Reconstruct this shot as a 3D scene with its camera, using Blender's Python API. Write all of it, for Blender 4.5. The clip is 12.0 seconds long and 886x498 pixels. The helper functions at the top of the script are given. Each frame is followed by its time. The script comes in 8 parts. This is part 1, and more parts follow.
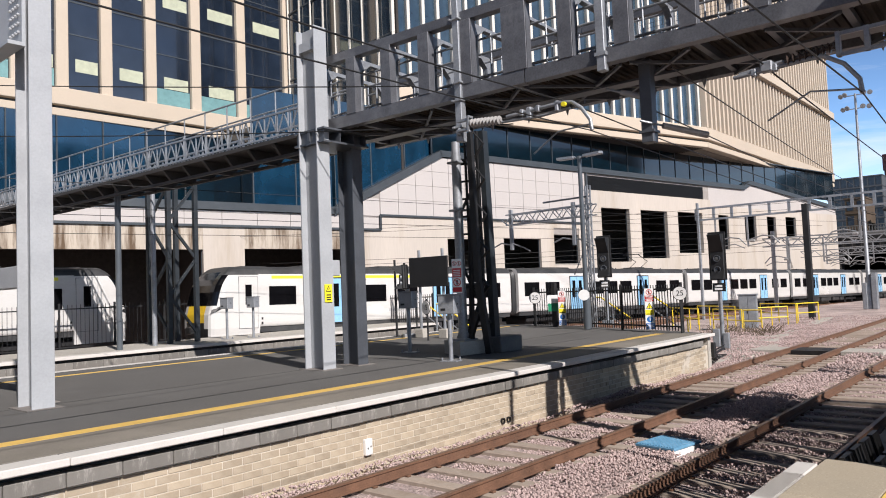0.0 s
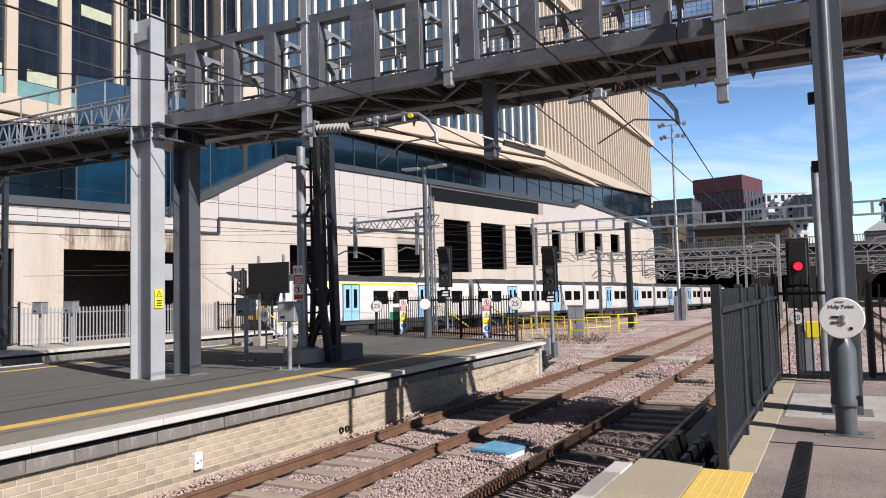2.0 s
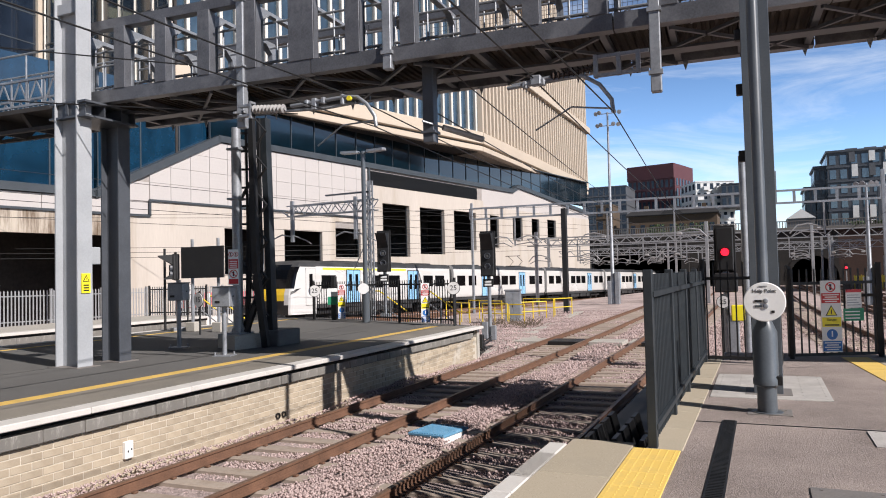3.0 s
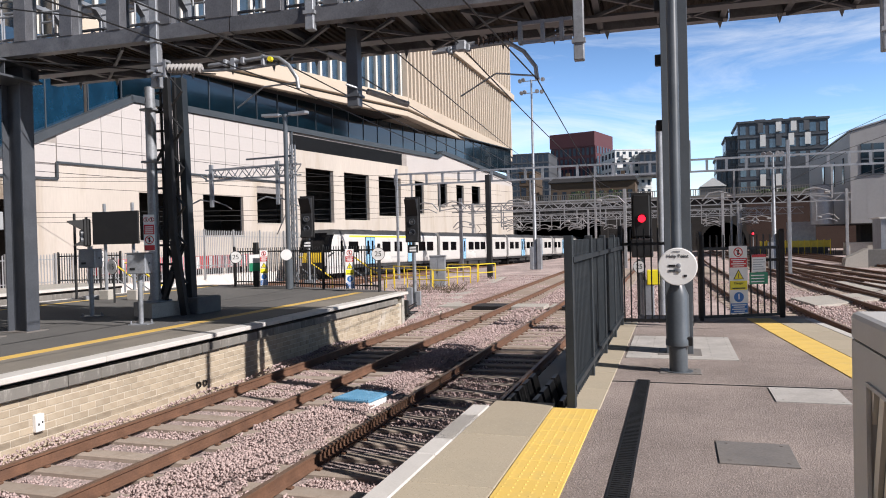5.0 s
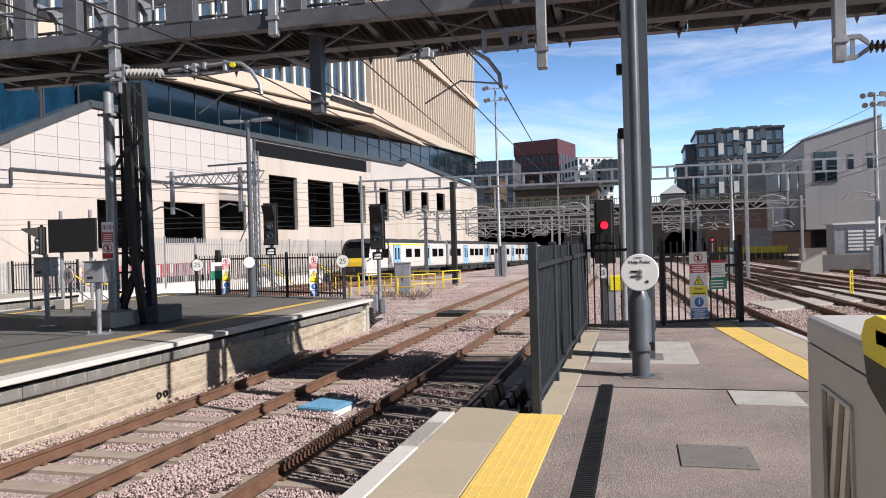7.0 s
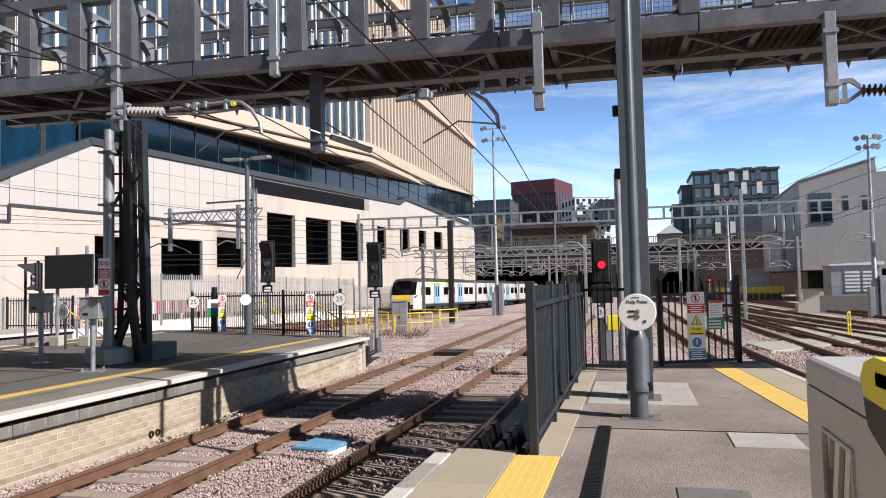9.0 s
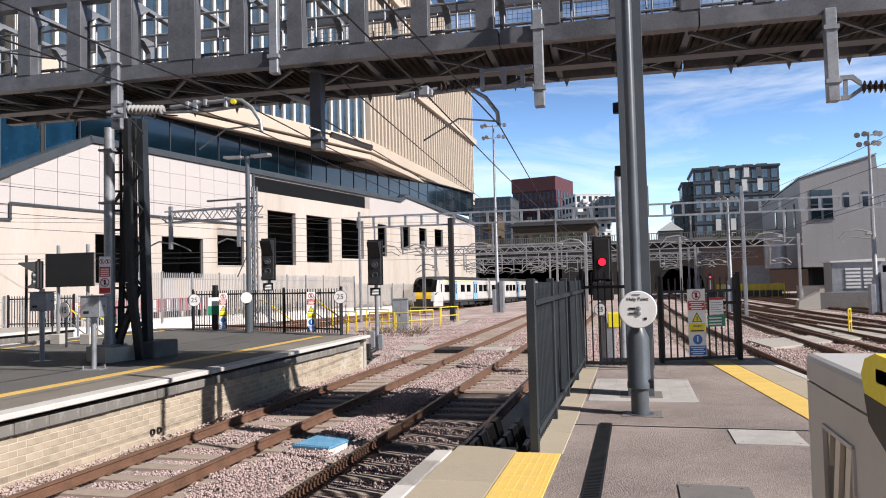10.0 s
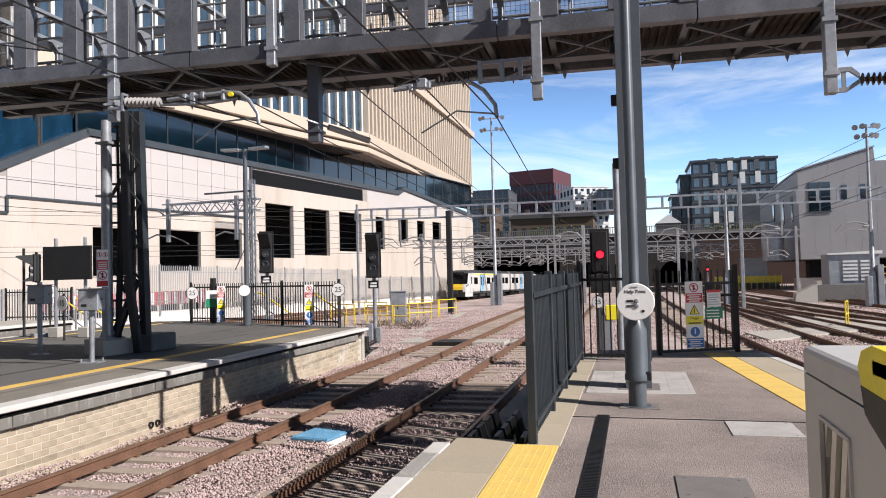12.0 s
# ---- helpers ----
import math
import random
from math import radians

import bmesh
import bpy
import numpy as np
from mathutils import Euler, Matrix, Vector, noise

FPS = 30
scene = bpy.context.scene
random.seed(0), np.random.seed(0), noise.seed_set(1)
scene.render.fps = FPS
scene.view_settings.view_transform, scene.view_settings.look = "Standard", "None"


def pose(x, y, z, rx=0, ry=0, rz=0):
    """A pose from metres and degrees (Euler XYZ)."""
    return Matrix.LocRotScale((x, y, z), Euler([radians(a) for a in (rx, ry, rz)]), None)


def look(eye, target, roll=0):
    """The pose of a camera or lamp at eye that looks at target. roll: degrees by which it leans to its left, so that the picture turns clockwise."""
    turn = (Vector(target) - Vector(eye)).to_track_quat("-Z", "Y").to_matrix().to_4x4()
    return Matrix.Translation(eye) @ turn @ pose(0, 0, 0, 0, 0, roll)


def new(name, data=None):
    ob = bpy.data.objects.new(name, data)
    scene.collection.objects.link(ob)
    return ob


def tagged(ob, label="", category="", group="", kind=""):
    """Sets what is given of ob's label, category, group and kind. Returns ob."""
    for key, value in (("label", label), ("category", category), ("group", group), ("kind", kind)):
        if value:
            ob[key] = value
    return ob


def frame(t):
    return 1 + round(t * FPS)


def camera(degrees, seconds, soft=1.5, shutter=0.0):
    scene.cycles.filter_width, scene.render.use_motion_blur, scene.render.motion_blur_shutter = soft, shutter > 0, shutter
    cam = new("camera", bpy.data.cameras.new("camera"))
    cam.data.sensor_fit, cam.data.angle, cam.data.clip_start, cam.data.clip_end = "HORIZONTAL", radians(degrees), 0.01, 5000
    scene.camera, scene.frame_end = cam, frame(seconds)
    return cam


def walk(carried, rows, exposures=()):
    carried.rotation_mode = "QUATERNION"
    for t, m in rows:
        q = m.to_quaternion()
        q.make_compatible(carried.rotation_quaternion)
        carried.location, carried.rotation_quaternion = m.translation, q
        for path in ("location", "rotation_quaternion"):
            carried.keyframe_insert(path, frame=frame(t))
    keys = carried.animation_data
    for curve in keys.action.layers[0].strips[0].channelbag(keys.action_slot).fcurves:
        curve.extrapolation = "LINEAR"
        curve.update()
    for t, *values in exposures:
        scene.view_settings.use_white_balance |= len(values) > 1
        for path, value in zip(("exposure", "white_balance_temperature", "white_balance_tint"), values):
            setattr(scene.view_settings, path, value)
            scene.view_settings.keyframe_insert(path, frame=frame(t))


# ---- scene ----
# camera: stands on the platform, 1.55 m above it, and pans to the right
EYE = (0.0, 0.0, 1.55)
cam = camera(62.8, 12.0, soft=1.0)
PAN = [(0.0, 40.95, 3.19, 2.32), (0.5, 37.89, 3.39, 2.12), (1.0, 34.61, 3.58, 1.84), (1.5, 31.40, 3.63, 1.57),
       (2.0, 28.57, 3.43, 1.44), (2.5, 26.00, 2.92, 1.39), (3.0, 23.73, 2.10, 1.38), (3.5, 21.76, 1.22, 1.34),
       (5.5, 16.91, -1.08, 1.50), (6.0, 16.14, -1.22, 1.61), (6.5, 15.49, -0.95, 1.66), (7.0, 15.03, -0.26, 1.59),
       (9.0, 14.81, 2.77, 1.23), (9.5, 14.83, 2.80, 1.27), (10.0, 14.86, 2.58, 1.34), (10.5, 14.88, 2.31, 1.36),
       (11.0, 14.86, 2.11, 1.37), (11.5, 14.80, 2.00, 1.37), (12.0, 14.70, 2.00, 1.40)]
walk(cam, [(t, pose(*EYE, 90 + p, r, y)) for t, y, p, r in PAN], exposures=((0.0, 0.32, 6600, 12), (12.0, 0.46, 6600, 12)))

# ---- light ----
SUN_EL, SUN_TO = 36.0, Vector((-0.95, 0.312, 0.0)).normalized()
world = bpy.data.worlds.new("world")
scene.world = world
world.use_nodes = True


def sky():
    nt = world.node_tree
    nt.nodes.clear()
    out = nt.nodes.new("ShaderNodeOutputWorld")
    bg = nt.nodes.new("ShaderNodeBackground")
    tex = nt.nodes.new("ShaderNodeTexSky")
    tex.sky_type, tex.sun_disc = "NISHITA", False
    tex.sun_elevation = radians(SUN_EL)
    tex.sun_rotation = math.atan2(-SUN_TO.x, -SUN_TO.y)
    tex.air_density, tex.dust_density, tex.ozone_density = 1.0, 0.1, 3.0
    co = nt.nodes.new("ShaderNodeTexCoord")
    mp = nt.nodes.new("ShaderNodeMapping")
    mp.inputs["Scale"].default_value = (1.4, 1.4, 6.5)
    mp.inputs["Rotation"].default_value = (0.25, 0.35, 0.5)
    no = nt.nodes.new("ShaderNodeTexNoise")
    no.inputs["Scale"].default_value, no.inputs["Detail"].default_value = 2.2, 9.0
    no.inputs["Roughness"].default_value, no.inputs["Distortion"].default_value = 0.62, 0.7
    rp = nt.nodes.new("ShaderNodeValToRGB")
    rp.color_ramp.elements[0].position, rp.color_ramp.elements[1].position = 0.42, 0.74
    rp.color_ramp.elements[0].color, rp.color_ramp.elements[1].color = (0, 0, 0, 1), (0.75, 0.75, 0.75, 1)
    mx = nt.nodes.new("ShaderNodeMix")
    mx.data_type = "RGBA"
    mx.inputs["B"].default_value = (31.0, 32.5, 34.0, 1)
    nt.links.new(co.outputs["Generated"], mp.inputs["Vector"])
    nt.links.new(mp.outputs["Vector"], no.inputs["Vector"])
    nt.links.new(no.outputs["Fac"], rp.inputs["Fac"])
    # high cirrus thins out towards the zenith
    sp = nt.nodes.new("ShaderNodeSeparateXYZ")
    nt.links.new(co.outputs["Generated"], sp.inputs["Vector"])
    hz = nt.nodes.new("ShaderNodeMapRange")
    hz.inputs["From Min"].default_value, hz.inputs["From Max"].default_value = 0.24, 0.52
    hz.inputs["To Min"].default_value, hz.inputs["To Max"].default_value = 1.0, 0.0
    nt.links.new(sp.outputs["Z"], hz.inputs["Value"])
    ml = nt.nodes.new("ShaderNodeMath")
    ml.operation = "MULTIPLY"
    nt.links.new(rp.outputs["Color"], ml.inputs[0])
    nt.links.new(hz.outputs["Result"], ml.inputs[1])
    nt.links.new(ml.outputs[0], mx.inputs["Factor"])
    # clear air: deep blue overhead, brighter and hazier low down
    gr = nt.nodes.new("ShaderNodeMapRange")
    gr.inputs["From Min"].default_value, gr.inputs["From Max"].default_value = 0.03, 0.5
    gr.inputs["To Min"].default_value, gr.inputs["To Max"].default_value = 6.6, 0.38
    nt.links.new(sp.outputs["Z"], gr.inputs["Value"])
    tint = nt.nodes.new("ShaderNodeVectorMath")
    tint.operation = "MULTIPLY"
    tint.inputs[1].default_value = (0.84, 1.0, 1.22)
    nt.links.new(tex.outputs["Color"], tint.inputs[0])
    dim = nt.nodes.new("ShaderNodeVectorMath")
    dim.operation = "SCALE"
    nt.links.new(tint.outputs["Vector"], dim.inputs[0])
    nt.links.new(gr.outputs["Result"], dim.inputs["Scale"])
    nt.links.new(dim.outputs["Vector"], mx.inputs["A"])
    nt.links.new(mx.outputs["Result"], bg.inputs["Color"])
    bg.inputs["Strength"].default_value = 0.027
    nt.links.new(bg.outputs["Background"], out.inputs["Surface"])


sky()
sun_data = bpy.data.lights.new("sun", "SUN")
sun_data.energy, sun_data.angle, sun_data.color = 5.0, radians(0.5), (1.0, 0.958, 0.925)
sun = new("sun", sun_data)
up_sun = -SUN_TO * math.cos(radians(SUN_EL)) + Vector((0, 0, math.sin(radians(SUN_EL))))
sun.matrix_world = look(up_sun * 300, (0, 0, 0))


# ---- materials ----
def mat(name, color, rough=0.6, metal=0.0, var=0.12, scale=3.0, fine=60.0, bump=0.15, dirt=None, amount=0.35,
        dirt_scale=1.2, per=0.0, island=0.0, stretch=(1, 1, 1), spec=0.5, emit=None, size=0.01, edge=(0.5, 0.75), speck=None):
    """A worn surface: base colour with broad and fine variation, stains of colour dirt, bump."""
    m = bpy.data.materials.new(name)
    m.use_nodes = True
    nt = m.node_tree
    b = nt.nodes["Principled BSDF"]
    b.inputs["Roughness"].default_value, b.inputs["Metallic"].default_value = rough, metal
    b.inputs["Specular IOR Level"].default_value = spec
    co = nt.nodes.new("ShaderNodeTexCoord")
    mp = nt.nodes.new("ShaderNodeMapping")
    mp.inputs["Scale"].default_value = stretch
    nt.links.new(co.outputs["Object"], mp.inputs["Vector"])

    def noise_node(sc, detail=6.0, rgh=0.6):
        n = nt.nodes.new("ShaderNodeTexNoise")
        n.inputs["Scale"].default_value, n.inputs["Detail"].default_value = sc, detail
        n.inputs["Roughness"].default_value = rgh
        nt.links.new(mp.outputs["Vector"], n.inputs["Vector"])
        return n

    def mix(a, bcol, fac, kind="MIX"):
        x = nt.nodes.new("ShaderNodeMix")
        x.data_type, x.blend_type = "RGBA", kind
        for sock, val in (("A", a), ("B", bcol), ("Factor", fac)):
            if isinstance(val, (tuple, float, int)):
                x.inputs[sock].default_value = val if not isinstance(val, tuple) else (*val, 1)[:4]
            else:
                nt.links.new(val, x.inputs[sock])
        return x.outputs["Result"]

    def maths(op, a, c):
        x = nt.nodes.new("ShaderNodeMath")
        x.operation = op
        for i, val in enumerate((a, c)):
            if isinstance(val, (int, float)):
                x.inputs[i].default_value = val
            else:
                nt.links.new(val, x.inputs[i])
        return x.outputs[0]

    broad, grain = noise_node(scale), noise_node(fine, 3.0)
    both = maths("ADD", maths("MULTIPLY", broad.outputs["Fac"], 0.6), maths("MULTIPLY", grain.outputs["Fac"], 0.4))
    lo = tuple(max(0.0, c * (1 - 2 * var)) for c in color)
    hi = tuple(min(1.0, c * (1 + 2 * var)) for c in color)
    ramp = nt.nodes.new("ShaderNodeMapRange")
    ramp.inputs["From Min"].default_value, ramp.inputs["From Max"].default_value = 0.3, 0.7
    nt.links.new(both, ramp.inputs["Value"])
    col = mix(lo, hi, ramp.outputs["Result"])
    if per or island:
        g = nt.nodes.new("ShaderNodeObjectInfo" if per else "ShaderNodeNewGeometry")
        rnd = g.outputs["Random" if per else "Random Per Island"]
        k = per or island
        col = mix(col, mix(tuple(c * (1 - k) for c in color), tuple(min(1, c * (1 + k)) for c in color), rnd), 0.65)
    if dirt:
        d = noise_node(dirt_scale, 8.0, 0.7)
        r2 = nt.nodes.new("ShaderNodeMapRange")
        r2.inputs["From Min"].default_value, r2.inputs["From Max"].default_value = edge
        r2.inputs["To Max"].default_value = amount
        nt.links.new(d.outputs["Fac"], r2.inputs["Value"])
        col = mix(col, dirt, r2.outputs["Result"])
    if speck:
        # small light and dark grains: (scale, light colour, dark colour)
        for off, tone in ((0.0, speck[1]), (7.3, speck[2])):
            s = noise_node(speck[0] * (1 + 0.13 * off), 2.0, 0.5)
            r3 = nt.nodes.new("ShaderNodeMapRange")
            r3.inputs["From Min"].default_value, r3.inputs["From Max"].default_value = 0.60, 0.68
            r3.inputs["To Max"].default_value = 0.75
            nt.links.new(s.outputs["Fac"], r3.inputs["Value"])
            col = mix(col, tone, r3.outputs["Result"])
    nt.links.new(col, b.inputs["Base Color"])
    rr = nt.nodes.new("ShaderNodeMapRange")
    rr.inputs["To Min"].default_value, rr.inputs["To Max"].default_value = max(0.02, rough - 0.12), min(1, rough + 0.12)
    nt.links.new(broad.outputs["Fac"], rr.inputs["Value"])
    nt.links.new(rr.outputs["Result"], b.inputs["Roughness"])
    if bump:
        bp = nt.nodes.new("ShaderNodeBump")
        bp.inputs["Strength"].default_value, bp.inputs["Distance"].default_value = bump, size
        nt.links.new(grain.outputs["Fac"], bp.inputs["Height"])
        nt.links.new(bp.outputs["Normal"], b.inputs["Normal"])
    if emit:
        b.inputs["Emission Color"].default_value, b.inputs["Emission Strength"].default_value = (*emit[:3], 1), emit[3]
    return m


def glass_mat(name, color, rough=0.03, var=0.3, scale=0.25, spec=1.0):
    m = mat(name, color, rough, 0.0, var, scale, 0.9, 0.0, spec=spec)
    m.node_tree.nodes["Principled BSDF"].inputs["Coat Weight"].default_value = 0.35
    m.node_tree.nodes["Principled BSDF"].inputs["Coat Roughness"].default_value = 0.02
    return m


STEEL = mat("galvanised_steel", (0.288, 0.304, 0.328), 0.45, 0.35, 0.16, 2.5, 25, 0.05, (0.192, 0.200, 0.216), 0.5, 1.6)
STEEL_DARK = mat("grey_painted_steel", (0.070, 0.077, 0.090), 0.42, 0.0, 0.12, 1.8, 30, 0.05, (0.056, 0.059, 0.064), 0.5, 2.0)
STEEL_LIGHT = mat("pale_grey_painted_steel", (0.36, 0.375, 0.395), 0.45, 0.0, 0.07, 1.3, 30, 0.04, (0.264, 0.280, 0.304), 0.4, 1.5)
BLACK_STEEL = mat("black_painted_steel", (0.010, 0.0105, 0.012), 0.6, 0.0, 0.3, 2.0, 40, 0.05, (0.028, 0.026, 0.024), 0.4, 3)
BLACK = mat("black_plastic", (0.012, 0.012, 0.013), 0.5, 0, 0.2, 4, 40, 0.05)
FENCE_GREY = mat("dark_grey_fence_paint", (0.018, 0.024, 0.030), 0.55, 0, 0.15, 2, 40, 0.04, (0.09, 0.09, 0.09), 0.3, 3)
POST_GREY = mat("slate_grey_paint", (0.085, 0.098, 0.112), 0.32, 0, 0.1, 1.5, 40, 0.03, (0.13, 0.13, 0.13), 0.25, 3)
ASPHALT = mat("platform_asphalt", (0.108, 0.105, 0.100), 0.85, 0, 0.1, 0.7, 130, 0.3, (0.120, 0.116, 0.108), 0.4, 0.35, speck=(60, (0.16, 0.15, 0.14), (0.035, 0.034, 0.033)))
TARMAC = mat("speckled_tarmac", (0.325, 0.268, 0.243), 0.9, 0, 0.30, 0.5, 90, 1.0, (0.170, 0.140, 0.128), 0.6, 0.7, size=0.02, speck=(70, (0.50, 0.42, 0.38), (0.09, 0.072, 0.065)))
SLAB = mat("buff_paving", (0.42, 0.36, 0.27), 0.75, 0, 0.08, 1.2, 90, 0.2, (0.240, 0.224, 0.176), 0.4, 1.2, per=0.08, speck=(45, (0.5, 0.44, 0.34), (0.25, 0.21, 0.15)))
WHITE = mat("white_edge_paint", (0.576, 0.552, 0.520), 0.65, 0, 0.06, 2, 60, 0.15, (0.400, 0.376, 0.344), 0.45, 2.5)
YELLOW = mat("yellow_line_paint", (0.66, 0.43, 0.105), 0.7, 0, 0.1, 3, 80, 0.2, (0.30, 0.22, 0.11), 0.5, 4)
TACTILE = mat("yellow_tactile_paving", (0.76, 0.52, 0.13), 0.65, 0, 0.06, 2, 80, 0.1, (0.45, 0.34, 0.16), 0.5, 3, per=0.05)
YELLOW_RAIL = mat("yellow_rail_paint", (0.80, 0.58, 0.03), 0.4, 0, 0.06, 3, 40, 0.03, (0.4, 0.3, 0.06), 0.3, 6)
BRICK = mat("buff_brick", (0.385, 0.318, 0.235), 0.88, 0, 0.14, 4, 60, 0.4, (0.50, 0.44, 0.36), 0.4, 1.6, per=0.22)
BRICK_FAR = mat("buff_brick_joined", (0.385, 0.318, 0.235), 0.88, 0, 0.14, 4, 60, 0.4, (0.58, 0.55, 0.50), 0.6, 1.1, island=0.22, edge=(0.52, 0.66))
MORTAR = mat("mortar", (0.53, 0.475, 0.39), 0.9, 0, 0.1, 4, 90, 0.3, (0.320, 0.288, 0.240), 0.4, 1.5)
EDGE_STONE = mat("grey_coping_support", (0.175, 0.165, 0.150), 0.85, 0, 0.18, 3, 60, 0.3, (0.50, 0.48, 0.44), 0.7, 2.6, per=0.25, stretch=(1, 2.2, 0.5), edge=(0.54, 0.66))
CONCRETE = mat("pale_concrete", (0.416, 0.392, 0.352), 0.85, 0, 0.08, 0.8, 60, 0.2, (0.288, 0.264, 0.232), 0.4, 0.8, speck=(30, (0.5, 0.47, 0.42), (0.2, 0.18, 0.16)))
SLEEPER = mat("concrete_sleeper", (0.36, 0.30, 0.25), 0.85, 0, 0.14, 3, 60, 0.25, (0.192, 0.136, 0.096), 0.6, 2.5, per=0.12)
RUST = mat("rusty_rail_side", (0.150, 0.078, 0.048), 0.8, 0.1, 0.2, 3, 40, 0.2, (0.08, 0.05, 0.04), 0.5, 2)
RAIL_TOP = mat("polished_rail_head", (0.17, 0.105, 0.072), 0.5, 0.2, 0.15, 1.0, 30, 0.02, (0.16, 0.1, 0.07), 0.4, 1)
BALLAST = mat("ballast_bed", (0.43, 0.345, 0.325), 0.95, 0, 0.3, 0.5, 14, 1.0, (0.2, 0.165, 0.15), 0.45, 0.3, size=0.06)
STONE = mat("granite_ballast", (0.45, 0.345, 0.328), 0.9, 0, 0.12, 3, 60, 0.2, island=0.36)
PODIUM = mat("cream_stone_panel", (0.465, 0.432, 0.415), 0.7, 0, 0.04, 0.25, 8, 0.03, (0.416, 0.368, 0.320), 0.35, 0.22)
PODIUM_LOW = mat("cream_render", (0.49, 0.437, 0.385), 0.8, 0, 0.06, 0.2, 10, 0.05, (0.320, 0.248, 0.168), 0.65, 0.5, stretch=(1, 1, 0.12))
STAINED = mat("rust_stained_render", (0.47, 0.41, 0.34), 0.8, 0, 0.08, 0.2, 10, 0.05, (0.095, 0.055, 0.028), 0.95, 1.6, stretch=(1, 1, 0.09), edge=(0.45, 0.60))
# near black base puts the shade of rooms and undersides into the colour
SHADE_INSIDE = mat("painted_interior_shade", (0.035, 0.03, 0.027), 0.9, 0, 0.3, 0.2, 5, 0.0)
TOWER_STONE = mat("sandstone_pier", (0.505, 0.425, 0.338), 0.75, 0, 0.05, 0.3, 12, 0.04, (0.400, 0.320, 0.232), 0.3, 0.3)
BRIDGE_STEEL = mat("mottled_bridge_steel", (0.115, 0.118, 0.130), 0.42, 0.25, 0.22, 1.6, 30, 0.05, (0.20, 0.205, 0.22), 0.6, 1.3, edge=(0.5, 0.62))
# darker than the stone: the shadow between the fins is in this colour
FIN_RECESS_SHADE = mat("shaded_recess_panel", (0.30, 0.255, 0.21), 0.6, 0, 0.08, 0.3, 10, 0.03)
GLASS_BLUE = glass_mat("blue_reflecting_glass", (0.0015, 0.009, 0.016), spec=0.75)
# brighter blue base paints a sky reflection into these panes
GLASS_SKY_TINT = glass_mat("sky_painted_glass", (0.005, 0.030, 0.062), spec=1.0)
GLASS_DARK = glass_mat("dark_window_glass", (0.012, 0.018, 0.03))
GLASS_OFFICE = glass_mat("grey_blue_glass", (0.03, 0.055, 0.08))
GLASS_TRAIN = mat("train_window_glass", (0.004, 0.004, 0.005), 0.05, 0, 0.2, 0.5, 2, 0.0, spec=0.22)
DARK_FRAME = mat("anthracite_frame", (0.06, 0.07, 0.08), 0.45, 0.2, 0.1, 1, 30, 0.03)
TRAIN_WHITE = mat("white_train_paint", (0.58, 0.57, 0.555), 0.25, 0, 0.03, 0.6, 30, 0.01, (0.36, 0.31, 0.25), 0.45, 0.7, stretch=(1, 0.3, 1))
TRAIN_DARK = mat("dark_train_roof", (0.035, 0.036, 0.038), 0.55, 0, 0.2, 1, 30, 0.05, (0.10, 0.095, 0.09), 0.4, 1)
TRAIN_BLUE = mat("pale_blue_door", (0.26, 0.50, 0.74), 0.3, 0, 0.04, 1, 30, 0.01)
TRAIN_YELLOW = mat("yellow_cab_front", (0.85, 0.56, 0.03), 0.35, 0, 0.05, 2, 30, 0.02)
RED = mat("red_sign", (0.55, 0.03, 0.035), 0.45, 0, 0.05, 4, 50, 0.02)
SIGN_PINK = mat("faded_red_plastic", (0.6, 0.16, 0.18), 0.5)
SIGN_WHITE = mat("white_sign", (0.80, 0.80, 0.79), 0.4, 0, 0.03, 4, 50, 0.01)
SIGN_YELLOW = mat("yellow_sign", (0.88, 0.74, 0.03), 0.45, 0, 0.04, 4, 50, 0.02)
SIGN_BLUE = mat("blue_sign", (0.03, 0.16, 0.48), 0.45, 0, 0.04, 4, 50, 0.02)
SIGN_GREEN = mat("green_sign", (0.02, 0.25, 0.13), 0.45, 0, 0.04, 4, 50, 0.02)
BLUE_LID = mat("pale_blue_lid", (0.105, 0.275, 0.43), 0.55, 0, 0.08, 6, 60, 0.1, (0.4, 0.5, 0.55), 0.3, 6)
PORCELAIN_BROWN = mat("brown_porcelain", (0.055, 0.040, 0.034), 0.25, 0, 0.1, 5, 40, 0.01)
CERAMIC = mat("grey_porcelain", (0.336, 0.328, 0.320), 0.25, 0, 0.06, 5, 40, 0.01)
RED_LAMP = mat("lit_red_lamp", (0.8, 0.02, 0.05), 0.4, emit=(1.0, 0.012, 0.03, 2.4))
BIN_GREY = mat("grey_bin_plastic", (0.54, 0.525, 0.51), 0.5, 0, 0.04, 2, 120, 0.08, (0.36, 0.34, 0.32), 0.3, 2)
COVER = mat("worn_cover_plate", (0.45, 0.425, 0.40), 0.7, 0.05, 0.12, 3, 50, 0.1, (0.2, 0.18, 0.16), 0.5, 2)
COVER_DARK = mat("tread_cover_plate", (0.22, 0.20, 0.185), 0.6, 0.2, 0.15, 3, 50, 0.1, (0.1, 0.09, 0.08), 0.5, 3)
PALISADE = mat("galvanised_palisade", (0.336, 0.344, 0.352), 0.5, 0.3, 0.1, 2, 30, 0.03)


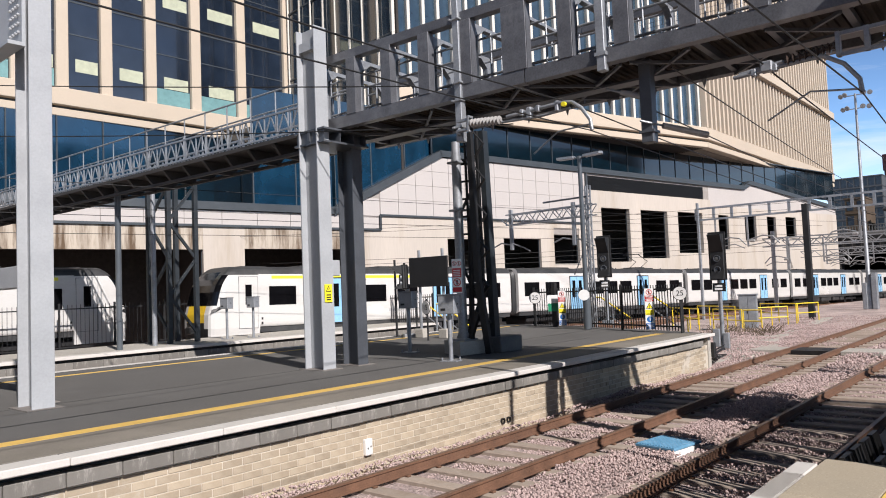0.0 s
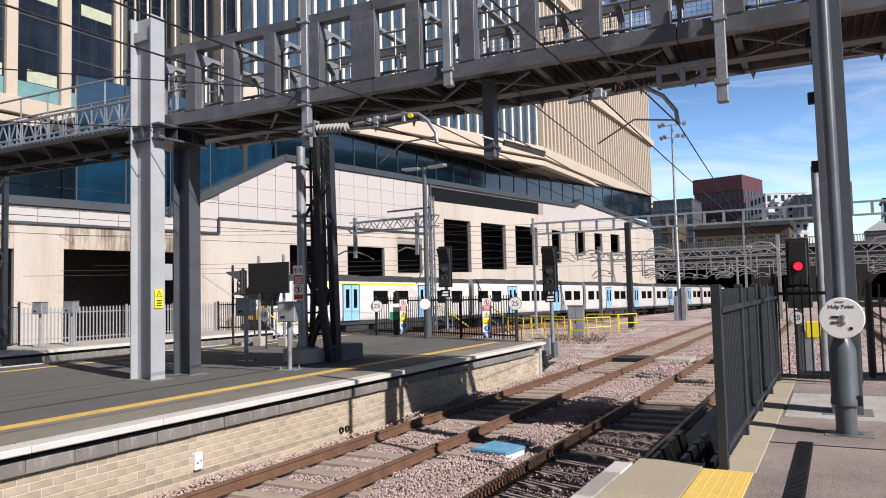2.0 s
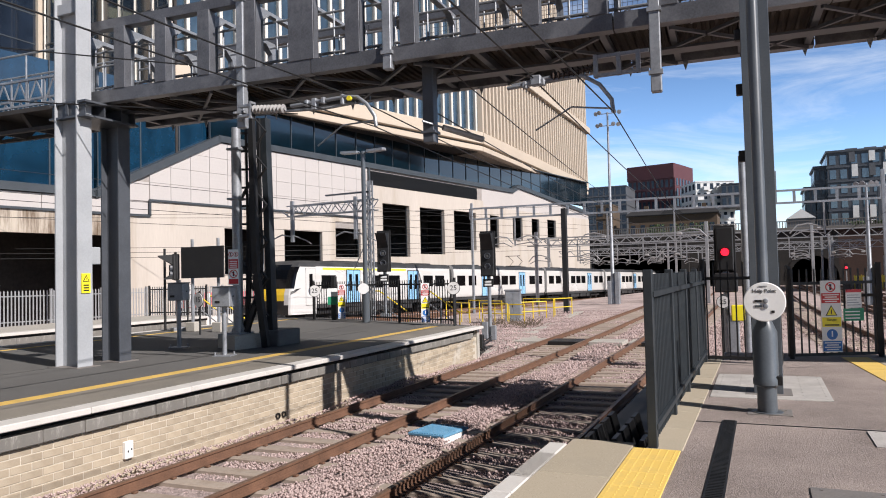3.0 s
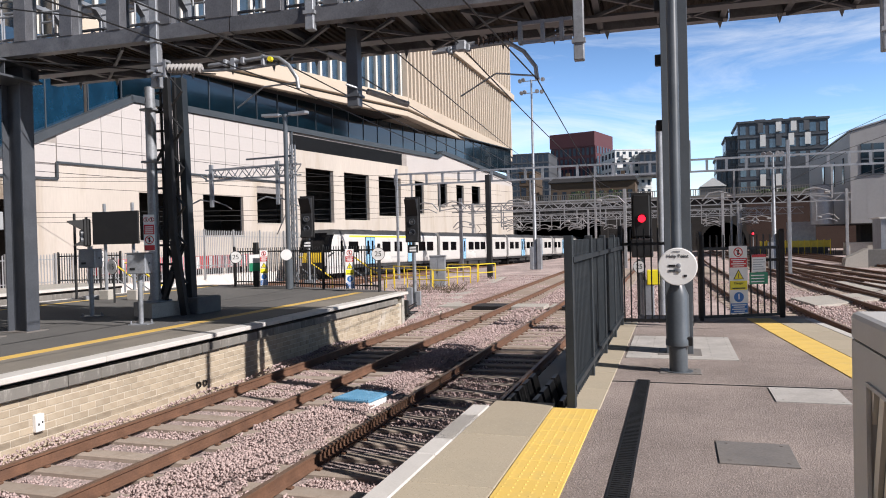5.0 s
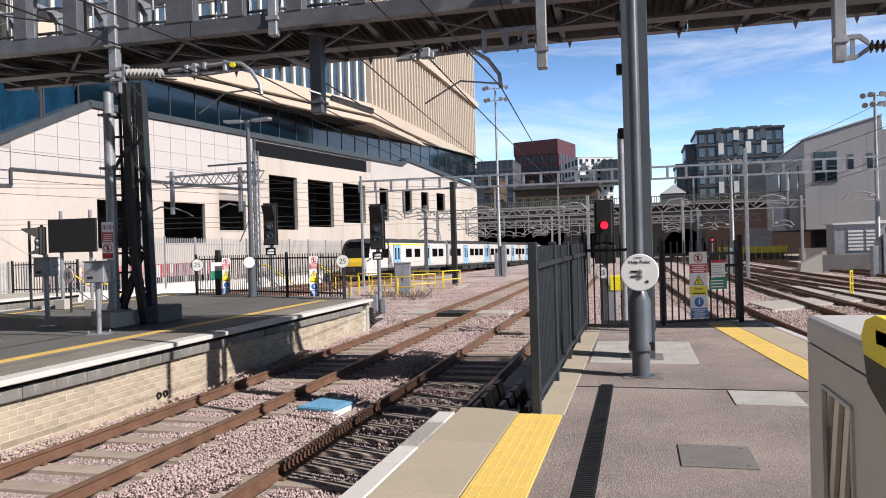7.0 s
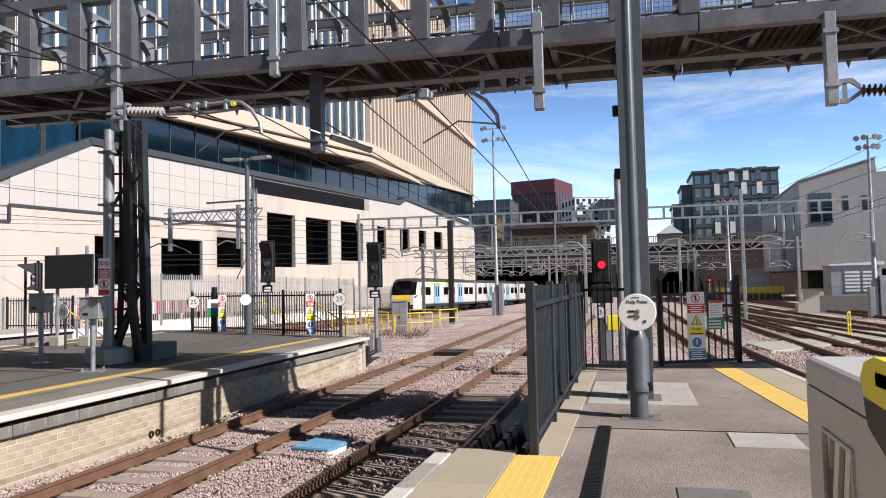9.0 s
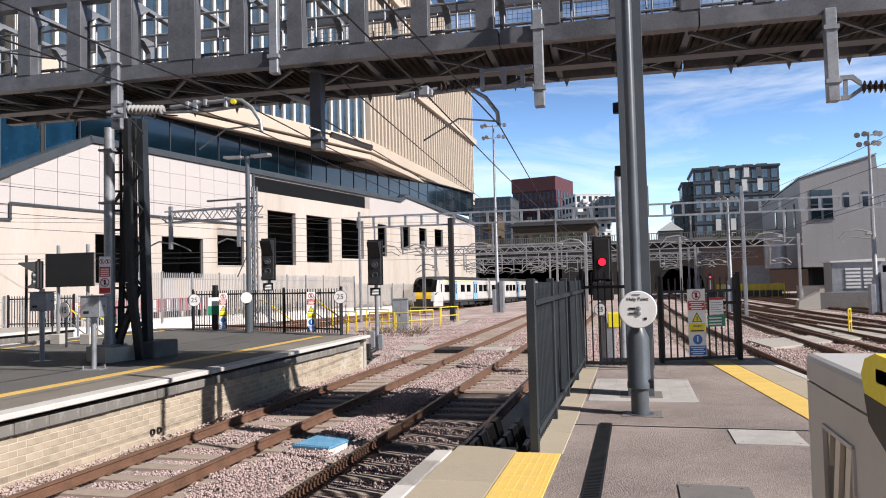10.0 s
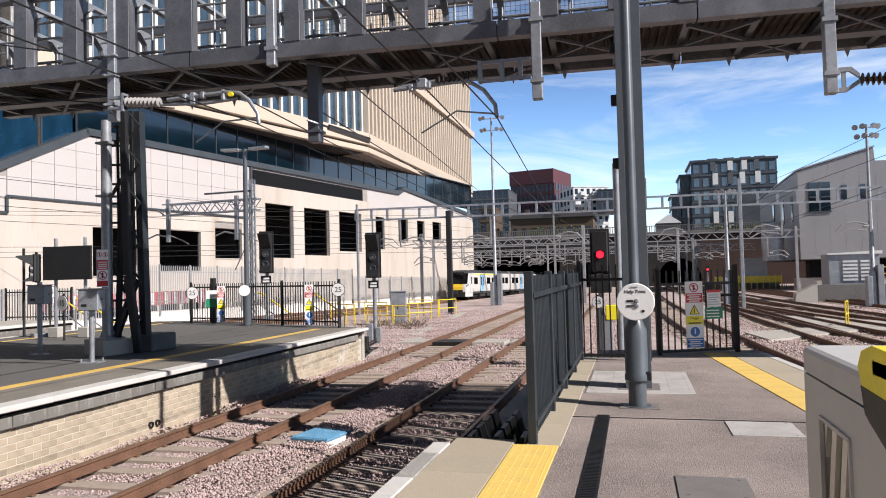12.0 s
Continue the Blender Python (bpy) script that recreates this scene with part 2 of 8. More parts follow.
# ---- mesh tools ----
class Geo:
    """Collects plain solids into one mesh."""

    def __init__(self):
        self.v, self.f = [], []

    def add(self, vs, fs):
        o = len(self.v)
        self.v += [tuple(p) for p in vs]
        self.f += [tuple(i + o for i in q) for q in fs]
        return self

    def box(self, x0, x1, y0, y1, z0, z1, b=0.0, m=None):
        if b <= 0:
            vs = [(x, y, z) for x in (x0, x1) for y in (y0, y1) for z in (z0, z1)]
            fs = [(0, 1, 3, 2), (4, 6, 7, 5), (0, 4, 5, 1), (2, 3, 7, 6), (0, 2, 6, 4), (1, 5, 7, 3)]
        else:
            vs, c = [], {}
            for i, x in enumerate((x0, x1)):
                for j, y in enumerate((y0, y1)):
                    for k, z in enumerate((z0, z1)):
                        sx, sy, sz = b * (1 - 2 * i), b * (1 - 2 * j), b * (1 - 2 * k)
                        for a, p in enumerate(((x, y + sy, z + sz), (x + sx, y, z + sz), (x + sx, y + sy, z))):
                            c[i, j, k, a] = len(vs)
                            vs.append(p)
            q = lambda *n: tuple(c[e] for e in n)
            fs = []
            for i in (0, 1):
                fs += [q((i, 0, 0, 0), (i, 1, 0, 0), (i, 1, 1, 0), (i, 0, 1, 0)), q((0, i, 0, 1), (1, i, 0, 1), (1, i, 1, 1), (0, i, 1, 1)),
                       q((0, 0, i, 2), (1, 0, i, 2), (1, 1, i, 2), (0, 1, i, 2))]
                for j in (0, 1):
                    fs += [q((i, j, 0, 0), (i, j, 1, 0), (i, j, 1, 1), (i, j, 0, 1)), q((i, 0, j, 0), (i, 1, j, 0), (i, 1, j, 2), (i, 0, j, 2)),
                           q((0, i, j, 1), (1, i, j, 1), (1, i, j, 2), (0, i, j, 2))]
                    for k in (0, 1):
                        fs.append(q((i, j, k, 0), (i, j, k, 1), (i, j, k, 2)))
        if m is not None:
            vs = [m @ Vector(p) for p in vs]
        return self.add(vs, fs)

    def beam(self, p, q, w, h, up=(0, 0, 1)):
        """A square bar from p to q, w wide and h high."""
        p, q = Vector(p), Vector(q)
        d = (q - p).normalized()
        s = d.cross(Vector(up))
        s = s.normalized() if s.length > 1e-4 else Vector((1, 0, 0))
        u = s.cross(d)
        vs = [e + s * a * w / 2 + u * c * h / 2 for e in (p, q) for a, c in ((-1, -1), (1, -1), (1, 1), (-1, 1))]
        return self.add(vs, [(0, 3, 2, 1), (4, 5, 6, 7), (0, 1, 5, 4), (1, 2, 6, 5), (2, 3, 7, 6), (3, 0, 4, 7)])

    def tube(self, pts, r, n=8, r2=None):
        pts = [Vector(p) for p in pts]
        vs, fs = [], []
        ref = None
        for i, p in enumerate(pts):
            d = (pts[min(i + 1, len(pts) - 1)] - pts[max(i - 1, 0)]).normalized()
            if ref is None:
                ref = d.orthogonal().normalized()
            s = (ref - d * ref.dot(d)).normalized()
            ref, u = s, d.cross(s)
            rad = r if r2 is None else r + (r2 - r) * i / (len(pts) - 1)
            vs += [p + (s * math.cos(2 * math.pi * k / n) + u * math.sin(2 * math.pi * k / n)) * rad for k in range(n)]
        for i in range(len(pts) - 1):
            fs += [(i * n + k, i * n + (k + 1) % n, (i + 1) * n + (k + 1) % n, (i + 1) * n + k) for k in range(n)]
        fs += [tuple(range(n - 1, -1, -1)), tuple(range((len(pts) - 1) * n, len(pts) * n))]
        return self.add(vs, fs)

    def lathe(self, prof, n=20, m=None):
        """Turns a profile of (radius, z) round the z axis."""
        vs = [(r * math.cos(2 * math.pi * k / n), r * math.sin(2 * math.pi * k / n), z) for r, z in prof for k in range(n)]
        fs = [(i * n + k, i * n + (k + 1) % n, (i + 1) * n + (k + 1) % n, (i + 1) * n + k) for i in range(len(prof) - 1) for k in range(n)]
        fs += [tuple(range(n - 1, -1, -1)), tuple(range((len(prof) - 1) * n, len(prof) * n))]
        if m is not None:
            vs = [m @ Vector(p) for p in vs]
        return self.add(vs, fs)

    def prism(self, poly, vec):
        """A flat outline (3D points) pushed along vec."""
        n, vec = len(poly), Vector(vec)
        vs = [Vector(p) for p in poly] + [Vector(p) + vec for p in poly]
        return self.add(vs, [tuple(range(n - 1, -1, -1)), tuple(range(n, 2 * n))] + [(i, (i + 1) % n, (i + 1) % n + n, i + n) for i in range(n)])

    def mesh(self, name, material, smooth=False):
        me = bpy.data.meshes.new(name)
        me.from_pydata(self.v, [], self.f)
        if len(self.f) < 30000:
            bm = bmesh.new()
            bm.from_mesh(me)
            bmesh.ops.recalc_face_normals(bm, faces=bm.faces)
            bm.to_mesh(me)
            bm.free()
        if smooth:
            me.shade_smooth()
            me.set_sharp_from_angle(angle=radians(35))
        me.materials.append(material)
        return me


def part(name, geo, material, parent, label="", smooth=False, m=None):
    """Links a Geo (or a ready mesh) as one mesh object under a thing or a part."""
    data = geo if isinstance(geo, bpy.types.Mesh) else geo.mesh(name, material, smooth)
    ob = new(name, data)
    ob.parent = parent
    if m is not None:
        ob.matrix_basis = m
    if label:
        ob["label"] = label
    return ob


def thing(name, label, category, m=None, group="", kind=""):
    ob = tagged(new(name), label, category, group, kind)
    ob.empty_display_size = 0.2
    if m is not None:
        ob.matrix_basis = m
    return ob


def solid(name, geo, material, label, category, group="", kind="", m=None, smooth=False):
    ob = tagged(new(name, geo.mesh(name, material, smooth)), label, category, group, kind)
    if m is not None:
        ob.matrix_basis = m
    return ob


RAIL_Z, BED_Z, LEFT_Z = -0.93, -1.10, -0.04
RAILS = (-7.43, -5.93, -4.10, -2.60)
EDGE_L, EDGE_R = -8.12, -1.85


# ---- ground, tracks, platforms ----
def ground():
    g = Geo()
    z = BED_Z - 0.06
    ax, bx, y0, y1, deep = -31.5, -19.9, 40.0, 300.0, 3.75
    sx = 0.1137 * (y1 - y0)
    # one sheet with a cutting that falls along the descending lines
    g.add([(-900, -600, z), (900, -600, z), (900, y0, z), (bx, y0, z), (ax, y0, z), (-900, y0, z),
           (-900, y1, z), (ax + sx, y1, z), (bx + sx, y1, z), (900, y1, z), (900, 1500, z), (-900, 1500, z),
           (ax + sx, y1, z - deep), (bx + sx, y1, z - deep)],
          [(0, 1, 2, 3, 4, 5), (5, 4, 7, 6), (3, 2, 9, 8), (6, 7, 8, 9, 10, 11), (4, 3, 13, 12), (4, 12, 7), (3, 8, 13), (12, 13, 8, 7)])
    solid("ground", g, BALLAST, "pinkish grey stone ballast between the railway tracks", "ground", kind="structure")


ground()


def platform_right():
    top = thing("pavement", "speckled reddish tarmac station platform with worn stains", "platform", kind="structure")
    poly = [(-1.1, -6, 0), (-1.1, 6.55, 0), (-0.70, 6.55, 0), (-0.70, 14.6, 0), (2.20, 14.6, 0), (4.20, -6, 0)]
    part("deck", Geo().prism([(x, y, -0.006) for x, y, z in poly], (0, 0, -1.2)), TARMAC, top)
    # buff slabs along the edge and beside the fence
    y = -5.0
    slab = Geo().box(-0.285, 0.285, -0.595, 0.595, -0.08, 0.0, 0.006).mesh("paving_slab", SLAB)
    while y < 5.9:
        part("paving_slab", slab, SLAB, top, m=pose(-1.39, y + 0.35, 0.0))
        y += 1.2
    strip = Geo().box(-0.155, 0.155, -0.445, 0.445, -0.08, 0.0, 0.006).mesh("paving_slab", SLAB)
    for i in range(8):
        part("paving_slab", strip, SLAB, top, m=pose(-0.835, 7.02 + 0.9 * i, 0.0))
    coping = Geo().box(-0.085, 0.085, -0.595, 0.595, -0.09, 0.0, 0.012).mesh("coping", WHITE)
    for i in range(10):
        part("coping", coping, WHITE, top, "white painted edge stone", m=pose(EDGE_R + 0.085, -5.0 + 0.95 + 1.2 * i, 0.002) if i < 9 else pose(EDGE_R + 0.085, 5.945, 0.002))
    # tactile strip with blisters
    tile = Geo().box(-0.20, 0.20, -0.198, 0.198, -0.05, 0.003, 0.003)
    for i in range(6):
        for j in range(6):
            cx, cy = -0.165 + 0.066 * i, -0.165 + 0.066 * j
            tile.add([(cx - 0.014, cy, 0.002), (cx, cy - 0.014, 0.002), (cx + 0.014, cy, 0.002), (cx, cy + 0.014, 0.002), (cx, cy, 0.009)],
                     [(0, 1, 4), (1, 2, 4), (2, 3, 4), (3, 0, 4)])
    tile = tile.mesh("tactile_tile", TACTILE)
    for i in range(28):
        part("tactile_tile", tile, TACTILE, top, "yellow blistered tactile tile", m=pose(-0.895, 6.35 - 0.4 * i, 0.002))
    # right-hand edge: yellow strip, buff slabs and white edge, all slanting
    ang = math.degrees(math.atan2(0.097, 1.0))
    for name, off, w, material, n, step in (("tactile_strip", 0.0, 0.20, TACTILE, 32, 0.4), ("paving_slab", 0.475, 0.265, SLAB, 16, 0.9), ("coping", 0.81, 0.065, WHITE, 16, 0.9)):
        piece = Geo().box(-w, w, -step / 2 + 0.004, step / 2 - 0.004, -0.06, 0.002 if name != "coping" else 0.006, 0.004).mesh(name, material)
        for i in range(n):
            s = 0.3 + step * (i + 0.5)
            part(name, piece, material, top, m=pose(1.435 + off + (s - 0.9) * math.sin(radians(ang)), 14.4 - s * math.cos(radians(ang)), 0.001, 0, 0, ang))
    part("edge_wall", Geo().box(EDGE_R + 0.06, EDGE_R + 0.3, -6, 6.5, -1.2, -0.085), CONCRETE, top)
    # black drain channel
    d = Geo().box(-0.43, -0.29, 2.6, 8.0, -0.02, 0.003)
    for i in range(135):
        d.box(-0.415, -0.305, 2.62 + 0.04 * i, 2.635 + 0.04 * i, 0.003, 0.009)
    part("drain_channel", d, BLACK_STEEL, top, "black slotted drain channel")
    for x0, x1, y0, y1, lab in ((-0.64, 0.70, 9.45, 11.5, "studded steel cover plate"), (0.84, 1.46, 7.2, 7.85, "pale steel access cover"), (0.25, 0.75, 5.2, 5.75, "patterned grey access cover"), (-0.2, 0.24, 8.42, 8.78, "steel frame round the pole's foot")):
        c = Geo().box(x0, x1, y0, y1, -0.03, 0.004, 0.002)
        nx, ny = max(2, int((x1 - x0) / 0.22)), max(2, int((y1 - y0) / 0.22))
        for i in range(nx):
            for j in range(ny):
                c.box(x0 + 0.06 + (x1 - x0 - 0.13) * i / (nx - 1), x0 + 0.08 + (x1 - x0 - 0.13) * i / (nx - 1),
                      y0 + 0.06 + (y1 - y0 - 0.13) * j / (ny - 1), y0 + 0.08 + (y1 - y0 - 0.13) * j / (ny - 1), 0.004, 0.008)
        part("access_cover", c, COVER_DARK if "patterned" in lab or "frame" in lab else COVER, top, lab)
    part("joint", Geo().box(-0.68, 1.7, 7.90, 7.915, -0.01, 0.0005), BLACK, top)


platform_right()


def platform_left():
    top = thing("platform", "dark asphalt island platform with a yellow line and white edge", "platform", kind="structure")
    ends = [(EDGE_L - 0.2, -10), (EDGE_L - 0.2, 21.25), (-9.3, 21.9), (-16.4, 25.2), (-18.5, 25.2), (-18.5, -10)]
    part("deck", Geo().prism([(x, y, LEFT_Z - 0.005) for x, y in ends], (0, 0, -1.1)), ASPHALT, top)
    cop = Geo().box(-0.17, 0.17, -0.898, 0.898, -0.085, 0.0, 0.012).mesh("coping", WHITE)
    y = -9.0
    while y < 20.6:
        part("coping", cop, WHITE, top, "white painted edge stone", m=pose(EDGE_L - 0.17 + 0.14, y + 0.5, LEFT_Z + random.uniform(-0.003, 0.003)))
        part("coping", cop, WHITE, top, "white painted edge stone", m=pose(-18.5, y + 0.5, LEFT_Z))
        y += 1.8
    # buff strip between edge and line, then the line
    part("paving_strip", Geo().box(-9.40, EDGE_L - 0.24, -10, 21.0, LEFT_Z - 0.03, LEFT_Z + 0.001), mat("worn_buff_strip", (0.20, 0.18, 0.15), 0.85, 0, 0.14, 1, 60, 0.2, (0.12, 0.11, 0.1), 0.5, 0.8), top)
    part("yellow_line", Geo().box(-9.62, -9.34, -10, 20.8, LEFT_Z - 0.02, LEFT_Z + 0.003), YELLOW, top)
    part("yellow_line", Geo().box(-17.35, -17.2, -10, 24.5, LEFT_Z - 0.02, LEFT_Z + 0.003), YELLOW, top)
    part("joint", Geo().box(-10.9, -10.86, -10, 19, LEFT_Z - 0.02, LEFT_Z - 0.002), BLACK, top)
    part("joint", Geo().box(-12.6, -12.57, -10, 21, LEFT_Z - 0.02, LEFT_Z - 0.003), BLACK, top)
    # recess with its shadow painted black, bearer course and wall below the coping
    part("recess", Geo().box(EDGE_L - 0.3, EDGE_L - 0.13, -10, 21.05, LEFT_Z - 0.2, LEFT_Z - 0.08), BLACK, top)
    bear = Geo().box(-0.1, 0.1, -0.296, 0.296, -0.16, 0.0, 0.01).mesh("bearer_stone", EDGE_STONE)
    y = -9.7
    while y < 20.9:
        part("bearer_stone", bear, EDGE_STONE, top, m=pose(EDGE_L - 0.075 + random.uniform(-0.006, 0.006), y, LEFT_Z - 0.17 + random.uniform(-0.004, 0.004)))
        y += 0.6
    part("backing", Geo().box(EDGE_L - 0.4, EDGE_L - 0.062, -10, 21.05, -1.2, LEFT_Z - 0.34), MORTAR, top)
    part("end_wall", Geo().box(-8.9, EDGE_L - 0.03, 21.05, 21.25, -1.2, LEFT_Z - 0.03), CONCRETE, top)
    return top


PLATFORM_LEFT = platform_left()


def platform_far():
    top = thing("platform", "narrow far platform of pale paving with a white edge", "platform", kind="structure")
    part("deck", Geo().box(-27.2, -23.7, -12, 26.5, -1.2, LEFT_Z), CONCRETE, top)
    part("coping", Geo().box(-23.85, -23.35, -12, 26.5, LEFT_Z - 0.10, LEFT_Z + 0.004, 0.01), WHITE, top)
    # black colour gives the shade under this edge stone too
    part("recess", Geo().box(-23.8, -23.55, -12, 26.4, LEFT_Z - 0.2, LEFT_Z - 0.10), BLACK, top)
    st = Geo().box(-0.1, 0.1, -0.46, 0.46, -0.24, 0.0, 0.01).mesh("bearer_stone", EDGE_STONE)
    for i in range(40):
        part("bearer_stone", st, EDGE_STONE, top, m=pose(-23.55, -10.5 + 0.93 * i, LEFT_Z - 0.2))
    part("wall", Geo().box(-24, -23.52, -12, 26.4, -1.2, LEFT_Z - 0.47), mat("whitewashed_wall", (0.6, 0.55, 0.5), 0.9, 0, 0.14, 1.5, 20, 0.2, (0.32, 0.28, 0.25), 0.6, 1.2), top)


platform_far()


def track(name, x0, x1, y0, y1, z, sleepers=True, bend=0.0, heading=0.0):
    """Two rails of I section on concrete sleepers; bend drifts the far end sideways."""
    tr = thing(name, "railway track of rusty rails on concrete sleepers", "railway track", kind="structure")
    ys = [y0 + (y1 - y0) * i / 24 for i in range(25)]
    for x in (x0, x1):
        for nm, prof, material in (("rail", [(-0.065, -0.155), (0.065, -0.155), (0.065, -0.14), (0.012, -0.12), (0.012, -0.045), (0.035, -0.032), (0.035, -0.004), (-0.035, -0.004), (-0.035, -0.032), (-0.012, -0.045), (-0.012, -0.12), (-0.065, -0.14)], RUST),
                                   ("rail_head", [(-0.034, -0.012), (0.034, -0.012), (0.034, -0.003), (0.024, 0.0), (-0.024, 0.0), (-0.034, -0.003)], RAIL_TOP)):
            g = Geo()
            k = len(prof)
            vs = [(x + px + bend * ((y - y0) / (y1 - y0)) ** 2 + heading * (y - y0), y, z + pz) for y in ys for px, pz in prof]
            fs = [(i * k + a, i * k + (a + 1) % k, (i + 1) * k + (a + 1) % k, (i + 1) * k + a) for i in range(len(ys) - 1) for a in range(k)]
            g.add(vs, fs + [tuple(range(k)), tuple(range((len(ys) - 1) * k, len(ys) * k))])
            part(nm, g, material, tr, "dull polished rail head" if nm == "rail_head" else "")
    if sleepers:
        sl = Geo().box(-1.25, 1.25, -0.12, 0.12, -0.36, -0.165, 0.02).mesh("sleeper", SLEEPER)
        clip = Geo()
        for s in (-0.75, 0.75):
            for d in (-0.11, 0.11):
                clip.box(s + d - 0.03, s + d + 0.03, -0.035, 0.035, -0.165, -0.135, 0.008)
        clip = clip.mesh("rail_clip", RUST)
        y = y0 + 0.3
        n = 0
        while y < min(y1, y0 + 60):
            xm = (x0 + x1) / 2 + bend * ((y - y0) / (y1 - y0)) ** 2 + heading * (y - y0)
            o = part("sleeper", sl, SLEEPER, tr, m=pose(xm, y, z + random.uniform(-0.008, 0.004), 0, 0, random.uniform(-0.6, 0.6)))
            if y < 34:
                part("rail_clip", clip, RUST, o)
            y += 0.66
            n += 1
    return tr
track("railway_track", RAILS[0], RAILS[1], -2, 118, RAIL_Z, bend=-2.0)
track("railway_track", RAILS[2], RAILS[3], -2, 118, RAIL_Z, bend=-1.5)
track("railway_track", 4.0, 5.5, 2, 110, RAIL_Z, heading=-0.085, bend=7.0)
track("railway_track", 9.5, 11.0, 5, 118, RAIL_Z, heading=-0.1, bend=7.0)
track("railway_track", 12.0, 13.5, 20, 118, RAIL_Z, heading=-0.16, bend=7.0)
track("railway_track", 6.6, 8.1, 16, 112, RAIL_Z, heading=-0.05, bend=5.0)
track("railway_track", 17.6, 19.1, 20, 118, RAIL_Z, heading=-0.13, bend=8.0)
track("railway_track", 14.6, 16.1, 5, 118, RAIL_Z, heading=-0.14, bend=9.0)
track("railway_track", 20.5, 22.0, 5, 118, RAIL_Z, heading=-0.17, bend=9.0)
track("railway_track", -21.8, -20.3, -10, 46, -1.0, heading=0.0, bend=1.0)


def sloping_track(x, y0, y1, shift):
    """The descending line that the train runs on."""
    tr = thing("railway_track", "descending track of rusty rails on concrete sleepers", "railway track", kind="structure")
    for off in (-0.75, 0.75):
        g = Geo()
        p, q = [Vector((-28.9 + 0.1137 * (y - 16.8) + off + shift, y, -0.72 - 0.0136 * (y - 16.8))) for y in (y0, y1)]
        g.beam(p - Vector((0, 0, 0.075)), q - Vector((0, 0, 0.075)), 0.06, 0.15)
        part("rail", g, RUST, tr)
        part("rail_head", Geo().beam(p + Vector((0, 0, 0.006)), q + Vector((0, 0, 0.006)), 0.07, 0.012), RAIL_TOP, tr)
    sl = Geo().box(-1.25, 1.25, -0.12, 0.12, -0.2, 0.0, 0.02).mesh("sleeper", SLEEPER)
    y = 28.0
    while y < 100:
        part("sleeper", sl, SLEEPER, tr, m=pose(-28.9 + 0.1137 * (y - 16.8) + shift, y, -0.72 - 0.0136 * (y - 16.8) - 0.165, 0, 0, -6.5))
        y += 0.7
    bed = Geo()
    bed.prism([(-28.9 + 0.1137 * (y - 16.8) + shift + s, y, -0.95 - 0.0136 * (y - 16.8)) for y, s in ((y0, -1.9), (y0, 1.9), (y1, 1.9), (y1, -1.9))], (0, 0, -0.3))
    part("ballast_bed", bed, BALLAST, tr)


sloping_track(0, -30, 290, 0.0)
sloping_track(0, 28, 290, 4.1)


# ---- office building: podium (plan line heading 10 degrees), glass band, two towers ----
H10 = radians(10)
WALL = Matrix(((math.sin(H10), -math.cos(H10), 0, -40.9 * math.cos(H10)), (math.cos(H10), math.sin(H10), 0, 40.9 * math.sin(H10)), (0, 0, 1, 0), (0, 0, 0, 1)))


def holed(u0, u1, z0, z1, holes, v0, v1):
    """The solid stretches of a wall from u0 to u1 and z0 to z1 with rectangular openings."""
    out = []
    us = sorted({u0, u1, *[h[0] for h in holes], *[h[1] for h in holes]})
    us = [u for u in us if u0 <= u <= u1]
    for a, b in zip(us, us[1:]):
        mid = (a + b) / 2
        z = z0
        for h in sorted((h for h in holes if h[0] < mid < h[1]), key=lambda h: h[2]):
            if h[2] > z:
                out.append((a, b, v0, v1, z, min(h[2], z1)))
            z = max(z, h[3])
        if z < z1:
            out.append((a, b, v0, v1, z, z1))
    return out


OPENINGS = [(-22.0, -8.0, -1.5, 4.4), (-5.0, 15.6, -1.5, 4.4), (18.1, 24.9, -1.5, 4.45), (33.8, 37.6, 2.0, 5.25), (39.5, 43.7, 2.3, 5.35), (45.3, 48.5, 3.3, 6.3),
            (51.5, 55.6, 3.4, 8.25), (57.3, 61.6, 3.7, 8.25), (63.4, 67.8, 4.2, 8.3), (71.1, 73.1, 4.6, 8.25),
            (76.5, 79.0, 5.6, 8.4), (81.5, 83.6, 5.9, 8.4), (86.0, 88.6, 6.1, 8.5)]


def clip_poly(poly, keep):
    """Keeps the part of an outline where keep(u, z) is positive."""
    out = []
    for (a, b), (c, d) in zip(poly, poly[1:] + poly[:1]):
        s, e = keep(a, b), keep(c, d)
        if s >= 0:
            out.append((a, b))
        if s * e < 0:
            f = s / (s - e)
            out.append((a + (c - a) * f, b + (d - b) * f))
    return out


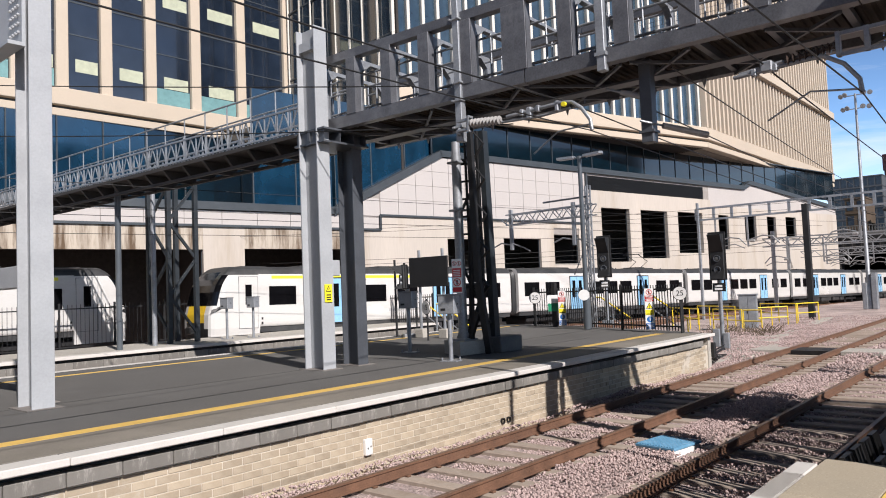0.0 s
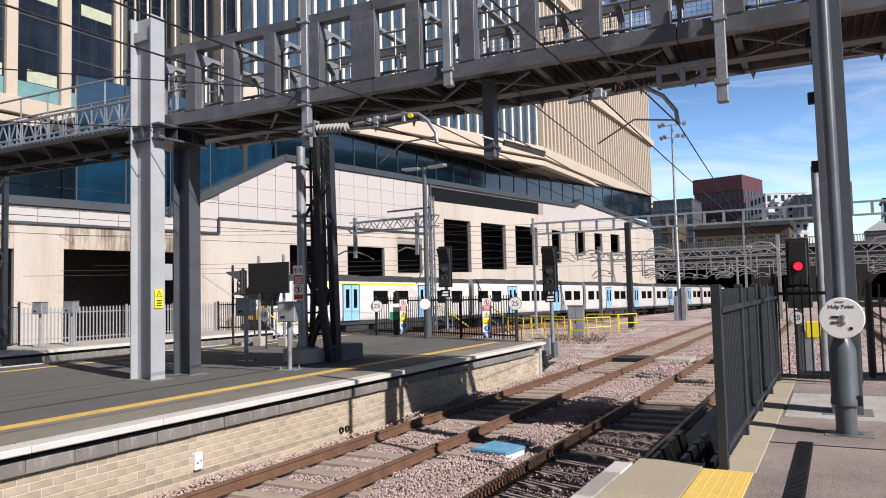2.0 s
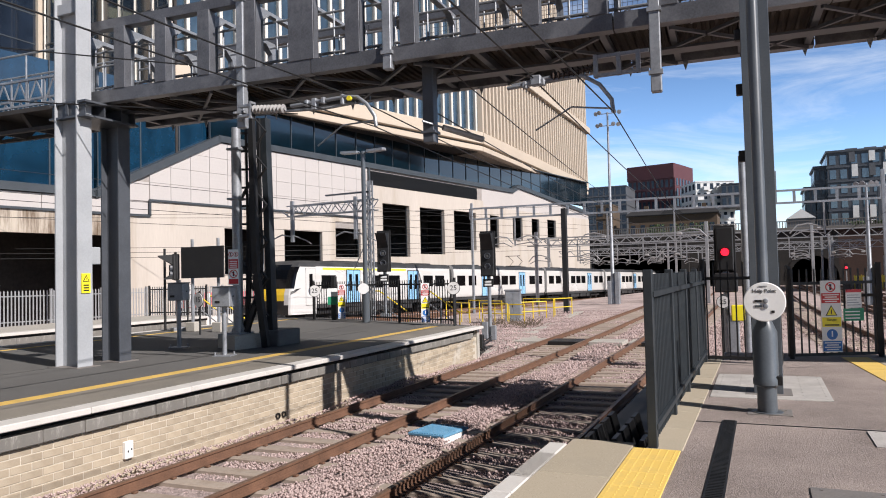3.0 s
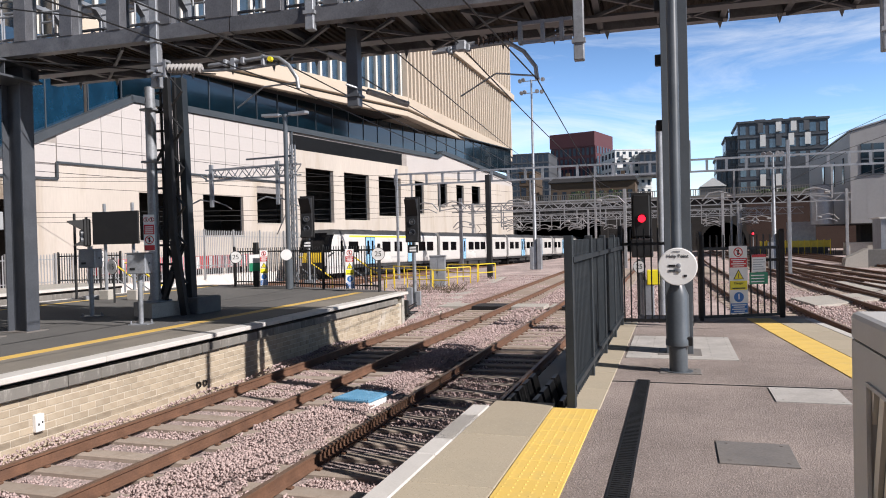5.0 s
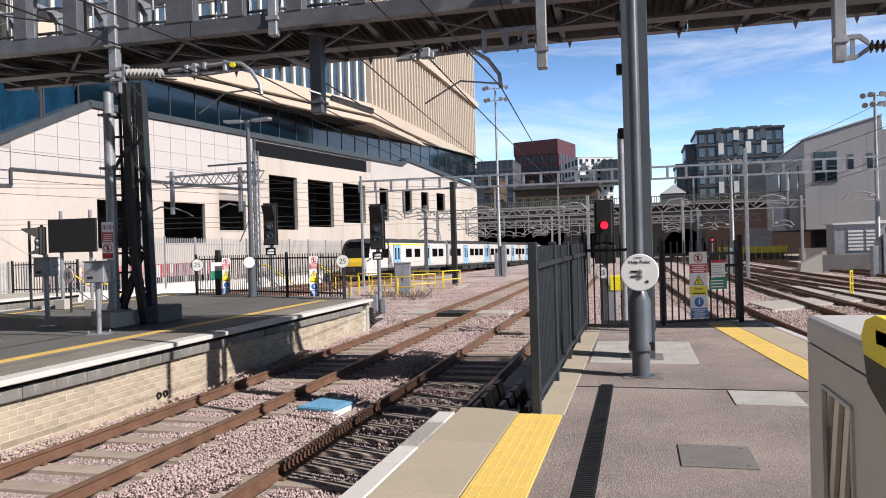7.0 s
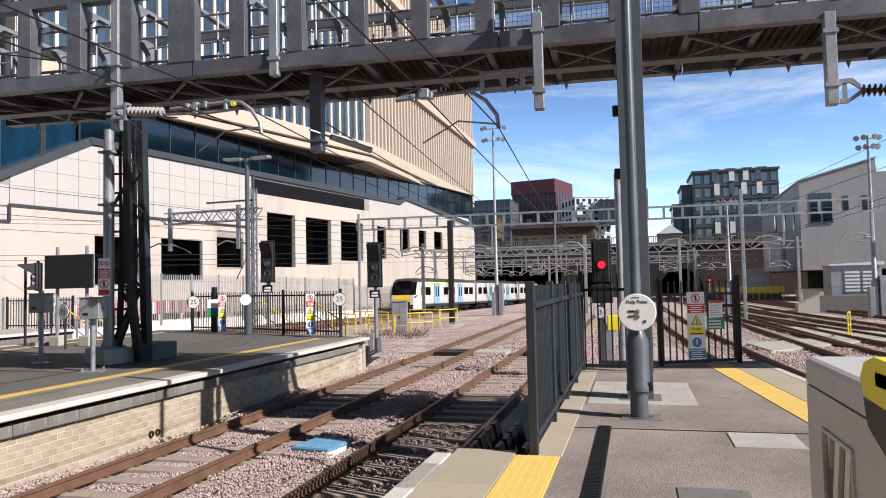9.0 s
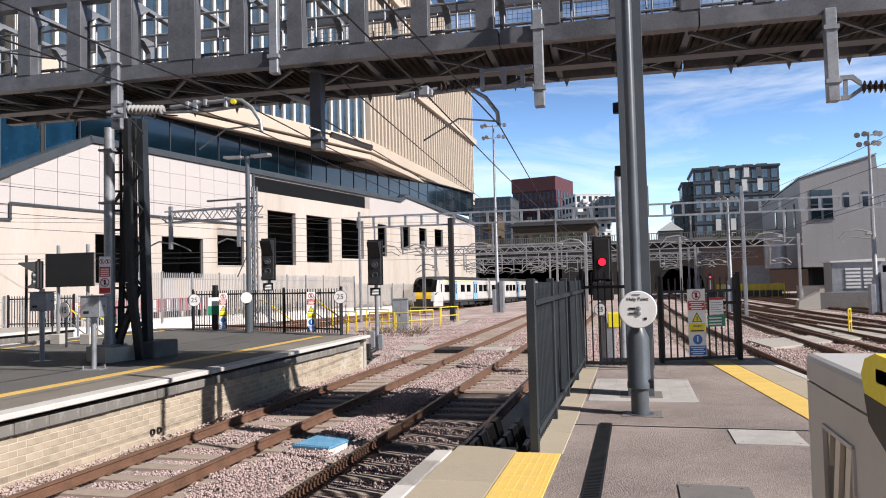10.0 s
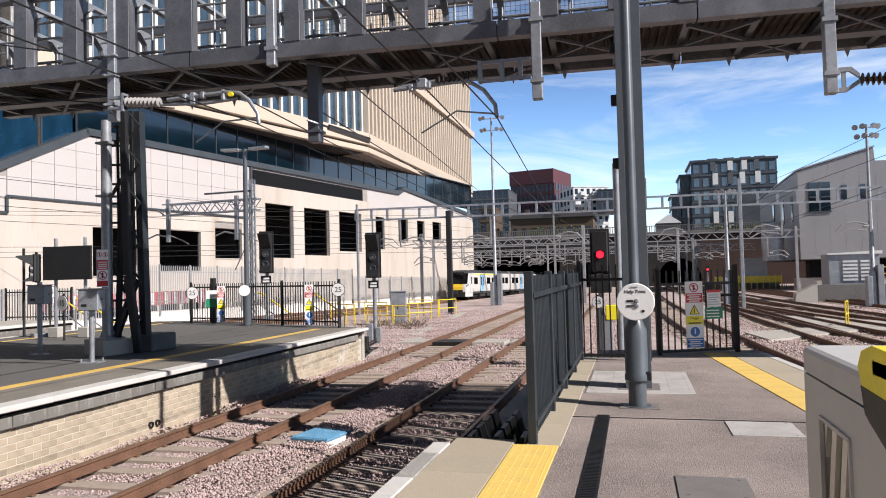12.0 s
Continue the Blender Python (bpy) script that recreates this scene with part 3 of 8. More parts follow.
def podium():
    b = thing("office_building", "cream stone podium with a blue glass band and dark openings", "building", WALL)
    for u0, u1, top, front in ((-45, 27.9, 5.75, 0.0), (27.9, 49.7, 6.75, 0.0), (49.7, 69.5, 9.75, -0.12), (69.5, 100, 9.2, 0.0)):
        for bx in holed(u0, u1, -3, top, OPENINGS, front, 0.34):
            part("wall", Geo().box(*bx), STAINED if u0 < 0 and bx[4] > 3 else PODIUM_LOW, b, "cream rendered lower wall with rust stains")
    slope = lambda u, z: (6.75 + (u - 24.4) * 0.5) - z
    # backing of the panelled upper wall
    back = Geo()
    back.prism([(-45, 0.06, 5.75), (22.6, 0.06, 5.75), (22.6, 0.06, 6.7), (-45, 0.06, 6.7)], (0, 0.8, 0))
    back.prism([(22.6, 0.06, 5.75), (49.7, 0.06, 5.75), (49.7, 0.06, 11.25), (33.4, 0.06, 11.25), (24.4, 0.06, 6.75), (22.6, 0.06, 6.75)], (0, 0.8, 0))
    back.box(49.7, 69.5, 0.06, 0.86, 9.7, 11.25)
    part("end_panel", Geo().prism([(69.5, 0.06, 9.2), (100, 0.06, 9.2), (100, 0.06, 9.9), (78.2, 0.06, 11.9), (76.5, 0.06, 11.2), (69.5, 0.06, 11.25)], (0, 0.8, 0)), PODIUM, b)
    part("upper_wall", back, mat("panel_joint", (0.30, 0.27, 0.25), 0.9), b)
    cache = {}
    # stone panels with open joints
    rows = [(-12.0, 27.8, 5.85, 6.66, 1)] + [(27.95, 49.6, 6.85 + 1.09 * i, 6.85 + 1.09 * (i + 1) - 0.02, 0) for i in range(4)]
    rows += [(22.6, 27.9, 6.72, 7.92, 0)]
    for u0, u1, z0, z1, kind in rows:
        n = round((u1 - u0) / (2.2 if kind else 1.52))
        w = (u1 - u0) / n
        for i in range(n):
            a, c = u0 + w * i + 0.015, u0 + w * (i + 1) - 0.015
            poly = clip_poly([(a, z0), (c, z0), (c, z1), (a, z1)], slope) if z0 > 6.7 and u0 < 40 else [(a, z0), (c, z0), (c, z1), (a, z1)]
            if len(poly) < 3:
                continue
            key = (round(c - a, 3), round(z1 - z0, 3), 0) if len(poly) == 4 and poly[0] == (a, z0) and poly[2] == (c, z1) else (i, z0, 1)
            if key not in cache:
                cache[key] = Geo().prism([(u - a, 0.0, z - z0) for u, z in poly], (0, 0.058, 0)).mesh("stone_panel", PODIUM)
            part("stone_panel", cache[key], PODIUM, b, m=pose(a, random.uniform(-0.006, 0.0), z0))
    # dark ledges and copings
    led = Geo()
    for u0, z0, u1, z1 in ((-45, 5.78, 27.9, 5.78), (27.9, 5.75, 27.9, 6.8), (27.9, 6.78, 49.7, 6.78)):
        led.beam((u0, -0.05, z0), (u1, -0.05, z1), 0.14, 0.14)
    part("ledge", led, DARK_FRAME, b, "dark metal ledge strip")
    cop = Geo()
    for u0, z0, u1, z1 in ((-45, 6.95, 24.4, 6.95), (24.2, 6.85, 33.5, 11.5), (33.3, 11.5, 76.5, 11.45), (76.5, 11.4, 78.2, 12.1), (78.2, 12.1, 100, 10.1)):
        cop.beam((u0, 0.3, z0), (u1, 0.3, z1), 0.9, 0.46)
    part("coping", cop, DARK_FRAME, b, "dark grey metal coping")
    lou = Geo().box(49.9, 68.2, -0.10, 0.05, 9.75, 11.02)
    for i in range(16):
        lou.box(49.95, 68.15, -0.15, -0.10, 9.79 + 0.077 * i, 9.82 + 0.077 * i)
    part("louvre", lou, BLACK_STEEL, b, "long black ventilation louvre")
    part("downpipe", Geo().box(49.55, 49.75, -0.2, 0.0, 5.0, 11.2), DARK_FRAME, b)
    for h in OPENINGS:
        for u in (h[0], h[1]):
            part("opening_frame", Geo().box(u - 0.04, u + 0.04, 0.22, 0.33, h[2], h[3]), DARK_FRAME, b)
        part("sill", Geo().box(h[0] - 0.05, h[1] + 0.05, -0.04, 0.33, h[2] - 0.08, h[2] - 0.004), CONCRETE, b)
    # rooms behind the openings, their shade painted on with the near black colour
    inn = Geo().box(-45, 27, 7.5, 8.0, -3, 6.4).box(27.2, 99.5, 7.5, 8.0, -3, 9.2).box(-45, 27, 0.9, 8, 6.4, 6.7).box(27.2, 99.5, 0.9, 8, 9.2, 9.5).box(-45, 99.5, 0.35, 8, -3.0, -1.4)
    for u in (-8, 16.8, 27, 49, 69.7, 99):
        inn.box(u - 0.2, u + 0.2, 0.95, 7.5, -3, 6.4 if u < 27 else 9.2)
    part("interior", inn, SHADE_INSIDE, b, "interior coloured near black for its shade")
    part("end_wall", Geo().box(99.5, 100.0, 0.9, 8, -3, 10), PODIUM_LOW, b)
    # upright glass over the slope, then panes that lean out to meet the tower's base
    tall = Geo().box(0.03, 2.87, 0.0, 0.05, 0.0, 7.9).mesh("glass_pane", GLASS_SKY_TINT)
    for i in range(-1, 4):
        part("glass_pane", tall, GLASS_SKY_TINT, b, m=pose(21.4 + 2.9 * (i + 0.2), 0.72, 6.6, random.uniform(-0.12, 0.12), 0, random.uniform(-0.1, 0.1)))
        part("mullion", Geo().box(-0.035, 0.035, 0.66, 0.8, 6.6, 14.5), DARK_FRAME, b, m=pose(21.4 + 2.9 * (i + 0.2), 0, 0))
    pane = Geo().box(0.03, 2.57, 0.0, 0.05, 0.0, 3.6).mesh("glass_pane", GLASS_BLUE)
    for i in range(26):
        u = 32.9 + 2.6 * i
        part("glass_pane", pane, GLASS_BLUE, b, m=pose(u, 0.34 + random.uniform(-0.004, 0.004), 11.1, random.uniform(-0.15, 0.15), 0, random.uniform(-0.15, 0.15)))
        part("mullion", Geo().box(-0.03, 0.03, 0.28, 0.42, 11.1, 14.6), DARK_FRAME, b, m=pose(u, 0, 0))
    part("soffit", Geo().prism([(32.9, -0.2, 14.55), (100.0, -0.2, 14.55), (100.0, 8.0, 14.55), (32.9, 8.0, 14.55)], (0, 0, 0.1)), DARK_FRAME, b)
    return b


podium()


def tower(name, label, line, z0, z1, pier, gap, depth, glass, ledges=(), fin_mat=None, back=14.0, floor=0.0):
    """A storeyed block over the podium: stone band, piers and glazing along a plan line."""
    fin_mat = fin_mat or TOWER_STONE
    t = thing(name, label, "building")
    for (x0, y0), (x1, y1), gl in line:
        d = Vector((x1 - x0, y1 - y0, 0))
        n = Vector((d.y, -d.x, 0)).normalized()
        if n.x < 0:
            n = -n
        L, e = d.length, d.normalized()
        F = Matrix(((e.x, -n.x, 0, x0), (e.y, -n.y, 0, y0), (0, 0, 1, 0), (0, 0, 0, 1)))
        part("stone_band", Geo().box(0, L, -0.35, 0.6, z0 + 0.25, z0 + 1.45, 0.04), TOWER_STONE, t, m=F)
        part("stone_band", Geo().box(0, L, -0.25, 0.6, z0 - 0.5, z0 + 0.02, 0.03), TOWER_STONE, t, m=F)
        # dark frame colour paints the shadow line between the two stone bands
        part("shadow_gap", Geo().box(0, L, 0.1, 0.6, z0, z0 + 0.27), DARK_FRAME, t, m=F)
        step = gl["step"]
        k = int(L / step)
        fin = Geo().box(-gl["w"] / 2, gl["w"] / 2, -gl.get("proud", 0.32), gl["deep"], z0 + 1.45, z1, 0.03).mesh("pier", gl.get("fin", fin_mat))
        for i in range(k + 1) if "piers" not in gl else ():
            part("pier", fin, gl.get("fin", fin_mat), t, m=F @ pose(i * step, 0, 0))
        for y in gl.get("piers", ()):
            part("pier", fin, fin_mat, t, m=F @ pose(y, 0, 0))
        if "piers" in gl:
            zf = z0 + 1.5
            while zf < z1 - 0.5:
                for i, (a, c) in enumerate(zip(gl["piers"], gl["piers"][1:])):
                    o = part("window", Geo().box(a + gl["w"] / 2, c - gl["w"] / 2, 0.2, 0.26, zf + 0.04, zf + gl["floor"] - 0.1), gl["mat"], t, m=F)
                    mid, wd = (a + c) / 2, c - a - gl["w"]
                    part("blind", Geo().box(mid - 0.25 * wd, mid + 0.44 * wd, 0.185, 0.195, zf + 1.35, zf + 2.25), BLIND, t, "pale cream blind", m=F)
                    if i % 5 in (2, 3, 4) and zf < z0 + 3:
                        part("screen", Geo().box(a + 0.45, c - 0.45, 0.185, 0.195, zf + 0.1, zf + 1.3), TEAL, t, "teal translucent screen", m=F)
                part("transom", Geo().box(0, L, 0.17, 0.3, zf - 0.09, zf + 0.02), DARK_FRAME, t, m=F)
                part("transom", Geo().box(0, L, 0.17, 0.3, zf + 3.9, zf + 3.98), DARK_FRAME, t, m=F)
                zf += gl["floor"]
        elif gl["glass"]:
            zf = z0 + 1.5
            hgt = gl["floor"]
            wp = Geo().box(gl["w"] / 2 + 0.02, step - gl["w"] / 2 - 0.02, 0, 0.06, 0.04, hgt - 0.06).mesh("window", gl["mat"])
            while zf < z1 - 0.5:
                for i in range(-1 if gl.get("start") else 0, k + 1):
                    part("window", wp, gl["mat"], t, m=F @ pose(gl.get("start", 0.0) + i * step, gl["deep"] - 0.12, zf, random.uniform(-0.15, 0.15), 0, random.uniform(-0.15, 0.15)))
                part("transom", Geo().box(0, L, gl["deep"] - 0.16, gl["deep"] - 0.04, zf - 0.08, zf + 0.05), DARK_FRAME, t, m=F)
                zf += hgt
        part("core_wall", Geo().box(0, L, gl["deep"] + 0.02, back, z0 - 0.5, z1), SHADE_INSIDE if gl["glass"] else FIN_RECESS_SHADE, t, m=F)
        for lz in gl.get("ledges", ()):
            part("stone_band", Geo().box(-0.2, L + 0.5, -0.75, 0.3, lz, lz + 1.0, 0.05), TOWER_STONE, t, m=F)
    return t


BLIND = mat("cream_blind", (0.42, 0.44, 0.33), 0.7)
TEAL = mat("teal_screen", (0.14, 0.28, 0.29), 0.5)
FIN_PALE = mat("pale_stone_fin", (0.62, 0.58, 0.52), 0.7, 0, 0.05, 0.3, 10, 0.03)
WINDOW_BAY = dict(step=3.72, w=0.80, deep=0.40, proud=0.12, glass=True, floor=6.3, mat=GLASS_DARK, piers=(4.5, 8.0, 11.0, 13.9, 16.7, 19.5, 22.5, 25.8, 29.45, 33.55, 38.2))
FIN_BAY = dict(step=1.30, w=0.26, deep=0.30, proud=0.12, glass=True, floor=12.0, mat=GLASS_OFFICE, fin=FIN_PALE)
STONE_BAY = dict(step=1.15, w=0.36, deep=0.75, glass=False, floor=9.0, mat=GLASS_DARK, ledges=(24.4, 33.5))
tower("office_tower", "sandstone office tower with tall dark windows between piers", [((-51.4, 0.7), (-50.8, 39.6), WINDOW_BAY)], 14.8, 38.0, 0, 0, 0, True)
tower("office_tower", "sandstone office tower with slender vertical fins and a projecting ledge",
      [((-35.88, 36.97), (-26.2, 70.2), FIN_BAY), ((-26.2, 70.2), (-26.0, 119.0), STONE_BAY)], 14.8, 40.0, 0, 0, 0, True, back=12.0)


GLASS_ATRIUM = glass_mat("dark_teal_glass", (0.022, 0.034, 0.045), var=0.45, scale=0.12)


def recess_glazing():
    t = thing("curtain_wall", "recessed curtain wall of dark glass with pale mullions", "glazed facade")
    A, B = Vector((-50.4, 38.9, 0)), Vector((-35.7, 36.85, 0))
    d = (B - A).normalized()
    R = Matrix(((d.x, -d.y, 0, A.x), (d.y, d.x, 0, A.y), (0, 0, 1, 0), (0, 0, 0, 1)))
    n, L = 8, (B - A).length
    w = L / n
    for z0, z1 in ((14.3, 20.2), (20.2, 26.1), (26.1, 32.0), (32.0, 38.0)):
        pane = Geo().box(0.03, w - 0.03, 0.0, 0.05, z0 + 0.05, z1 - 0.05).mesh("glass_pane", GLASS_ATRIUM)
        for i in range(n):
            part("glass_pane", pane, GLASS_ATRIUM, t, m=R @ pose(w * i, 0, 0, random.uniform(-0.2, 0.2), 0, random.uniform(-0.3, 0.3)))
        part("transom", Geo().box(0, L, -0.06, 0.06, z1 - 0.06, z1 + 0.06), DARK_FRAME, t, m=R)
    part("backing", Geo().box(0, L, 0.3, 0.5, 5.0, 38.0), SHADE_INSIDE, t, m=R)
    for i in range(n + 1):
        mull = Geo().box(w * i - 0.035, w * i + 0.035, -0.14, 0.0, 14.3, 38.0)
        if i % 2:
            mull.box(w * i + 0.28, w * i + 0.33, -0.2, -0.15, 14.3, 38.0)
        part("mullion", mull, FIN_PALE, t, "slender pale mullion", m=R)
    lo = thing("curtain_wall", "tall blue glass wall under the office tower", "glazed facade")
    for i in range(14):
        # first nine panes take the painted sky blue, the others stay dark
        part("glass_pane", Geo().box(-50.95, -50.9, -2 + 3.1 * i + 0.03, 1.1 + 3.1 * i - 0.03, 4.0, 14.3), GLASS_SKY_TINT if i < 9 else GLASS_BLUE, lo)
        part("mullion", Geo().box(-50.9, -50.8, -2 + 3.1 * i - 0.04, -2 + 3.1 * i + 0.04, 4.0, 14.3), DARK_FRAME, lo)
    part("glass_return", Geo().box(-51, -36.5, 31.5, 31.6, 6.5, 14.3), GLASS_BLUE, lo)


recess_glazing()


def light_blockers():
    """Unseen plain walls added beside and behind the camera: darker reflections, less low sky."""
    m = mat("blocker_brick", (0.10, 0.075, 0.055), 0.9, 0, 0.15, 0.2, 5, 0.05)
    w = thing("blocker_east", "unseen dark wall added to darken the glass band's reflections", "building", kind="structure")
    part("wall", Geo().box(82, 96, 44, 176, -1.3, 41), m, w)
    b = thing("blocker_south", "unseen dark wall added to block low sky light from behind", "building", kind="structure")
    part("wall", Geo().box(-60, 62, -46, -44, -1.3, 22), m, b)


light_blockers()


# ---- the service footbridge over the tracks ----
GANTRY = pose(0, 10.85, 0, 0, 0, 2.3)


def footbridge():
    g = thing("footbridge", "grey steel service footbridge on columns over the tracks", "footbridge", GANTRY)
    segs = [(-12.9, -7.08), (-7.06, -1.9), (-1.88, 1.0), (1.02, 6.4), (6.42, 12.0)]
    for i, (a, b) in enumerate(segs):
        for nm, y0, z0, z1 in (("front_beam", 0.0, 5.13, 5.38), ("top_beam", 0.0, 6.60, 6.78), ("back_beam", 2.25, 5.15, 5.32), ("top_beam", 2.25, 6.60, 6.72)):
            bm = Geo()
            bm.prism([(a, y0, z0), (a, y0 + 0.2, z0), (a, y0 + 0.2, z0 + 0.025), (a, y0 + 0.035, z0 + 0.025), (a, y0 + 0.035, z1 - 0.025), (a, y0 + 0.2, z1 - 0.025), (a, y0 + 0.2, z1), (a, y0, z1)], (b - a, 0, 0))
            part(nm, bm, BRIDGE_STEEL, g)
    # web plates with bent portal frames behind them
    plate = Geo().box(-0.135, 0.135, -0.015, 0.02, 5.38, 6.60, 0.004)
    plate.box(-0.135, -0.115, 0.0, 0.16, 5.38, 6.60).box(0.115, 0.135, 0.0, 0.16, 5.38, 6.60)
    plate = plate.mesh("web_plate", BRIDGE_STEEL)
    # portal frames across the walkway: an outer web with a chamfered opening and an inner flange
    inner = [(0.30, 5.36), (0.30, 6.32), (0.52, 6.50), (1.85, 6.50), (2.07, 6.32), (2.07, 5.36)]
    outer = [(0.16, 5.36), (0.16, 6.60), (0.45, 6.60), (1.95, 6.60), (2.27, 6.60), (2.27, 5.36)]
    knee = Geo()
    for (a, b), (c, d) in zip(zip(inner, outer), zip(inner[1:], outer[1:])):
        knee.prism([(0, *a), (0, *b), (0, *d), (0, *c)], (0.014, 0, 0))
        nrm = Vector((0, -(c[1] - a[1]), c[0] - a[0])).normalized() * 0.014
        knee.prism([(-0.055, *a), (0.07, *a), (0.07, *c), (-0.055, *c)], nrm)
    knee = knee.mesh("portal_frame", STEEL)
    rib = Geo().box(-0.05, 0.05, 0.2, 2.25, 5.17, 5.29).mesh("cross_rib", STEEL_DARK)
    us = [-11.4 - 1.04, -11.4, -10.38, -9.36, -8.34, -7.38, -7.14, -6.24, -5.22, -4.15, -3.13, -2.11, -1.1, -0.1, 0.9, 1.9, 2.9, 3.95, 5.0, 6.0, 7.0, 8.0, 9.0, 10.0, 11.0]
    for u in us:
        part("web_plate", plate, BRIDGE_STEEL, g, m=pose(u, 0, 0))
        if u != -7.14:
            part("portal_frame", knee, STEEL, g, m=pose(u + 0.02, 0, 0))
            part("cross_rib", rib, STEEL_DARK, g, m=pose(u, 0, 0))
    # deck of corrugated sheet seen from below
    lo, hi = [], []
    x, k = -12.9, 0
    while x < 12.0:
        z = 5.30 if (k // 2) % 2 else 5.335
        lo.append((x, 0.2, z))
        x += 0.05 if k % 2 == 0 else 0.015
        k += 1
    deck = Geo().prism(lo + [(12.0, 0.2, 5.36), (-12.9, 0.2, 5.36)], (0, 2.05, 0))
    part("deck", deck, mat("rusty_deck_sheet", (0.045, 0.034, 0.026), 0.75, 0.2, 0.25, 1.5, 30, 0.05, (0.05, 0.045, 0.04), 0.6, 1.2), g, "brown corrugated walkway deck")
    part("cable_tray", Geo().box(-12.9, 12, 1.2, 1.5, 5.08, 5.12), STEEL_DARK, g)
    for i, u in enumerate(us[:-1]):
        a, c = (0.25, 2.25) if i % 2 == 0 else (2.25, 0.25)
        part("brace", Geo().beam((u, a, 5.12), (u + 2.0, c, 5.12), 0.05, 0.05), STEEL_DARK, g)
    # hand rails and lattice barrier along both sides of the walkway
    for y in (0.75, 2.05):
        hr = Geo()
        for z in (5.7, 6.15, 6.45):
            hr.tube([(-12.9, y, z), (12, y, z)], 0.022, 6)
        k = 0
        x = -12.6
        while x < 12:
            hr.tube([(x, y, 5.3), (x, y, 6.5)], 0.018, 6)
            hr.beam((x, y, 5.4), (x + 0.3, y, 5.68), 0.02, 0.03)
            hr.beam((x + 0.3, y, 5.68), (x + 0.6, y, 5.4), 0.02, 0.03)
            x += 0.62
        part("handrail", hr, STEEL, g, "galvanised lattice hand rail", smooth=False)
    mesh_g = Geo()
    x = -6.0
    while x < 11.9:
        mesh_g.box(x, x + 0.006, 2.42, 2.426, 5.35, 6.6)
        x += 0.09
    for i in range(14):
        mesh_g.box(-6, 11.9, 2.42, 2.426, 5.4 + 0.09 * i, 5.406 + 0.09 * i)
    part("wire_mesh", mesh_g, STEEL, g, "fine wire mesh screen")
    # hanging stems and flags below the deck
    for u, z0, z1 in ((-1.30, 4.13, 5.6), (2.72, 3.9, 5.2), (-5.58, 5.0, 6.9), (-8.52, 4.3, 7.9)):
        part("stem", Geo().box(u - 0.075, u + 0.075, -0.06, 0.09, z0, z1, 0.01).box(u - 0.1, u + 0.1, -0.08, 0.0, z0 + 0.25, z0 + 0.31).box(u - 0.1, u + 0.1, -0.08, 0.0, z1 - 0.3, z1 - 0.24), STEEL, g, "galvanised hanging stem")
    for z in (4.55, 5.06, 5.40, 6.62):
        part("clamp", Geo().box(-8.63, -8.41, -0.09, 0.03, z, z + 0.04, 0.008).lathe([(0.02, 0), (0.02, 0.04)], 6, pose(-8.61, -0.09, z + 0.02, 90)).lathe([(0.02, 0), (0.02, 0.04)], 6, pose(-8.43, -0.09, z + 0.02, 90)), STEEL, g)
    part("stem", Geo().box(-5.19, -4.99, 0.5, 0.70, 3.82, 5.2, 0.01).box(-5.22, -4.96, 0.47, 0.73, 3.98, 4.02), STEEL_DARK, g)
    tab = Geo().prism([(0, 2.3, 5.15), (0.1, 2.3, 5.15), (0.05, 2.3, 5.0)], (0, 0.02, 0)).mesh("drip_tab", STEEL)
    for i in range(26):
        part("drip_tab", tab, STEEL, g, m=pose(-12.2 + 0.93 * i, 0, 0))
    # left-hand lattice walkway that carries on past the columns
    w = Geo().box(-42, -12.9, 0.9, 2.2, 5.46, 5.56)
    for i in range(28):
        w.prism([(-13.2 - 1.04 * i, 0.9, 5.46), (-13.2 - 1.04 * i, 2.2, 5.46), (-13.2 - 1.04 * i, 1.9, 5.12), (-13.2 - 1.04 * i, 1.2, 5.12)], (0.1, 0, 0))
    w.box(-42, -12.9, 1.15, 1.25, 5.1, 5.18).box(-42, -12.9, 1.85, 1.95, 5.1, 5.18)
    part("walkway_deck", w, mat("weathered_walkway_steel", (0.04, 0.036, 0.034), 0.7, 0.1, 0.2, 1.5, 30, 0.05), g)
    for y in (0.92, 2.18):
        la = Geo()
        for z in (5.62, 6.2):
            la.beam((-42, y, z), (-12.9, y, z), 0.05, 0.05)
        for i in range(56):
            u = -12.95 - 0.52 * i
            la.beam((u, y, 5.64), (u - 0.26, y, 6.18), 0.025, 0.03)
            la.beam((u - 0.26, y, 6.18), (u - 0.52, y, 5.64), 0.025, 0.03)
            la.beam((u, y, 5.6), (u, y, 6.2), 0.03, 0.03)
        part("lattice_side", la, STEEL, g, "galvanised lattice barrier")
        ra = Geo().tube([(-42, y, 6.8), (-12.9, y, 6.8)], 0.025, 6)
        for i in range(28):
            ra.tube([(-13 - 1.04 * i, y, 5.5), (-13 - 1.04 * i, y, 6.8)], 0.02, 6)
        part("handrail", ra, STEEL, g, "galvanised hand rail")
    return g


footbridge()


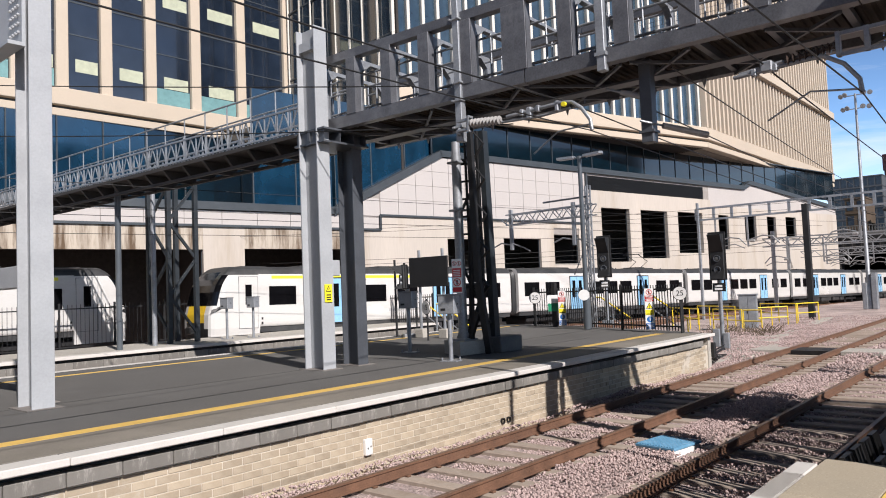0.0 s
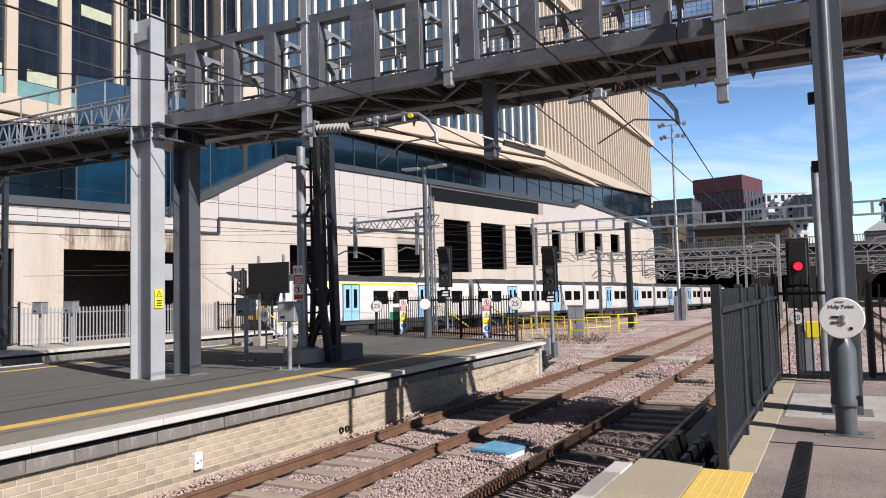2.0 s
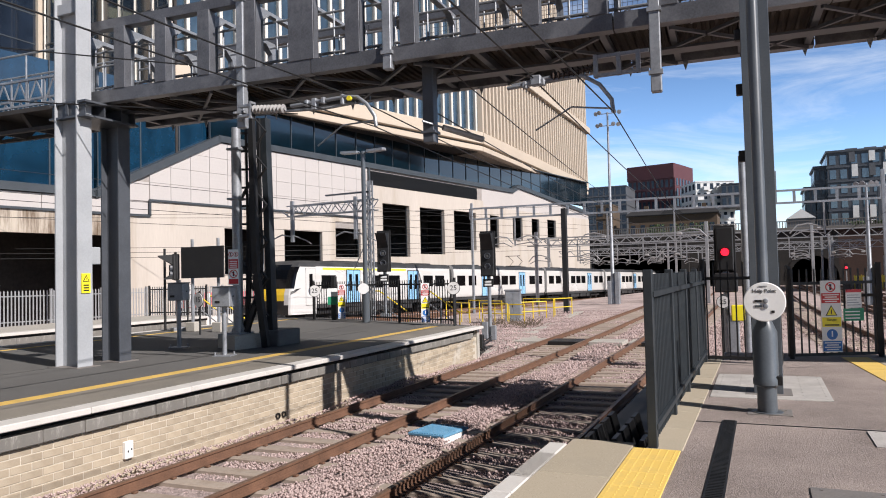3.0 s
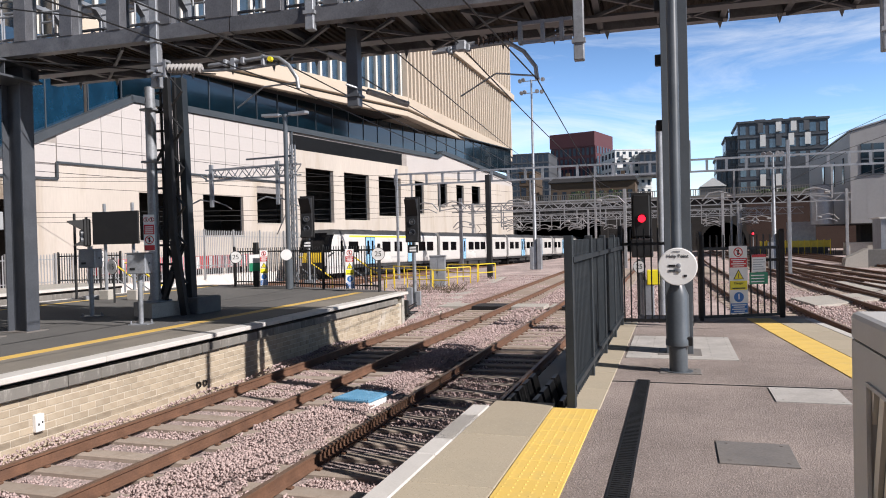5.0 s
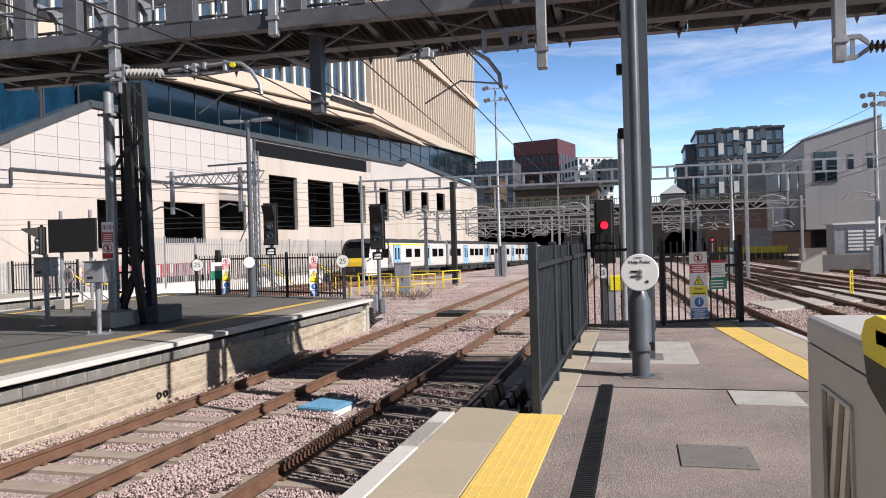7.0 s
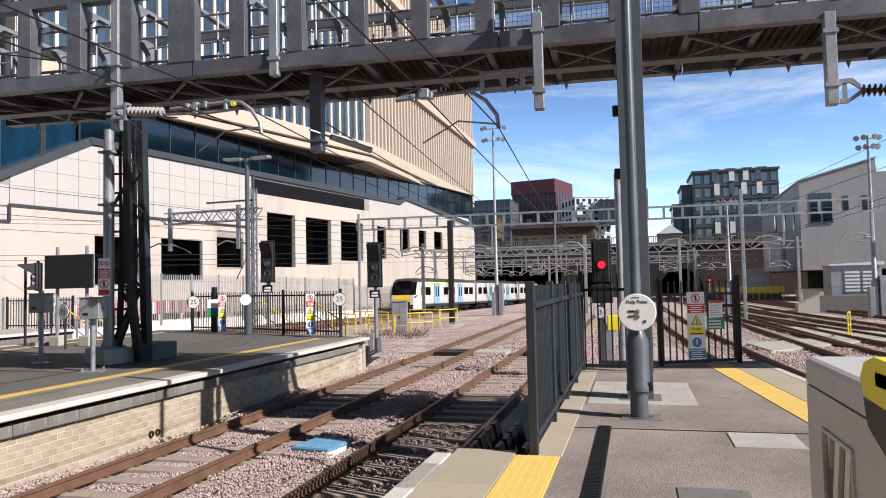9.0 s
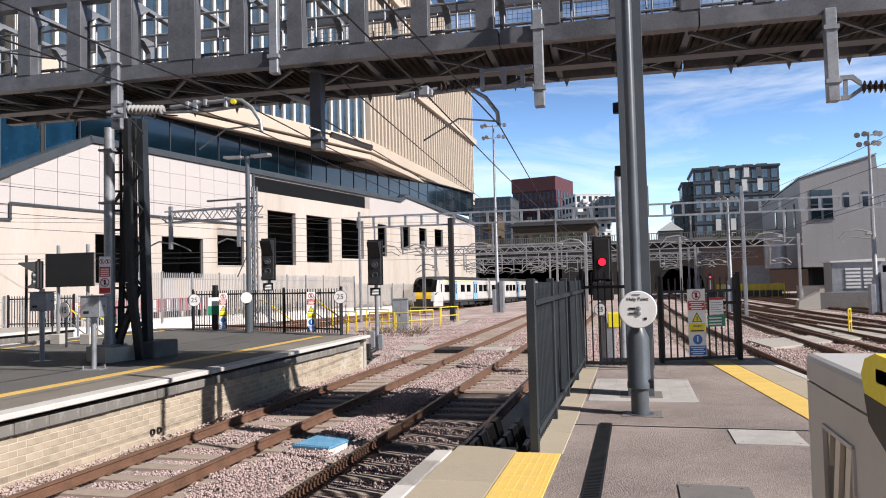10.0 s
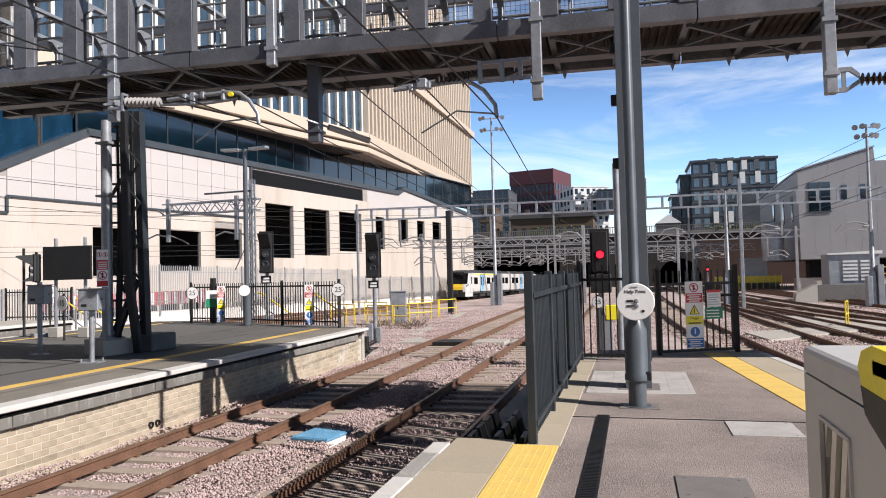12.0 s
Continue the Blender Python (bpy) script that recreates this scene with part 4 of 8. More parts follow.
def h_column(x, y, z0, z1, w, d, material, rot=0.0, pipe=False, label="", low_beam=None):
    """A rolled H column with end plate and bolts."""
    c = thing("column", label, "column", pose(x, y, z0, 0, 0, rot))
    hh = z1 - z0
    part("flange", Geo().box(-w / 2, w / 2, -d / 2, -d / 2 + 0.035, 0, hh, 0.004), material, c)
    part("flange", Geo().box(-w / 2, w / 2, d / 2 - 0.035, d / 2, 0, hh, 0.004), material, c)
    part("web", Geo().box(-0.02, 0.02, -d / 2 + 0.035, d / 2 - 0.035, 0, hh), material, c)
    bp = Geo().box(-w / 2 - 0.1, w / 2 + 0.1, -d / 2 - 0.1, d / 2 + 0.1, -0.02, 0.010)
    part("base_plate", bp, COVER_DARK, c)
    return c


# column pair under the footbridge: flanges stand across the view of the lines
def column_group():
    c = h_column(-12.28, 10.06, LEFT_Z, 7.35, 0.34, 0.62, STEEL_LIGHT, 90, label="pale grey steel H column carrying the footbridge")
    part("cap_beam", Geo().box(-0.12, 0.12, -0.3, 0.3, 6.9, 7.1), STEEL_LIGHT, c)
    e = h_column(-12.22, 11.02, LEFT_Z, 5.1, 0.30, 0.50, STEEL_DARK, 90, label="dark grey steel H column under the footbridge")
    h_column(-13.25, 11.75, LEFT_Z, 5.1, 0.18, 0.20, STEEL_DARK, 90, label="slender dark steel post behind the columns")
    b = thing("cross_beam", "short grey steel beam joining two columns", "beam")
    part("beam", Geo().box(-12.62, -12.4, 10.36, 10.8, 1.95, 2.3, 0.01), STEEL_LIGHT, b)
    u = thing("cap_beam", "grey steel bearer on top of the column pair", "beam")
    g = Geo().box(-12.75, -11.75, 9.9, 11.2, 4.78, 4.82).box(-12.75, -11.75, 9.9, 11.2, 5.06, 5.1).box(-12.3, -12.24, 9.9, 11.2, 4.82, 5.06)
    for y in (9.95, 10.4, 10.8, 11.15):
        g.box(-12.7, -11.8, y - 0.01, y + 0.01, 4.82, 5.06)
    part("beam", g, STEEL_DARK, u)
    for z in (2.42, 2.5):
        part("band", Geo().box(-12.62, -11.94, 9.88, 9.9, z, z + 0.015).box(-11.95, -11.93, 9.88, 10.24, z, z + 0.015), STEEL, c)
    s = thing("warning_sign", "yellow electrical danger sign with black triangle on a column", "sign")
    part("plate", Geo().box(-11.955, -11.945, 9.96, 10.16, 1.38, 1.76), SIGN_YELLOW, s)
    tri = Geo().prism([(-11.942, 9.985, 1.60), (-11.942, 10.135, 1.60), (-11.942, 10.06, 1.735)], (0.002, 0, 0))
    part("triangle", tri, BLACK, s)
    part("triangle", Geo().prism([(-11.939, 10.01, 1.613), (-11.939, 10.11, 1.613), (-11.939, 10.06, 1.705)], (0.001, 0, 0)), SIGN_YELLOW, s)
    part("bolt_mark", Geo().prism([(-11.936, 10.05, 1.62), (-11.936, 10.075, 1.655), (-11.936, 10.06, 1.655), (-11.936, 10.07, 1.69), (-11.936, 10.045, 1.65), (-11.936, 10.06, 1.65)], (0.001, 0, 0)), BLACK, s)
    for i in range(3):
        part("text_bar", Geo().box(-11.941, -11.939, 10.0, 10.12, 1.42 + 0.05 * i, 1.445 + 0.05 * i), BLACK, s)
    # the nearer column of the next frame
    n = h_column(-12.40, 4.46, LEFT_Z, 9.0, 0.34, 0.58, STEEL_LIGHT, 90, label="pale grey steel H column with bolted bracket")
    br = thing("bracket_beam", "bolted grey steel bracket beam on a column", "beam")
    g = Geo().box(-14.6, -11.98, 4.15, 4.2, 5.62, 6.9).box(-14.6, -11.98, 3.95, 4.2, 5.56, 5.62)
    for i in range(4):
        for j in range(8):
            g.lathe([(0.022, 0.0), (0.022, 0.03), (0.01, 0.035)], 6, pose(-12.1 - 0.11 * i, 4.15, 5.8 + 0.14 * j, 90))
    part("plate", g, STEEL_LIGHT, br)
    m2 = thing("cross_beam", "pale grey beam fixed low to a column", "beam")
    part("beam", Geo().box(-16.5, -12.7, 4.3, 4.62, 1.85, 2.2, 0.01), STEEL_LIGHT, m2)
    h_column(-13.0, 4.75, LEFT_Z, 1.85, 0.2, 0.3, STEEL_DARK, 90, label="short dark steel post under a beam")
    for z in (2.25, 2.33):
        part("band", Geo().box(-12.7, -12.1, 4.26, 4.28, z, z + 0.015).box(-12.1, -12.085, 4.26, 4.66, z, z + 0.015), STEEL, n)


column_group()


def right_column():
    c = h_column(0.02, 9.98, 0.0, 7.0, 0.33, 0.36, POST_GREY, 0, label="slate grey steel H column on the tarmac platform")
    for z in (2.9, 3.75, 4.45):
        part("bracket_clamp", Geo().box(-0.24, -0.16, -0.1, 0.0, z, z + 0.14, 0.01), BLACK, c)
    part("tag", Geo().box(0.168, 0.18, -0.1, 0.02, 2.35, 2.75), STEEL, c)
    h = thing("help_point", "grey help point pole with a round white disc panel", "help point")
    prof = [(0.155, 0.0), (0.155, 0.012), (0.10, 0.012), (0.10, 0.28), (0.135, 0.30), (0.135, 0.36), (0.125, 0.38), (0.125, 0.86), (0.075, 0.98), (0.06, 1.02), (0.06, 7.0)]
    part("pole", Geo().lathe(prof, 20, pose(0, 8.58, 0.0)), POST_GREY, h, "slate grey tubular pole", smooth=True)
    part("collar_clamp", Geo().box(0.08, 0.16, 8.5, 8.62, 0.30, 0.40, 0.01), BLACK, h)
    d = part("disc", Geo().lathe([(0.0, 0.0), (0.2, 0.0), (0.208, 0.006), (0.208, 0.05), (0.2, 0.056), (0.0, 0.056)], 40, pose(0.01, 8.45, 1.19, 90)), SIGN_WHITE, h, "round white help panel", smooth=True)
    for z in (1.20, 1.145):
        part("label_bar", Geo().box(-0.085, -0.015, 8.388, 8.393, z - 0.011, z + 0.012), BLACK if z > 1.19 else DARK_FRAME, d)
        part("button", Geo().lathe([(0.026, 0.0), (0.026, 0.008), (0.018, 0.012)], 16, pose(0.02, 8.393, z, 90)), STEEL, d, smooth=True)
    part("small_mark", Geo().box(0.075, 0.105, 8.388, 8.393, 1.075, 1.10), BLACK, d)
    part("small_mark", Geo().box(-0.04, 0.04, 8.388, 8.393, 1.352, 1.362), STEEL, d)
    lettering("Help Point", 0.054, (0.01, 8.392, 1.305), d, DARK_FRAME)


def lettering(text, size, at, parent, material, rz=0.0, name="lettering"):
    """Words in the built-in font as a thin mesh facing -y, turned by rz."""
    cu = bpy.data.curves.new(name, "FONT")
    cu.body, cu.size, cu.align_x, cu.align_y, cu.extrude = text, size, "CENTER", "CENTER", 0.0015
    tmp = new(name, cu)
    me = bpy.data.meshes.new_from_object(tmp.evaluated_get(bpy.context.evaluated_depsgraph_get()))
    bpy.data.objects.remove(tmp)
    bpy.data.curves.remove(cu)
    me.materials.clear()
    me.materials.append(material)
    return part(name, me, material, parent, m=pose(*at, 90, 0, rz))


right_column()


# ---- train ----
def section(hw, z0, z1, n=36):
    """Rounded car body section, as (x, z)."""
    pts = []
    for i in range(n):
        a = 2 * math.pi * i / n
        c, s = math.cos(a), math.sin(a)
        k = 0.22 if s > 0 else 0.14
        x = hw * math.copysign(abs(c) ** k, c)
        z = (z0 + z1) / 2 + (z1 - z0) / 2 * math.copysign(abs(s) ** (0.42 if s > 0 else 0.2), s)
        pts.append((x, z))
    return pts


def loft(secs):
    """Faces between sections; yields each with its centre."""
    n = len(secs[0][1])
    for (ya, A), (yb, B) in zip(secs, secs[1:]):
        for i in range(n):
            j = (i + 1) % n
            q = [(A[i][0], ya, A[i][1]), (A[j][0], ya, A[j][1]), (B[j][0], yb, B[j][1]), (B[i][0], yb, B[i][1])]
            yield q, Vector([sum(p[k] for p in q) / 4 for k in range(3)])


COACH = {}


def coach_meshes():
    body, roof, skirt = Geo(), Geo(), Geo()
    full = section(1.40, 0.92, 3.66)
    for q, c in loft([(0.35, full), (LEN - 0.35, full)]):
        (roof if c.z > 3.28 else skirt if c.z < 1.0 else body).add(q, [(0, 1, 2, 3)])
    body.add([(x, 0.35, z) for x, z in full], [tuple(range(36))]).add([(x, LEN - 0.35, z) for x, z in full], [tuple(range(36))])
    for i in range(3):
        roof.box(-0.7, 0.7, 3.5 + 5.2 * i, 6.3 + 5.2 * i, 3.60, 3.74, 0.06)
    for i in range(9):
        roof.box(0.75, 0.8, 1.5 + 2 * i, 1.56 + 2 * i, 3.55, 3.72)
    skirt.box(-1.34, 1.34, 0.4, LEN - 0.4, 0.75, 0.96)
    for y0, w in ((5.4, 2.0), (8.0, 2.6), (11.2, 1.8), (13.4, 1.0)):
        skirt.box(-1.25, 1.25, y0, y0 + w, 0.35, 0.76, 0.05)
    bog = Geo().box(-1.05, -0.95, -1.6, 1.6, 0.35, 0.6, 0.03).box(0.95, 1.05, -1.6, 1.6, 0.35, 0.6, 0.03).box(-1.0, 1.0, -0.3, 0.3, 0.4, 0.75)
    for y in (-1.1, 1.1):
        bog.lathe([(0.41, -0.8), (0.41, 0.8)], 18, pose(0, y, 0.41, 0, 90))
    win = Geo().box(1.38, 1.425, -0.69, 0.69, 1.93, 2.77, 0.015)
    door = Geo().box(1.37, 1.43, -0.70, 0.70, 1.0, 3.1, 0.012)
    gang = Geo()
    for q, c in loft([(-0.36, section(1.2, 0.85, 3.5)), (-0.18, section(1.28, 0.8, 3.6)), (0.0, section(1.2, 0.85, 3.5)), (0.18, section(1.28, 0.8, 3.6)), (0.36, section(1.2, 0.85, 3.5))]):
        gang.add(q, [(0, 1, 2, 3)])
    COACH.update(body=body.mesh("body", TRAIN_WHITE, True), roof=roof.mesh("roof", TRAIN_DARK, True), skirt=skirt.mesh("underframe", TRAIN_DARK), bogie=bog.mesh("bogie", BLACK_STEEL),
                 window=win.mesh("window", GLASS_TRAIN), door=door.mesh("door", TRAIN_BLUE), pane=Geo().box(1.426, 1.438, -0.15, 0.15, 1.75, 2.85).mesh("door_pane", GLASS_TRAIN),
                 seam=Geo().box(1.43, 1.44, -0.012, 0.012, 1.0, 3.1).mesh("door_seam", BLACK),
                 surround=Geo().box(1.372, 1.426, -0.75, 0.75, 0.96, 3.15, 0.01).mesh("door_surround", BLACK),
                 gangway=gang.mesh("gangway", BLACK, True))


LEN = 20.1
coach_meshes()


def fit_coach(body, doors, windows):
    part("roof", COACH["roof"], TRAIN_DARK, body, "dark grey roof with equipment pods")
    part("underframe", COACH["skirt"], TRAIN_DARK, body)
    for y in (3.0, 17.1):
        part("bogie", COACH["bogie"], BLACK_STEEL, body, m=pose(0, y, 0))
    for turn in (0, 180):
        for y in doors:
            part("door", COACH["door"], TRAIN_BLUE, body, "pale blue double sliding door", m=pose(0, y, 0, 0, 0, turn))
            part("door_surround", COACH["surround"], BLACK, body, m=pose(0, y, 0, 0, 0, turn))
            part("door_seam", COACH["seam"], BLACK, body, m=pose(0, y, 0, 0, 0, turn))
            for d in (-0.34, 0.34):
                part("door_pane", COACH["pane"], GLASS_TRAIN, body, m=pose(0, y + d, 0, 0, 0, turn))
        for y in windows:
            part("window", COACH["window"], GLASS_TRAIN, body, m=pose(0, y, 0, 0, 0, turn))


def cab(train, m):
    """Cab end with a raked wraparound windscreen; local y runs back from the tip."""
    zs = (0.42, 0.75, 1.0, 1.25, 1.6, 1.97, 2.25, 2.55, 2.85, 3.1, 3.28, 3.42, 3.53, 3.61, 3.655)

    def wide(z):
        s = max(0.0, (z - 2.29) / 1.37) ** 2.38
        return 1.40 * max(0.0, 1 - s * s) ** 0.11 * (1.0 if z > 0.9 else 0.97)

    def rake(z):
        return 0.05 * max(0.0, 1.0 - z) + 0.26 * max(0.0, z - 1.55) + 0.55 * max(0.0, (z - 2.6) / 1.05) ** 2.2
    us = ((0.0, 0.62), (0.03, 0.85), (0.10, 0.93), (0.24, 0.975), (0.48, 0.993), (0.75, 1.0), (1.1, 1.0), (1.6, 1.0))

    def at(side, k, j):
        u, f = us[k]
        z = zs[j]
        back = rake(z)
        y = u + back if k < len(us) - 1 else 2.35
        return (side * wide(z) * f, y, z)
    white, dark, yel, top, low = {-1: Geo(), 1: Geo()}, Geo(), Geo(), Geo(), Geo()
    for j in range(len(zs) - 1):
        zm = (zs[j] + zs[j + 1]) / 2
        face = low if zm < 1.25 else yel if zm < 1.97 else dark if zm < 3.42 else top
        face.add([at(-1, 0, j), at(1, 0, j), at(1, 0, j + 1), at(-1, 0, j + 1)], [(0, 1, 2, 3)])
        for side in (-1, 1):
            for k in range(len(us) - 1):
                if zm > 3.28:
                    g = top
                elif zm > 1.97:
                    g = dark if k < 3 else white[side]
                elif zm > 1.0:
                    g = white[side]
                else:
                    g = white[side] if k > 0 else low
                g.add([at(side, k, j), at(side, k + 1, j), at(side, k + 1, j + 1), at(side, k, j + 1)], [(0, 1, 2, 3)])
    for k in range(len(us) - 1):
        top.add([at(-1, k, 14), at(1, k, 14), at(1, k + 1, 14), at(-1, k + 1, 14)], [(0, 1, 2, 3)])
    b = part("cab_side", white[1], TRAIN_WHITE, train, "white cab side panel", smooth=True, m=m)
    part("cab_side", white[-1], TRAIN_WHITE, train, "white cab side panel", smooth=True, m=m)
    part("windscreen", dark, GLASS_TRAIN, b, "large black raked windscreen", smooth=True)
    part("front_panel", yel, TRAIN_YELLOW, b, "yellow cab front", smooth=True)
    part("cab_roof", top, TRAIN_DARK, b, smooth=True)
    part("lower_valance", low, BLACK, b, smooth=True)
    part("coupler", Geo().box(-0.25, 0.25, -0.35, 0.3, 0.75, 1.1, 0.06), BLACK, b)
    for s in (-1, 1):
        part("head_lamp", Geo().prism([(s * 1.30, 0.09, 1.62), (s * 1.365, 0.28, 1.70), (s * 1.405, 0.86, 1.98), (s * 1.38, 0.52, 1.95), (s * 1.27, 0.16, 1.80)], (s * 0.03, -0.02, 0)), BLACK, b)
        o = part("cab_door", Geo().box(min(s * 1.38, s * 1.412), max(s * 1.38, s * 1.412), 1.35, 2.25, 0.95, 3.2, 0.01), TRAIN_WHITE, b)
        part("cab_door_gap", Geo().box(min(s * 1.38, s * 1.407), max(s * 1.38, s * 1.407), 1.34, 2.26, 0.94, 3.21), STEEL_DARK, b)
        part("cab_door_window", Geo().box(min(s * 1.40, s * 1.42), max(s * 1.40, s * 1.42), 1.65, 1.95, 1.98, 2.85), GLASS_TRAIN, b)
        for z in (1.3, 1.1):
            part("grab_mark", Geo().box(min(s * 1.40, s * 1.415), max(s * 1.40, s * 1.415), 2.42, 2.5, z, z + 0.1), BLACK, b)
    return b


LIME = mat("lime_band", (0.78, 0.72, 0.05), 0.4)


def build_train(name, label, coaches):
    t = thing(name, label, "train")
    cab(t, pose(0, 0, 0))
    y = 0.0
    for i in range(coaches):
        o = part("coach", COACH["body"] if i else lead_body, TRAIN_WHITE, t, m=pose(0, y - (0.9 if i == 0 else 0.9), 0) if i else None)
        if i == 0:
            part("roof", lead_roof, TRAIN_DARK, o, "dark grey roof with equipment pods")
            part("underframe", lead_skirt, TRAIN_DARK, o)
            for by in (3.4, 16.2):
                part("bogie", COACH["bogie"], BLACK_STEEL, o, m=pose(0, by, 0))
            for turn in (0, 180):
                for dy in (6.04, 13.35):
                    part("door", COACH["door"], TRAIN_BLUE, o, "pale blue double sliding door", m=pose(0, dy, 0, 0, 0, turn))
                    part("door_surround", COACH["surround"], BLACK, o, m=pose(0, dy, 0, 0, 0, turn))
                    part("door_seam", COACH["seam"], BLACK, o, m=pose(0, dy, 0, 0, 0, turn))
                    for d in (-0.34, 0.34):
                        part("door_pane", COACH["pane"], GLASS_TRAIN, o, m=pose(0, dy + d, 0, 0, 0, turn))
                for wy in (3.5, 8.75, 10.85, 15.5, 17.25):
                    part("window", COACH["window"], GLASS_TRAIN, o, m=pose(0, wy, 0, 0, 0, turn))
                part("lime_stripe", Geo().box(1.33, 1.385, 2.95, 12.4, 3.10, 3.24), LIME, o, "lime yellow stripe above the windows", m=pose(0, 0 if not turn else 15.35, 0, 0, 0, turn))
            part("lettering_bar", Geo().box(1.402, 1.408, 9.6, 12.0, 1.42, 1.55), mat("grey_letter_bar", (0.4, 0.4, 0.4)), o)
        else:
            fit_coach(o, (6.1, 14.0), (1.6, 3.6, 8.3, 10.05, 11.8, 16.5, 18.4))
            if i in (1, 4):
                pg = Geo().tube([(-0.5, 15.2, 3.75), (-0.5, 16.2, 4.25), (-0.5, 15.0, 4.75)], 0.03, 6).tube([(0.5, 15.2, 3.75), (0.5, 16.2, 4.25), (0.5, 15.0, 4.75)], 0.03, 6)
                pg.tube([(-0.8, 15.0, 4.78), (0.8, 15.0, 4.78)], 0.03, 6).box(-0.6, 0.6, 14.6, 15.6, 3.68, 3.8)
                part("pantograph", pg, BLACK_STEEL, o, "black pantograph raised to the wire")
        y += 20.1
        if i < coaches - 1:
            part("gangway", COACH["gangway"], BLACK, t, m=pose(0, y - 0.9, 0))
    return t


def lead():
    body, roof, skirt, full = Geo(), Geo(), Geo(), section(1.40, 0.92, 3.66)
    for q, c in loft([(2.3, full), (LEAD_END, full)]):
        (roof if c.z > 3.28 else skirt if c.z < 1.0 else body).add(q, [(0, 1, 2, 3)])
    body.add([(x, LEAD_END, z) for x, z in full], [tuple(range(36))])
    for y0, y1, z in ((1.75, 3.1, 3.70), (4.8, 7.6, 3.74), (9.5, 13.0, 3.74), (14.5, 17.0, 3.74)):
        roof.box(-0.75, 0.75, y0, y1, 3.58, z, 0.06)
    skirt.box(-1.34, 1.34, 2.3, LEAD_END - 0.1, 0.75, 0.96)
    for y0, w in ((5.8, 2.0), (8.4, 2.6), (11.6, 1.8)):
        skirt.box(-1.25, 1.25, y0, y0 + w, 0.35, 0.76, 0.05)
    return body.mesh("coach", TRAIN_WHITE, True), roof.mesh("roof", TRAIN_DARK, True), skirt.mesh("underframe", TRAIN_DARK)


LEAD_END = 18.85
lead_body, lead_roof, lead_skirt = lead()
TRAIN = build_train("train", "white commuter train with pale blue doors and yellow cab front", 9)
PARKED = build_train("parked_train", "white commuter train standing in shade beside the wall", 2)
PARKED.matrix_basis = pose(-33.0, 15.2, -0.55, 0, 0, 180)


# ---- things on the near platform ----
def bar_fence(name, label, pts, z0, h, material, step=0.11, bar=0.012, posts=2.4, rails=(0.12, 0.93), flat=False, category="fence", spike=False):
    """Upright bars between rails along a plan line."""
    f = thing(name, label, category)
    shared = Geo().box(-bar * (2.2 if flat else 1), bar * (2.2 if flat else 1), -bar, bar, 0, h)
    if spike:
        shared.prism([(-bar * 2.2, 0, h), (bar * 2.2, 0, h), (0, 0, h + 0.09)], (0, bar, 0))
    shared = shared.mesh("bar", material)
    for (x0, y0), (x1, y1) in zip(pts, pts[1:]):
        L = math.hypot(x1 - x0, y1 - y0)
        a = math.degrees(math.atan2(y1 - y0, x1 - x0))
        n = max(1, round(L / step))
        for i in range(n):
            k = (i + 0.5) / n
            part("bar", shared, material, f, m=pose(x0 + (x1 - x0) * k, y0 + (y1 - y0) * k, z0 + 0.04, 0, 0, a))
        for r in rails:
            part("rail", Geo().beam((x0, y0, z0 + h * r), (x1, y1, z0 + h * r), 0.03, 0.05), material, f)
        m = max(1, round(L / posts))
        for i in range(m + 1):
            k = i / m
            part("post", Geo().box(-0.035, 0.035, -0.035, 0.035, 0, h + 0.1, 0.005), material, f, m=pose(x0 + (x1 - x0) * k, y0 + (y1 - y0) * k, z0, 0, 0, a))
    return f


